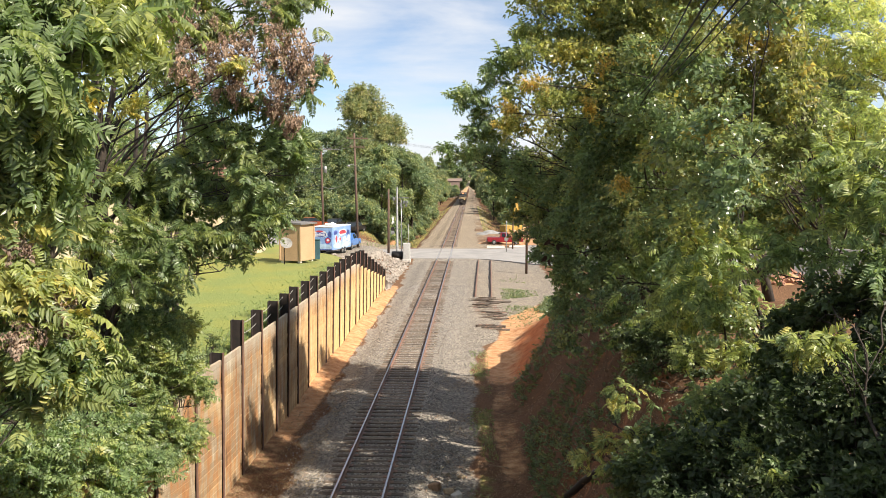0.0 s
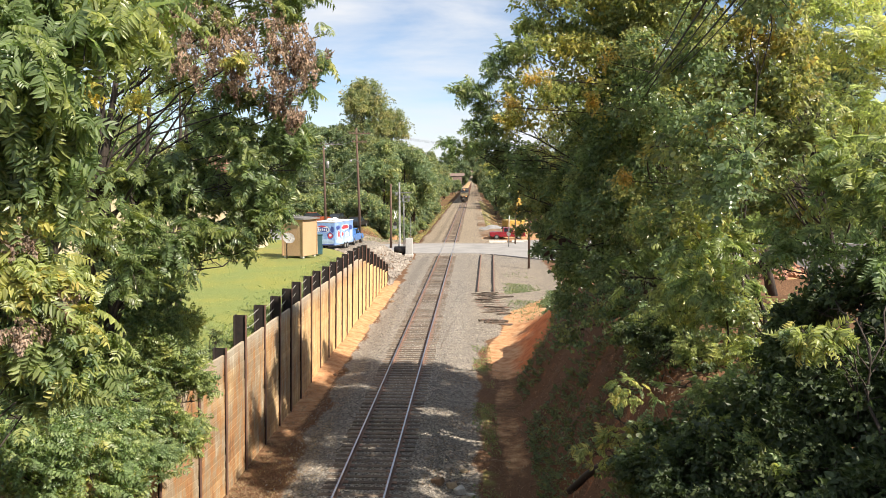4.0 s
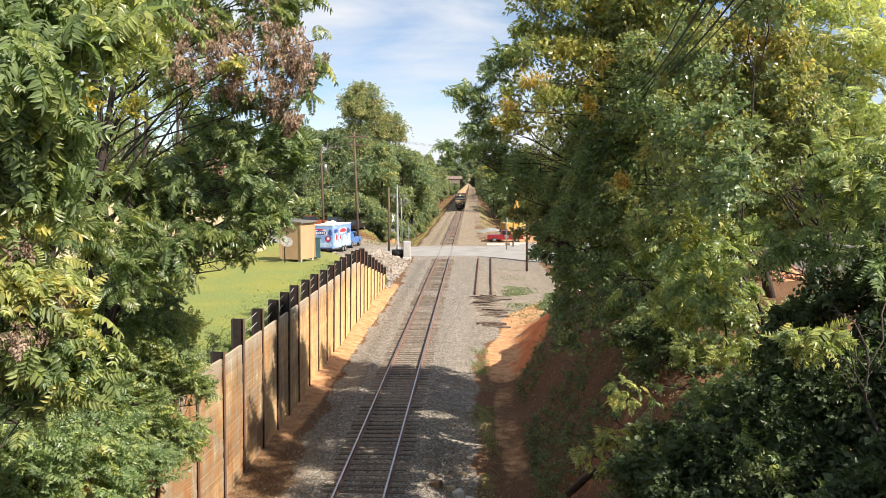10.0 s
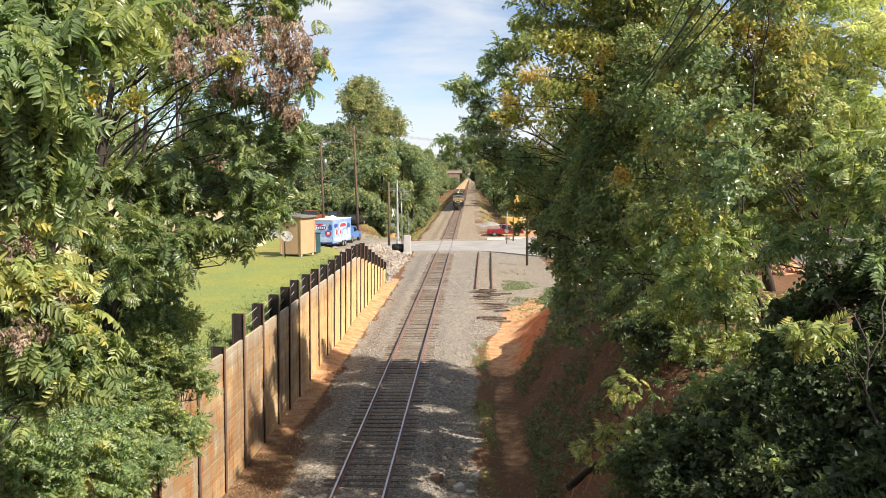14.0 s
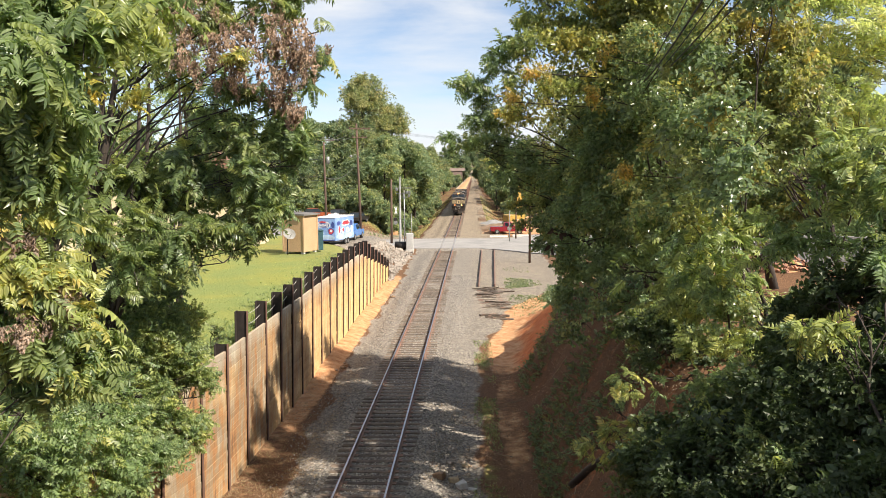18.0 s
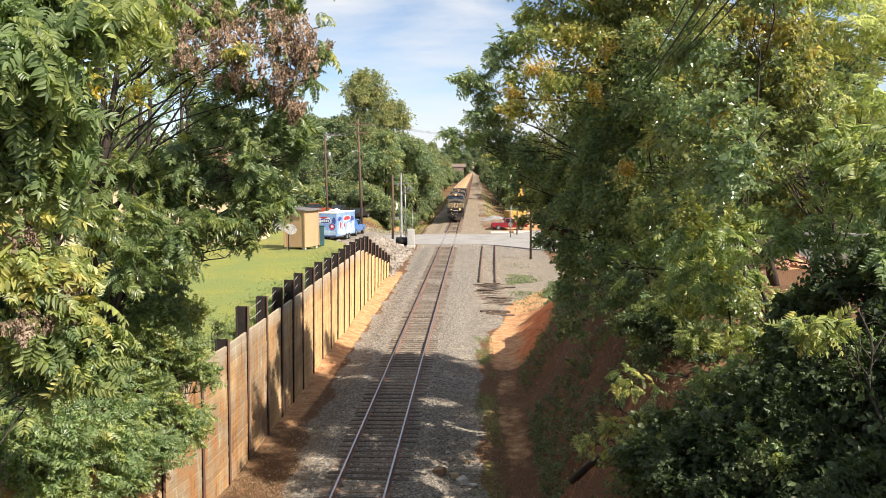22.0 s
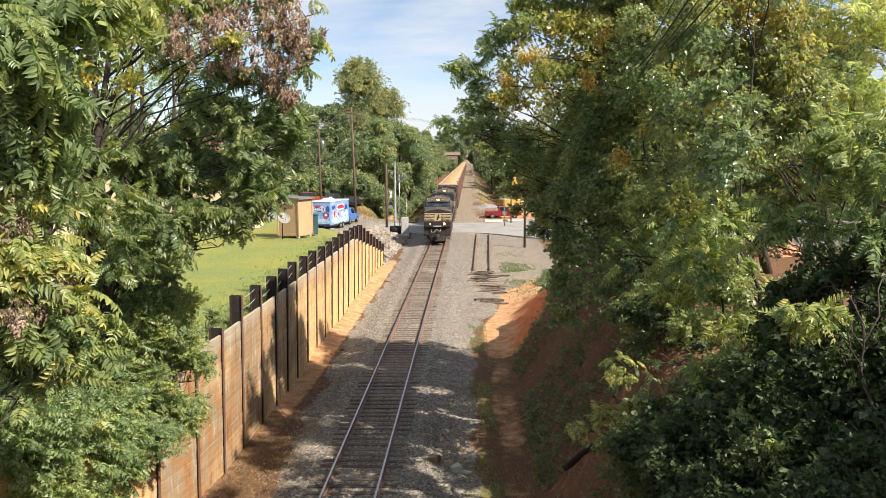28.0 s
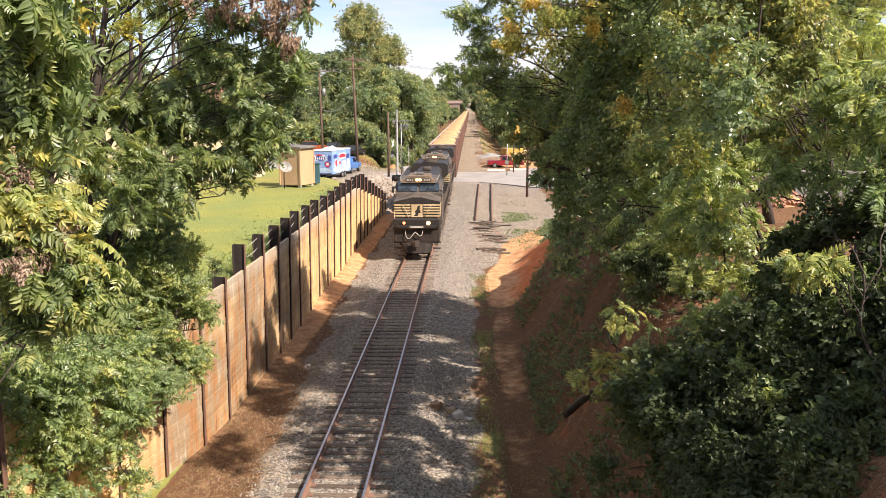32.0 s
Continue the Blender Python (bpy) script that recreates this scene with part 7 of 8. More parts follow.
# ---- yard, crossing and road things ----
TAN = surface("tan_siding", (0.52, 0.345, 0.20), (0.46, 0.305, 0.175), rough=0.8, grain=20, blotch=0.8, bump=0.1)
CREAM_WALL = surface("cream_stucco", (0.72, 0.60, 0.40), (0.62, 0.50, 0.33), rough=0.85, grain=14, blotch=0.6)
ROOFING = surface("grey_shingle", (0.20, 0.19, 0.18), rough=0.9, grain=16, blotch=1.0)
RED_ROOF = surface("red_roof", (0.33, 0.17, 0.12), rough=0.85, grain=10, blotch=0.8)
BRICK = surface("distant_brick", (0.30, 0.22, 0.18), rough=0.9, grain=8)
DULL_ROOF = surface("dull_brown_roof", (0.24, 0.17, 0.14), (0.17, 0.125, 0.105), rough=0.9, grain=9)
TEAL = surface("teal_plastic", (0.035, 0.10, 0.12), rough=0.5, grain=10, bump=0.05)
TRUCK_RED = surface("red_car_paint", (0.26, 0.022, 0.032), (0.22, 0.018, 0.026), rough=0.25, grain=5, bump=0)
TRUCK_BLUE = surface("blue_car_paint", (0.10, 0.24, 0.55), (0.08, 0.19, 0.46), rough=0.25, grain=5, bump=0)
ORANGE_RED = surface("orange_car_paint", (0.34, 0.08, 0.03), rough=0.3, grain=5, bump=0)
SILVER = surface("silver_car_paint", (0.55, 0.56, 0.57), rough=0.3, metal=0.4, grain=5, bump=0)
TYRE = surface("tyre_rubber", (0.025, 0.025, 0.025), rough=0.85, grain=20)
CAR_GLASS = surface("car_glass", (0.04, 0.05, 0.06), rough=0.06, bump=0)
SKYBLUE = surface("sky_blue_vinyl", (0.30, 0.45, 0.70), (0.17, 0.30, 0.60), rough=0.4, grain=6, blotch=0.9, bump=0)
DECAL_RED = surface("red_vinyl", (0.58, 0.06, 0.09), rough=0.4, bump=0)
DECAL_WHITE = surface("white_vinyl", (0.82, 0.84, 0.88), rough=0.4, bump=0)
DECAL_PALE = surface("pale_blue_vinyl", (0.50, 0.68, 0.84), rough=0.4, bump=0)
DECAL_NAVY = surface("navy_vinyl", (0.06, 0.10, 0.36), rough=0.4, bump=0)
CLAY_HEAP = surface("orange_clay", (0.62, 0.36, 0.19), (0.50, 0.27, 0.13), rough=0.95, grain=5, blotch=1.0, bump=0.6)
CAT_YELLOW = surface("machine_yellow", (0.58, 0.36, 0.08), rough=0.5, grain=8)
CONCRETE = surface("pale_concrete", (0.60, 0.57, 0.52), (0.50, 0.47, 0.42), rough=0.9, grain=12)
BRICK_BIT = surface("broken_brick", (0.50, 0.27, 0.18), (0.36, 0.18, 0.12), rough=0.9, grain=12, per_object=0.4)
CABINET_GREY = surface("cabinet_grey", (0.52, 0.51, 0.49), (0.44, 0.43, 0.41), rough=0.5, grain=12, bump=0.05)
BLOCK_WALL = surface("grey_block", (0.34, 0.33, 0.32), rough=0.9, grain=10)


def gz(x, y):
    return float(height(x, y))


def build_shed():
    t = thing("garden_shed", pose(-8.55, 54.8, 3.80, 0, 0, -20), "tan wooden shed with a flat grey roof standing on the lawn", "shed")
    w, d, h = 1.6, 1.75, 2.62
    bm = bmesh.new()
    box(bm, -w / 2, w / 2, -d / 2, d / 2, 0.14, h, 0.01)
    body = part("body", bm, TAN, t)
    for sx in (-1, 1):
        for sy in (-1, 1):
            bm = bmesh.new()
            box(bm, sx * (w / 2) - 0.05, sx * (w / 2) + 0.05, sy * (d / 2) - 0.05, sy * (d / 2) + 0.05, 0.14, h, 0.008)
            part("corner_board", bm, TAN, body)
            bm = bmesh.new()
            box(bm, sx * (w / 2 - 0.15) - 0.1, sx * (w / 2 - 0.15) + 0.1, sy * (d / 2 - 0.15) - 0.1, sy * (d / 2 - 0.15) + 0.1, 0, 0.14)
            part("block", bm, CONCRETE, t)
    bm = bmesh.new()
    prism(bm, [(-w / 2 - 0.18, h + 0.06), (w / 2 + 0.18, h - 0.02), (w / 2 + 0.18, h + 0.08), (-w / 2 - 0.18, h + 0.16)], "y", -d / 2 - 0.18, d / 2 + 0.18)
    part("roof", bm, ROOFING, t, "flat grey felt roof")
    t = thing("satellite_dish", pose(-9.08, 53.2, 3.79, 0, 0, 30), "white satellite dish on a short dark pole beside the shed", "dish")
    bm = bmesh.new()
    tube(bm, [(0, 0, 0), (0, 0, 1.0), (0.08, -0.05, 1.25)], [0.035] * 3, 8)
    part("pole", bm, POST, t)
    bm = bmesh.new()
    rings = []
    for k in range(6):
        r = 0.42 * k / 5
        rings.append([bm.verts.new((r * math.cos(a * math.tau / 18), 0.28 * (r / 0.42) ** 2 * 0.4, r * math.sin(a * math.tau / 18))) for a in range(18)] if k else [bm.verts.new((0, 0, 0))])
    for k in range(18):
        bm.faces.new((rings[0][0], rings[1][k], rings[1][(k + 1) % 18]))
    for a, b in zip(rings[1:], rings[2:]):
        for k in range(18):
            bm.faces.new((a[k], b[k], b[(k + 1) % 18], a[(k + 1) % 18]))
    bmesh.ops.solidify(bm, geom=list(bm.faces), thickness=0.015)
    dish = part("dish", bm, CABINET_GREY, t)
    dish.matrix_local = pose(0.1, -0.05, 1.38, -35, 0, 0) @ pose(0, 0, 0, 0, 0, 180)
    bm = bmesh.new()
    tube(bm, [(0.1, -0.02, 1.1), (0.15, -0.45, 1.45)], [0.012, 0.012], 5)
    part("feed_arm", bm, POST, t)
    t = thing("storage_bin", pose(-7.85, 57.2, 3.76, 0, 0, 20), "dark teal plastic storage bin behind the shed", "bin")
    bm = bmesh.new()
    box(bm, -0.36, 0.36, -0.36, 0.36, 0, 1.35, 0.04)
    part("body", bm, TEAL, t)
    bm = bmesh.new()
    box(bm, -0.4, 0.4, -0.4, 0.4, 1.35, 1.45, 0.03)
    part("lid", bm, TEAL, t)


build_shed()


def build_house():
    t = thing("house", pose(-22.3, 62, 3.5, 0, 0, 6), "cream stucco house with a red-brown roof behind the trees", "house")
    bm = bmesh.new()
    box(bm, -8.8, 8.8, -5, 5, 0, 5.6, 0.02)
    wall = part("wall", bm, CREAM_WALL, t)
    bm = bmesh.new()
    prism(bm, [(-9.3, 5.5), (9.3, 5.5), (6.0, 7.6), (-6.0, 7.6)], "y", -5.4, 5.4)
    part("roof", bm, RED_ROOF, t)
    for x in (-6, -2, 2, 6.2):
        bm = bmesh.new()
        box(bm, x - 0.55, x + 0.55, -5.06, -4.98, 1.0, 2.5, 0.02)
        win = part("window", bm, WHITE, t, "white-framed window")
        bm = bmesh.new()
        box(bm, x - 0.45, x + 0.45, -5.07, -5.05, 1.1, 2.4)
        part("pane", bm, CAR_GLASS, win)
    bm = bmesh.new()
    box(bm, 8.78, 8.86, -2.6, -1.6, 0.2, 2.3, 0.02)
    part("door", bm, WHITE, t, "white side door")
    t = thing("brick_house", pose(-9.8, 620, 0, 0, 0, 2), "far brick house with a red roof beside the line", "house")
    bm = bmesh.new()
    box(bm, -4.6, 4.6, -4, 4, -3, 10.6)
    part("wall", bm, BRICK, t)
    bm = bmesh.new()
    prism(bm, [(-4.6, 10.5), (4.6, 10.5), (0, 12.6)], "x", -6.5, 6.5)
    part("roof", bm, DULL_ROOF, t)


build_house()


def wheel_part(parent, x, y, r=0.38, w=0.24):
    bm = bmesh.new()
    tube(bm, [(x, y - w / 2, r), (x, y - w / 2 + 0.03, r), (x, y + w / 2 - 0.03, r), (x, y + w / 2, r)], [r * 0.86, r, r, r * 0.86], 18)
    tyre = part("wheel", bm, TYRE, parent)
    bm = bmesh.new()
    for s in (-1, 1):
        tube(bm, [(x, y + s * (w / 2 + 0.002), r), (x, y + s * (w / 2 + 0.012), r)], [r * 0.55, r * 0.5], 12)
    part("rim", bm, STEEL, tyre)


def build_pickup(m, paint, label, group=""):
    """A pickup along x, its front at +x."""
    t = thing("pickup_truck", m, label, "pickup", group)
    bm = bmesh.new()
    prism(bm, [(-2.75, 0.55), (-2.75, 1.12), (-0.75, 1.14), (-0.72, 1.18), (1.0, 1.16), (2.55, 1.05), (2.72, 0.9), (2.75, 0.5), (2.2, 0.42), (-2.4, 0.42)], "x" if False else "y", -0.95, 0.95)
    bmesh.ops.bevel(bm, geom=[e for e in bm.edges if abs(e.verts[0].co.y - e.verts[1].co.y) < 0.01], offset=0.05, segments=2, affect="EDGES")
    part("body", bm, paint, t)
    bm = bmesh.new()
    vs = [(-0.78, 1.14), (-0.62, 1.80), (0.42, 1.82), (1.15, 1.14)]
    a = [bm.verts.new((x, -0.88 + 0.13 * (z > 1.5), z)) for x, z in vs] + [bm.verts.new((x, 0.88 - 0.13 * (z > 1.5), z)) for x, z in vs]
    for q in ((0, 1, 2, 3), (7, 6, 5, 4), (0, 4, 5, 1), (1, 5, 6, 2), (2, 6, 7, 3), (3, 7, 4, 0)):
        bm.faces.new([a[i] for i in q])
    bmesh.ops.recalc_face_normals(bm, faces=bm.faces)
    cab = part("cab", bm, paint, t)
    for s in (-1, 1):
        for x0, x1, top0, top1 in ((-0.58, 0.02, -0.52, 0.02), (0.1, 0.92, 0.1, 0.42)):
            bm = bmesh.new()
            y0, y1 = s * 0.875, s * 0.775
            q = [bm.verts.new(p) for p in ((x0, y0, 1.2), (x1, y0, 1.2), (top1, y1, 1.74), (top0, y1, 1.74))]
            f = bm.faces.new(q)
            bmesh.ops.solidify(bm, geom=[f], thickness=0.02)
            part("side_window", bm, CAR_GLASS, cab)
    bm = bmesh.new()
    q = [bm.verts.new(p) for p in ((1.12, -0.8, 1.19), (1.12, 0.8, 1.19), (0.48, 0.7, 1.76), (0.48, -0.7, 1.76))]
    bmesh.ops.solidify(bm, geom=[bm.faces.new(q)], thickness=0.03)
    part("windshield", bm, CAR_GLASS, cab)
    bm = bmesh.new()
    box(bm, -2.82, -2.7, -0.9, 0.9, 0.5, 0.68, 0.03)
    part("bumper", bm, STEEL, t)
    bm = bmesh.new()
    box(bm, 2.7, 2.84, -0.92, 0.92, 0.45, 0.68, 0.03)
    part("bumper", bm, STEEL, t)
    for s in (-1, 1):
        bm = bmesh.new()
        box(bm, 2.62, 2.745, s * 0.75 - 0.14, s * 0.75 + 0.14, 0.78, 0.94, 0.02)
        part("headlight", bm, WHITE, t)
    for x in (-1.7, 1.75):
        for s in (-1, 1):
            wheel_part(t, x, s * 0.86)
    return t


def build_car_small(m, paint, label):
    t = thing("parked_car", m, label, "car", "cars in the car park")
    bm = bmesh.new()
    prism(bm, [(-2.2, 0.35), (-2.25, 0.85), (-1.7, 1.0), (1.0, 0.98), (2.1, 0.82), (2.2, 0.4)], "y", -0.88, 0.88)
    part("body", bm, paint, t)
    bm = bmesh.new()
    prism(bm, [(-1.9, 0.97), (-1.35, 1.5), (0.25, 1.52), (1.0, 0.97)], "y", -0.78, 0.78)
    part("glasshouse", bm, CAR_GLASS, t)
    bm = bmesh.new()
    box(bm, -1.3, 0.2, -0.76, 0.76, 1.49, 1.55, 0.02)
    part("roof", bm, paint, t)
    for x in (-1.35, 1.35):
        for s in (-1, 1):
            wheel_part(t, x, s * 0.8, 0.32, 0.2)
    return t


def disc(bm, cx, cz, rx, rz, y0, y1, n=18, wav=0.0, seed=0):
    pts = [(cx + rx * (1 + wav * math.sin(3 * a + seed)) * math.cos(a), cz + rz * (1 + wav * math.cos(4 * a + seed)) * math.sin(a)) for a in (k * math.tau / n for k in range(n))]
    prism(bm, pts, "y", y0, y1)


def build_trailer():
    """The vending trailer, with bright vinyl pictures, hitched to a blue pickup."""
    t = thing("vending_trailer", pose(-11.71, 86.9, gz(-11.71, 86.9), 0, 0, 78), "white-roofed vending trailer wrapped in blue vinyl with bright shapes", "trailer")
    # local x runs along the trailer to its hitch, y across; the rear and one broad side face the railway
    L, w, z0, z1 = 5.4, 2.35, 0.5, 2.95
    bm = bmesh.new()
    box(bm, -L / 2, L / 2, -w / 2, w / 2, z0, z1, 0.05)
    body = part("body", bm, SKYBLUE, t)
    bm = bmesh.new()
    box(bm, -L / 2 - 0.03, L / 2 + 0.03, -w / 2 - 0.03, w / 2 + 0.03, z1 - 0.02, z1 + 0.09, 0.03)
    part("roof", bm, WHITE, t)
    bm = bmesh.new()
    box(bm, -0.9, 0.2, -0.45, 0.45, z1 + 0.09, z1 + 0.32, 0.06)
    part("air_conditioner", bm, WHITE, t)
    bm = bmesh.new()
    box(bm, 1.2, 1.5, 0.3, 0.6, z1 + 0.09, z1 + 0.35, 0.04)
    part("roof_vent", bm, WHITE, t)
    # the broad side: a red sign over white drifts on pale blue, then the rear: a navy sign with red above it
    side = ((0.0, 0.95, 2.60, 0.36, DECAL_PALE), (-1.9, 2.35, 0.55, 0.22, DECAL_NAVY), (0.2, 2.3, 1.15, 0.34, DECAL_WHITE), (0.2, 2.32, 1.0, 0.22, DECAL_RED), (-1.7, 1.6, 0.38, 0.55, DECAL_WHITE), (-1.65, 1.65, 0.26, 0.36, DECAL_RED), (-0.7, 1.55, 0.45, 0.3, DECAL_WHITE), (-0.6, 1.6, 0.25, 0.2, DECAL_RED),
            (0.7, 1.5, 0.6, 0.34, DECAL_WHITE), (0.8, 1.55, 0.35, 0.2, DECAL_PALE), (1.8, 2.2, 0.5, 0.3, DECAL_NAVY), (2.0, 1.55, 0.35, 0.4, DECAL_WHITE), (2.05, 1.6, 0.2, 0.26, DECAL_RED), (-1.2, 0.95, 0.5, 0.2, DECAL_WHITE), (1.3, 0.9, 0.6, 0.22, DECAL_WHITE))
    for k, (x, z, rx, rz, mt) in enumerate(side):
        bm = bmesh.new()
        disc(bm, x, z, rx, rz, -w / 2 - 0.006 - 0.003 * (k % 4), -w / 2 + 0.01, wav=0.02 if rx > 2 else 0.14, seed=k)
        part("decal", bm, mt, body)
    rear = ((0.0, 0.88, 1.08, 0.30, DECAL_PALE), (-0.25, 2.25, 0.82, 0.36, DECAL_WHITE), (-0.25, 2.18, 0.74, 0.24, DECAL_NAVY), (-0.3, 2.52, 0.45, 0.09, DECAL_RED), (0.62, 1.55, 0.36, 0.36, DECAL_NAVY), (0.62, 1.55, 0.28, 0.28, DECAL_RED), (0.64, 1.6, 0.16, 0.13, DECAL_WHITE), (-0.55, 1.35, 0.4, 0.18, DECAL_PALE), (0.85, 2.2, 0.2, 0.34, DECAL_NAVY))
    for k, (x, z, rx, rz, mt) in enumerate(rear):
        bm = bmesh.new()
        disc(bm, x, z, rx, rz, -0.006 - 0.003 * (k % 4), 0.01, wav=0.03 if rx > 1 else 0.10, seed=k + 9)
        ob = part("decal", bm, mt, body)
        ob.matrix_local = pose(-L / 2, 0, 0, 0, 0, -90)
    # lettering of the rear sign as plain bars
    for k in range(5):
        bm = bmesh.new()
        box(bm, -0.78 + 0.23 * k, -0.63 + 0.23 * k, -0.022, 0.0, 2.05 + 0.02 * (k % 2), 2.31 - 0.03 * (k % 2))
        ob = part("sign_bar", bm, DECAL_WHITE, body)
        ob.matrix_local = pose(-L / 2, 0, 0, 0, 0, -90)
    bm = bmesh.new()
    box(bm, -L / 2 - 0.03, -L / 2 + 0.04, -w / 2 + 0.12, w / 2 - 0.12, 0.56, 0.66, 0.01)
    part("rear_bumper", bm, DECAL_NAVY, t)
    for x in (0.0, 0.75):
        for s in (-1, 1):
            wheel_part(t, x, s * (w / 2 - 0.02), 0.34, 0.2)
    bm = bmesh.new()
    box(bm, -L / 2 + 0.1, L / 2 + 1.0, -0.08, 0.08, 0.42, 0.55)
    box(bm, -L / 2, L / 2, -w / 2, w / 2, 0.45, 0.56, 0.02)
    part("chassis", bm, GRIME, t)
    build_pickup(pose(-11.0, 93.5, gz(-11.0, 93.5), 0, 0, 84), TRUCK_BLUE, "blue pickup parked in front of the vending trailer")


build_trailer()
build_pickup(pose(8.6, 124.6, gz(8.6, 124.6), 0, 0, 2), TRUCK_RED, "dark red pickup parked beyond the crossing")
build_car_small(pose(-19.4, 116, gz(-19.4, 116), 0, 0, 12), ORANGE_RED, "orange-red car parked behind the vending trailer")
for x, y, a, mt, name in ((-24.5, 121, 70, SILVER, "silver car parked under the trees"), (-28, 122, 75, WHITE, "white car parked under the trees"), (-17.5, 124, 80, BLACK, "dark car parked under the trees"), (-14.2, 122, 75, BLACK, "dark car parked beside a pole"), (-32, 123, 75, SILVER, "silver car parked under the trees")):
    build_car_small(pose(x, y, gz(x, y), 0, 0, a), mt, name)


def wire(parent, a, b, sag, r=0.02, mt=None, name="wire"):
    a, b = Vector(a), Vector(b)
    bm = bmesh.new()
    tube(bm, [a.lerp(b, k / 10) - Vector((0, 0, sag * (1 - (k / 5 - 1) ** 2))) for k in range(11)], [r] * 11, 4)
    ob = part(name, bm, mt or DARK_CABLE, parent)
    return ob


def build_poles():
    specs = ((-15.9, 105.0, 14.0, 0.14, -0.2, "tall brown wooden utility pole with a crossarm"), (-10.0, 95.0, 15.0, 0.14, -0.35, "tall dark wooden utility pole with a street lamp"), (-7.5, 106.0, 8.4, 0.15, 0.05, "weathered wooden pole beside the crossing"))
    poles = []
    for x, y, top, r, lean, label in specs:
        z = gz(x, y)
        t = thing("utility_pole", pose(x, y, z), label, "utility pole", "utility poles")
        bm = bmesh.new()
        tube(bm, [(0, 0, -0.3), (lean * 0.5, 0, (top - z) / 2), (lean, 0, top - z)], [r * 1.15, r, r * 0.78], 10)
        part("shaft", bm, WOOD_POLE, t)
        poles.append((t, x + lean, y, top - z, z))
    for i, dz, half in ((0, 0.5, 1.2), (1, 0.6, 1.3), (1, 1.6, 0.9)):
        t, x, y, h, z = poles[i]
        bm = bmesh.new()
        box(bm, -half, half, -0.06, 0.06, h - dz - 0.06, h - dz + 0.06)
        for k in (-0.9, -0.4, 0.4, 0.9):
            tube(bm, [(k * half, 0, h - dz + 0.06), (k * half, 0, h - dz + 0.24)], [0.05, 0.035], 6)
        ob = part("crossarm", bm, WOOD_POLE, t, "wooden crossarm with insulators")
        ob.matrix_local = pose(0, 0, 0, 0, 0, 25)
    t, x, y, h, z = poles[1]
    bm = bmesh.new()
    tube(bm, [(0, 0, h - 4.0), (-0.5, -0.3, h - 3.6), (-0.9, -0.5, h - 3.7)], [0.03] * 3, 6)
    tube(bm, [(-0.9, -0.5, h - 3.7), (-1.0, -0.55, h - 3.9)], [0.1, 0.2], 10)
    part("lamp", bm, STEEL, t, "grey street lamp on a bracket")
    bm = bmesh.new()
    tube(bm, [(0.3, 0, h - 2.9), (0.3, 0, h - 2.0)], [0.22, 0.22], 12)
    part("transformer", bm, STEEL, poles[0][0], "grey transformer can")
    line = thing("power_line", pose(0, 0, 0), "overhead wires strung between the utility poles", "power line")
    a, b = poles[0], poles[1]
    za, zb = a[3] + a[4], b[3] + b[4]
    for k in (-1, 0, 1):
        wire(line, (a[1] + k, a[2], za - 0.3), (b[1] + k, b[2], zb - 0.4), 0.7, 0.022, CABLE)
        wire(line, (a[1] + k, a[2], za - 0.3), (-60 + k, 100 - k, za + 1.5), 1.2, 0.022)
        wire(line, (b[1] + k, b[2], zb - 0.4), (40, 155 + k * 2, zb - 2.2), 1.0, 0.009)
    for k, dz in enumerate((2.9, 3.4, 5.1, 5.6)):
        wire(line, (a[1], a[2], za - dz), (-62, 98, za - dz + 0.8), 1.0, 0.024)
    wire(line, (a[1], a[2], za - 5.2), (b[1], b[2], zb - 4.7), 0.9, 0.03, CABLE)
    wire(line, (a[1] + 0.1, a[2], za - 1.0), (a[1] + 3.0, a[2] - 2, a[4] + 0.1), 0.0, 0.014)
    # bundle of cables close to the bridge
    line = thing("cable_bundle", pose(0, 0, 0), "bundle of dark overhead cables running into the trees", "power line")
    for k in range(5):
        wire(line, (6.45 - 0.17 * k, 9.0, 11.32 - 0.04 * (k % 2)), (8.45 - 0.16 * k, 23.0, 11.75 - 0.05 * k), 0.12, 0.011 + 0.006 * (k % 2))


build_poles()


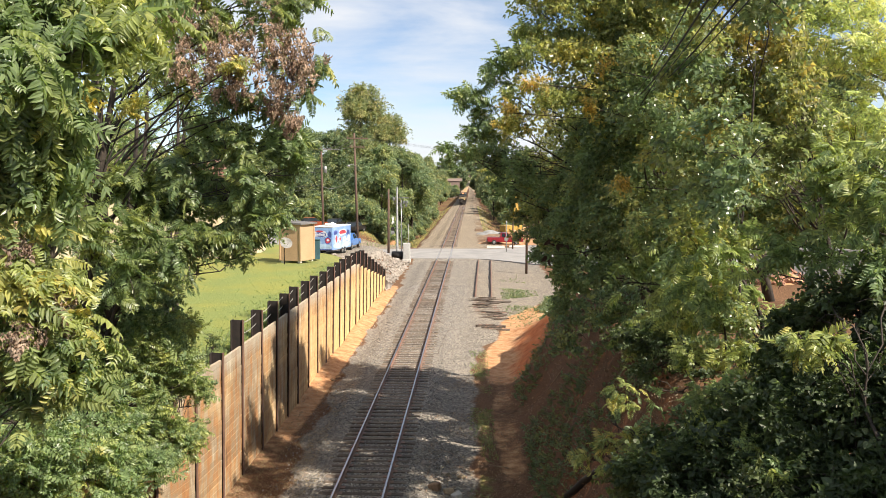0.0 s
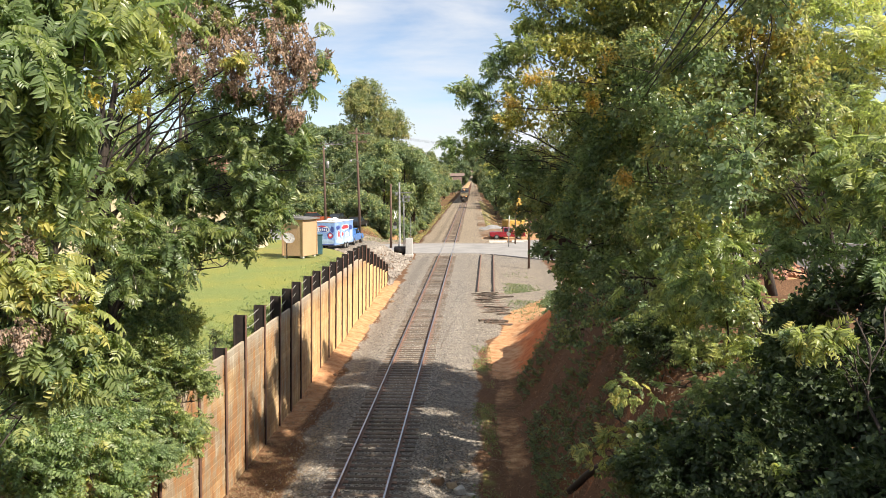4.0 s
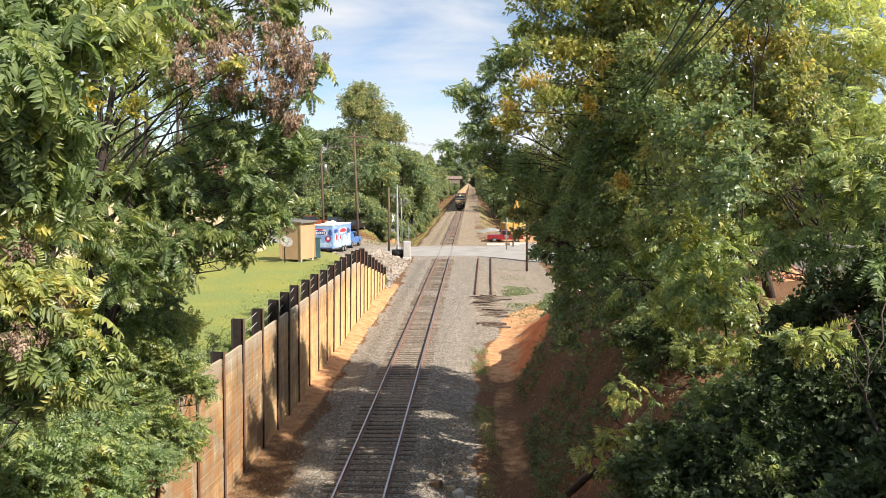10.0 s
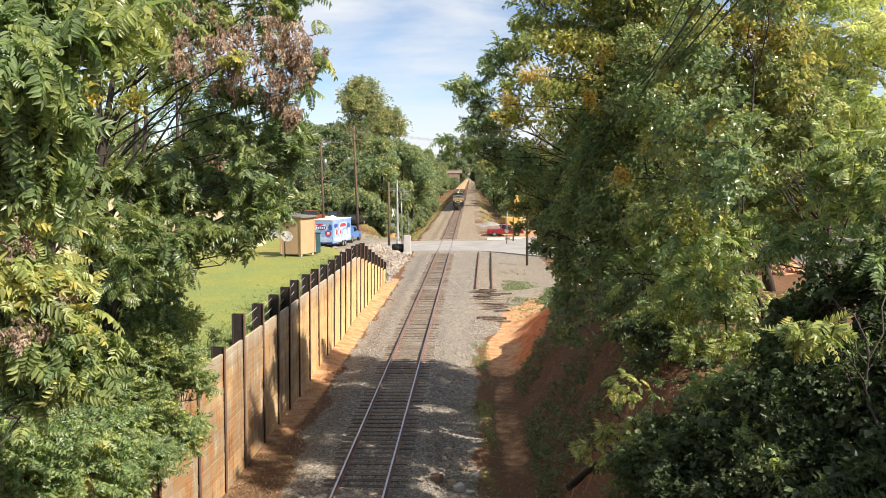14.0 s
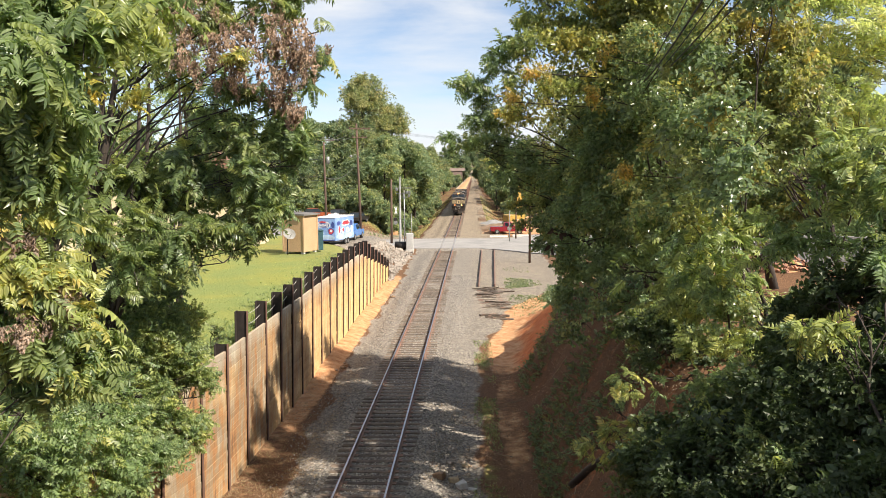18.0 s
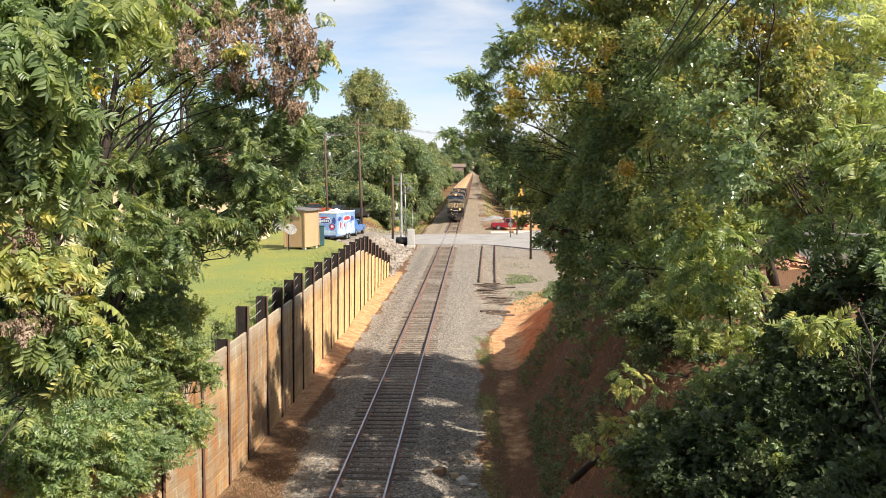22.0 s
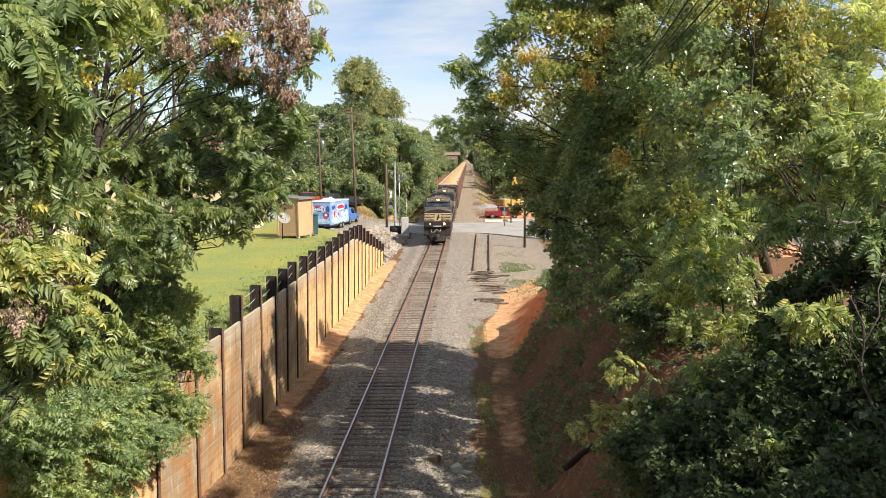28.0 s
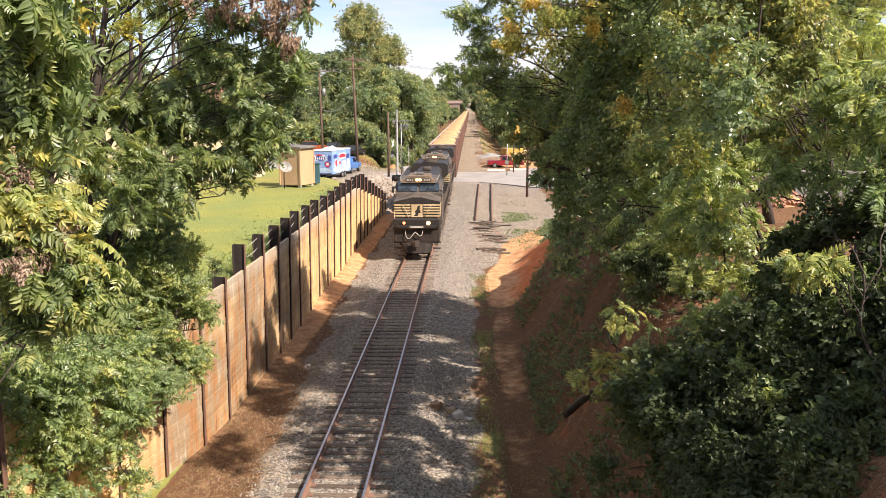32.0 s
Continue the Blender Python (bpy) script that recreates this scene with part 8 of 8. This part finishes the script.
def build_crossing():
    t = thing("crossing_signal", pose(-6.35, 106.2, gz(-6.35, 106.2)), "grey crossing signal mast with lamp arms and a white crossbuck", "railway signal")
    bm = bmesh.new()
    tube(bm, [(0, 0, 0), (0, 0, 0.5), (0, 0, 0.52), (0, 0, 8.7)], [0.22, 0.22, 0.16, 0.11], 10)
    part("mast", bm, STEEL, t)
    bm = bmesh.new()
    tube(bm, [(0.55, 0.1, 0), (0.55, 0.1, 7.0)], [0.08, 0.07], 8)
    part("second_mast", bm, STEEL, t)
    for z, half in ((7.3, 1.1), (6.6, 0.95), (6.1, 0.7)):
        bm = bmesh.new()
        box(bm, -half + 0.45, half + 0.45, -0.05, 0.05, z - 0.05, z + 0.05)
        part("arm", bm, STEEL, t)
    for x, z in ((0.9, 6.75), (1.25, 6.75), (0.5, 6.35), (1.2, 6.3), (-0.4, 7.1)):
        bm = bmesh.new()
        box(bm, x - 0.13, x + 0.13, -0.2, 0.05, z - 0.16, z + 0.16, 0.03)
        part("signal_head", bm, STEEL, t)
    for s in (-1, 1):
        bm = bmesh.new()
        box(bm, -0.6, 0.6, -0.02, 0.02, -0.09, 0.09)
        ob = part("crossbuck_blade", bm, WHITE, t)
        ob.matrix_local = pose(-0.55, -0.15, 4.35, 0, s * 50, 72)
    for z in (2.75, 3.2):
        bm = bmesh.new()
        tube(bm, [(-0.6, -0.2, z), (-0.6, -0.26, z)], [0.26, 0.26], 14)
        part("flashing_lamp", bm, BLACK if z > 3 else STEEL, t)
    t = thing("control_cabinet", pose(-4.4, 97.2, gz(-4.4, 97.2)), "pale grey metal signal cabinet on a concrete foot", "cabinet")
    bm = bmesh.new()
    box(bm, -0.42, 0.42, -0.4, 0.4, 0.25, 2.2, 0.03)
    body = part("body", bm, CABINET_GREY, t)
    bm = bmesh.new()
    box(bm, -0.36, 0.36, -0.42, -0.398, 0.35, 2.05, 0.008)
    part("door", bm, CABINET_GREY, body)
    bm = bmesh.new()
    box(bm, -0.5, 0.5, -0.48, 0.48, -0.3, 0.25, 0.02)
    part("foot", bm, CONCRETE, t)
    t = thing("culvert_pipe", pose(-5.5, 97.8, gz(-5.5, 97.8) + 0.45), "black plastic culvert pipe end beside the cabinet", "pipe")
    bm = bmesh.new()
    tube(bm, [(-0.7, 0.0, 0), (0.7, -0.2, 0.0)], [0.5, 0.5], 16)
    part("barrel", bm, BLACK, t)
    for x, y, h, r, label, mt in ((-4.75, 104.0, 4.0, 0.04, "thin pale sign post beside the road", STEEL), (8.1, 108.0, 5.0, 0.07, "thin metal post with a round grey sign", STEEL), (9.15, 84.0, 10.6, 0.13, "dark leaning utility pole beside the siding", WOOD_POLE), (9.2, 112.5, 6.2, 0.1, "brown wooden pole beyond the crossing", WOOD_POLE)):
        t = thing("roadside_post", pose(x, y, gz(x, y)), label, "post", "roadside posts")
        bm = bmesh.new()
        tube(bm, [(0, 0, -0.2), (0.05, 0, h)], [r, r * 0.85], 8)
        part("shaft", bm, mt, t)
        if h == 5.0:
            bm = bmesh.new()
            tube(bm, [(0, -0.09, 1.8), (0, -0.12, 1.8)], [0.3, 0.3], 18)
            part("sign", bm, STEEL, t)
    t = thing("stop_sign", pose(-14.3, 101.5, gz(-14.3, 101.5)), "red road sign on a thin post", "road sign")
    bm = bmesh.new()
    tube(bm, [(0, 0, 0), (0, 0, 2.3)], [0.035, 0.035], 6)
    part("post", bm, STEEL, t)
    bm = bmesh.new()
    tube(bm, [(0, -0.05, 2.4), (0, -0.08, 2.4)], [0.4, 0.4], 8)
    part("plate", bm, DECAL_RED, t)


build_crossing()


def heap(name, x, y, w, d, h, mt, seed, label, category="heap"):
    rs = 28
    a, b = np.meshgrid(np.linspace(-1, 1, rs), np.linspace(-1, 1, rs))
    r = np.sqrt(a * a + b * b)
    z = h * np.clip(1 - r, 0, 1) ** 0.8 * (0.9 + 0.3 * wob(a * w, b * d, 1.6, seed) + 0.16 * wob(a * w, b * d, 4.3, seed + 2)) - 0.08
    ob = array_mesh(name, np.stack([a * w, b * d, z], -1).reshape(-1, 3), grid_faces(rs, rs), mt, smooth=True)
    ob.matrix_world = pose(x, y, gz(x, y))
    return tagged(ob, label, category)


def build_works():
    heap("clay_mound", -8.3, 121, 1.7, 1.7, 2.0, CLAY_HEAP, 1, "heap of orange clay beside the road")
    heap("clay_mound", 11.6, 132, 5.2, 3.0, 2.7, CLAY_HEAP, 2, "heap of orange clay behind the red pickup")
    heap("gravel_mound", 8.0, 139, 4.0, 3.0, 0.9, CLAY_LUMP, 3, "pale gravel heap beside the far track")
    heap("clay_mound", 14.6, 129, 3.2, 2.6, 1.8, CLAY_HEAP, 6, "low heap of tan clay beside the pickup")
    heap("clay_mound", 6.6, 126, 2.2, 1.8, 0.7, CLAY_HEAP, 7, "low spill of tan clay beside the far track")
    heap("gravel_mound", 6.9, 150, 3.0, 4.0, 1.1, BLOCK_WALL, 8, "dark gravel heap along the far track")
    t = thing("excavator", pose(10.4, 140, gz(10.4, 140), 0, 0, 20), "yellow excavator with its boom raised", "excavator")
    bm = bmesh.new()
    for s in (-1, 1):
        prism(bm, [(-1.9, 0.2), (-1.6, 0), (1.6, 0), (1.9, 0.2), (1.9, 0.6), (1.6, 0.85), (-1.6, 0.85), (-1.9, 0.6)], "y", s * 1.1 - 0.3, s * 1.1 + 0.3)
    part("crawler", bm, GRIME, t)
    bm = bmesh.new()
    box(bm, -1.7, 1.5, -1.3, 1.3, 1.0, 2.2, 0.12)
    part("house", bm, CAT_YELLOW, t)
    bm = bmesh.new()
    box(bm, 0.2, 1.5, -1.3, -0.2, 2.2, 3.2, 0.1)
    part("cab", bm, CAR_GLASS, t)
    bm = bmesh.new()
    prism(bm, [(0.5, 1.6), (0.25, 4.2), (0.3, 7.3), (0.75, 7.5), (0.95, 4.4), (1.3, 1.8)], "y", -0.35, 0.35)
    part("boom", bm, CAT_YELLOW, t)
    bm = bmesh.new()
    prism(bm, [(0.3, 7.6), (0.75, 7.2), (1.7, 3.4), (1.4, 3.2)], "y", -0.22, 0.22)
    part("arm", bm, CAT_YELLOW, t)
    for x, y, w in ((7.0, 117.4, 2.6), (10.2, 117.8, 2.4)):
        bm = bmesh.new()
        prism(bm, [(-0.25, 0), (-0.1, 0.15), (-0.08, 0.3), (0.08, 0.3), (0.1, 0.15), (0.25, 0)], "x", -w / 2, w / 2)
        ob = part("concrete_barrier", bm, CONCRETE)
        ob.matrix_world = pose(x, y, gz(x, y))
        tagged(ob, "pale concrete road barrier beside the crossing", "barrier", "road barriers")
    # rubble and block wall on the terrace above the bank
    t = thing("brick_rubble", pose(18.2, 38.2, gz(18.2, 38.2)), "heap of broken red bricks on the terrace", "rubble")
    rnd = random.Random(77)
    bm = bmesh.new()
    box(bm, -0.13, 0.13, -0.065, 0.065, -0.045, 0.045, 0.012)
    me = bpy.data.meshes.new("brick")
    bm.to_mesh(me)
    bm.free()
    me.materials.append(BRICK_BIT)
    for k in range(110):
        r, a = rnd.random() ** 0.5 * 1.5, rnd.uniform(0, math.tau)
        ob = new("brick", me)
        ob.parent = t
        ob.matrix_local = pose(r * math.cos(a), r * math.sin(a) * 0.7, 0.05 + 0.75 * (1 - r / 1.5) * rnd.random() ** 0.5, rnd.uniform(-60, 60), rnd.uniform(-60, 60), rnd.uniform(0, 360))
    heap("rubble_core", 18.2, 38.3, 1.5, 1.1, 0.6, CLAY_HEAP, 5, "earth heap under broken bricks")
    bm = bmesh.new()
    box(bm, -3, 3, -0.1, 0.1, -0.2, 2.4, 0.02)
    ob = part("block_wall", bm, BLOCK_WALL)
    ob.matrix_world = pose(21.5, 43.5, gz(21.5, 43.5), 0, 0, -12)
    tagged(ob, "grey concrete block wall behind the trees", "wall")


build_works()


def build_pipe_end():
    t = thing("drain_pipe", pose(-4.62, 17.9, 0.45, 0, 0, 0), "black corrugated drain pipe out of the wall", "pipe")
    bm = bmesh.new()
    line, radii = [], []
    for k in range(9):
        for dx, r in ((0, 0.13), (0.016, 0.155), (0.042, 0.155), (0.06, 0.13)):
            line.append((-0.45 + 0.06 * k + dx, 0, 0))
            radii.append(r)
    tube(bm, line, radii, 14)
    part("barrel", bm, BLACK, t)


build_pipe_end()


def build_bank_hose():
    t = thing("drain_hose", pose(6.3, 19.5, gz(6.3, 19.5)), "black plastic drain hose lying on the clay bank", "hose")
    bm = bmesh.new()
    pts = [(6.1, 22.5), (6.22, 22.22), (6.46, 21.88), (6.66, 21.17), (6.84, 20.34)]
    tube(bm, [(x - 6.3, y - 19.5, gz(x, y) - gz(6.3, 19.5) + 0.12) for x, y in pts], [0.11] * 5, 12)
    part("barrel", bm, BLACK, t)


build_bank_hose()


def build_withered_branch():
    t = thing("withered_branch", pose(7.1, 24.2, 6.7), "dead twig with curled brown leaves over the cutting", "branch")
    bm = bmesh.new()
    tube(bm, [(0.5, 0.5, 0.75), (0.2, 0.1, 0.55), (-0.45, 0, 0.42), (-1.0, -0.1, 0.62), (-1.35, -0.1, 0.78)], [0.022, 0.018, 0.014, 0.010, 0.006], 6)
    tube(bm, [(-0.45, 0, 0.42), (-0.9, 0.05, 0.36), (-1.45, 0.05, 0.34)], [0.012, 0.009, 0.005], 5)
    part("twig", bm, BARK, t)
    for x, z, a in ((-1.4, 0.80, 20), (-1.15, 0.70, -30), (-1.0, 0.62, 70), (-1.5, 0.33, 10), (-1.42, 0.24, -50), (-0.85, 0.52, 100), (-1.28, 0.62, 160)):
        v, f = leaflet(Vector((0, 0, 0)), Vector((-0.5, 0, -0.85)).normalized(), Vector((0.85, 0.1, -0.5)).normalized(), Vector((0, -1, 0)), 0.26, 0.15, 1)
        bm = bmesh.new()
        vs = [bm.verts.new(p) for p in v]
        for q in f:
            bm.faces.new([vs[i] for i in q])
        bmesh.ops.solidify(bm, geom=list(bm.faces), thickness=0.006)
        ob = part("dry_leaf", bm, DRY_LEAF, t)
        ob.matrix_local = pose(x, -0.08, z, a * 0.4, a, a)


DRY_LEAF = surface("dry_brown_leaf", (0.11, 0.065, 0.045), rough=0.8, grain=30)
build_withered_branch()


# ---- undergrowth and litter ----
def cover(name, templates, x, y, size, age, material, seed, label, lift=0.0, tilt=0.5, flat=False):
    rs = np.random.RandomState(seed)
    n = len(x)
    z = height(x, y) + lift
    a = rs.uniform(0, math.tau, n)
    d = np.stack([np.cos(a), np.sin(a), np.zeros(n) if flat else rs.uniform(0.2, 1.4, n)], -1)
    v, f, ages = scatter(templates, np.stack([x, y, z], -1), d, size * rs.uniform(0.5, 1.3, n), np.clip(age + rs.normal(0, 0.15, n), 0, 1), rs, tilt)
    ob = array_mesh(name, v, f, material, {"age": ages})
    return tagged(ob, label, "plants", kind="stuff")


def grass_tuft(seed):
    rnd = random.Random(seed)
    out = []
    for k in range(9):
        d = Vector((1.0, rnd.uniform(-0.8, 0.8), rnd.uniform(-0.5, 0.5))).normalized()
        side = d.cross(Vector((0, 0, 1))).normalized()
        out.append(leaflet(Vector((0, rnd.uniform(-0.1, 0.1), rnd.uniform(-0.1, 0.1))), d, side, d.cross(side), rnd.uniform(0.5, 1.0), 0.07, 0))
    return gather(out)


TUFT = [grass_tuft(k) for k in range(4)]
LITTER = leaf_material("dry_leaf_litter", (0.20, 0.17, 0.085), (0.34, 0.26, 0.14), (0.46, 0.35, 0.21), shine=0.8, through=0.15)
FLAKE = [spray(5, 0, 60 + k, leaf=0.3, width=0.2, spread=1.2) for k in range(3)]


def build_undergrowth():
    rs = np.random.RandomState(91)
    # weeds on the shaded bank
    n = 26000
    x, y = rs.uniform(5.0, 13, n), rs.uniform(13, 66, n)
    keep = (wob(x, y, 0.9, 6) > -0.12) & ~((y > 37) & (x < 7.6 + 0.06 * (y - 46)) & (y < 60)) & (x > 5.4 + 0.6 * ss(38, 50, y) + 3.5 * ss(52, 66, y))
    cover("bank_weeds", FINE + BROAD, x[keep], y[keep], 0.29, 0.1, LEAF_B, 1, "low green weeds on the clay bank")
    n = 2600
    x, y = rs.uniform(3.3, 4.3, n), rs.uniform(16, 46, n)
    keep = wob(x, y, 1.1, 2) > 0.1
    cover("verge_grass", TUFT, x[keep], y[keep], 0.12, 0.3, LEAF_FAR, 2, "thin grass tufts along the path")
    n = 2600
    x, y = rs.normal(7.2, 0.8, n), rs.normal(66, 5, n)
    keep = (x > 5.9) & (wob(x, y, 0.45, 8) > -0.35)
    cover("grass_patch", TUFT, x[keep], y[keep], 0.2, 0.3, LEAF_FAR, 3, "patch of rough grass beside the siding")
    # rough grass and bushes beyond the road
    n = 6000
    x, y = rs.uniform(-42, -6.5, n), rs.uniform(115, 150, n)
    cover("rough_grass", TUFT, x, y, 0.35, 0.22, LEAF_FAR, 4, "rough dry grass beyond the road")
    n = 16000
    y = 120 + 210 * rs.uniform(0, 1, n) ** 1.5
    x = 0.4 + rs.choice((-1, 1), n) * (5.4 + rs.exponential(2.2, n))
    keep = ~((x > 0) & (y < 150))
    cover("line_side_grass", TUFT, x[keep], y[keep], 0.24, 0.75, LEAF_FAR, 5, "dry grass along the far embankment")
    # lawn edge growing over the wall top
    n = 5200
    y = rs.uniform(24, 58, n)
    x = wall_x(y) - 0.35 - rs.exponential(0.5, n)
    cover("lawn_edge", TUFT, x, y, 0.17, 0.25, LEAF_C, 6, "unmown grass along the wall's top")
    n = 9000
    y = 26 + 34 * rs.uniform(0, 1, n)
    x = -4.6 - 13 * rs.uniform(0, 1, n)
    cover("lawn_grass", TUFT, x, y, 0.06, 0.16, LEAF_C, 7, "short mown lawn grass")
    # fallen leaves
    n = 14000
    x, y = rs.uniform(-4.1, 8.5, n), 14 + 26 * rs.uniform(0, 1, n) ** 1.4
    keep = (np.abs(x) > 1.9) & (wob(x, y, 0.8, 9) > -0.35)
    n = 9000
    lx, ly = rs.uniform(-4.4, -1.3, n), 13.5 + 19 * rs.uniform(0, 1, n) ** 1.2
    thick = rs.uniform(0, 1, n) < (0.22 + 0.78 * ss(-1.5, -2.8, lx)) * ss(33, 24, ly)
    cover("leaf_litter", FLAKE, lx[thick], ly[thick], 0.12, 0.5, LITTER, 18, "brown and tan leaf litter between the track and the wall", 0.015, 0.3, True)
    cover("fallen_leaves", FLAKE, x[keep], y[keep], 0.16, 0.7, SEED, 8, "dry brown fallen leaves scattered on the ground", 0.02, 0.25, True)


build_undergrowth()


# ---- what moves ----
def motions():
    for k, ob in enumerate(locos + cars):
        start = FRONT + (LOCO * k if k < 2 else 2 * LOCO + CAR * (k - 2))
        walk(ob, [(0.0, pose(0, start + SPEED * 32.0, 0)), (16.0, pose(0, start + SPEED * 16.0, 0)), (32.0, pose(0, start, 0))])


motions()
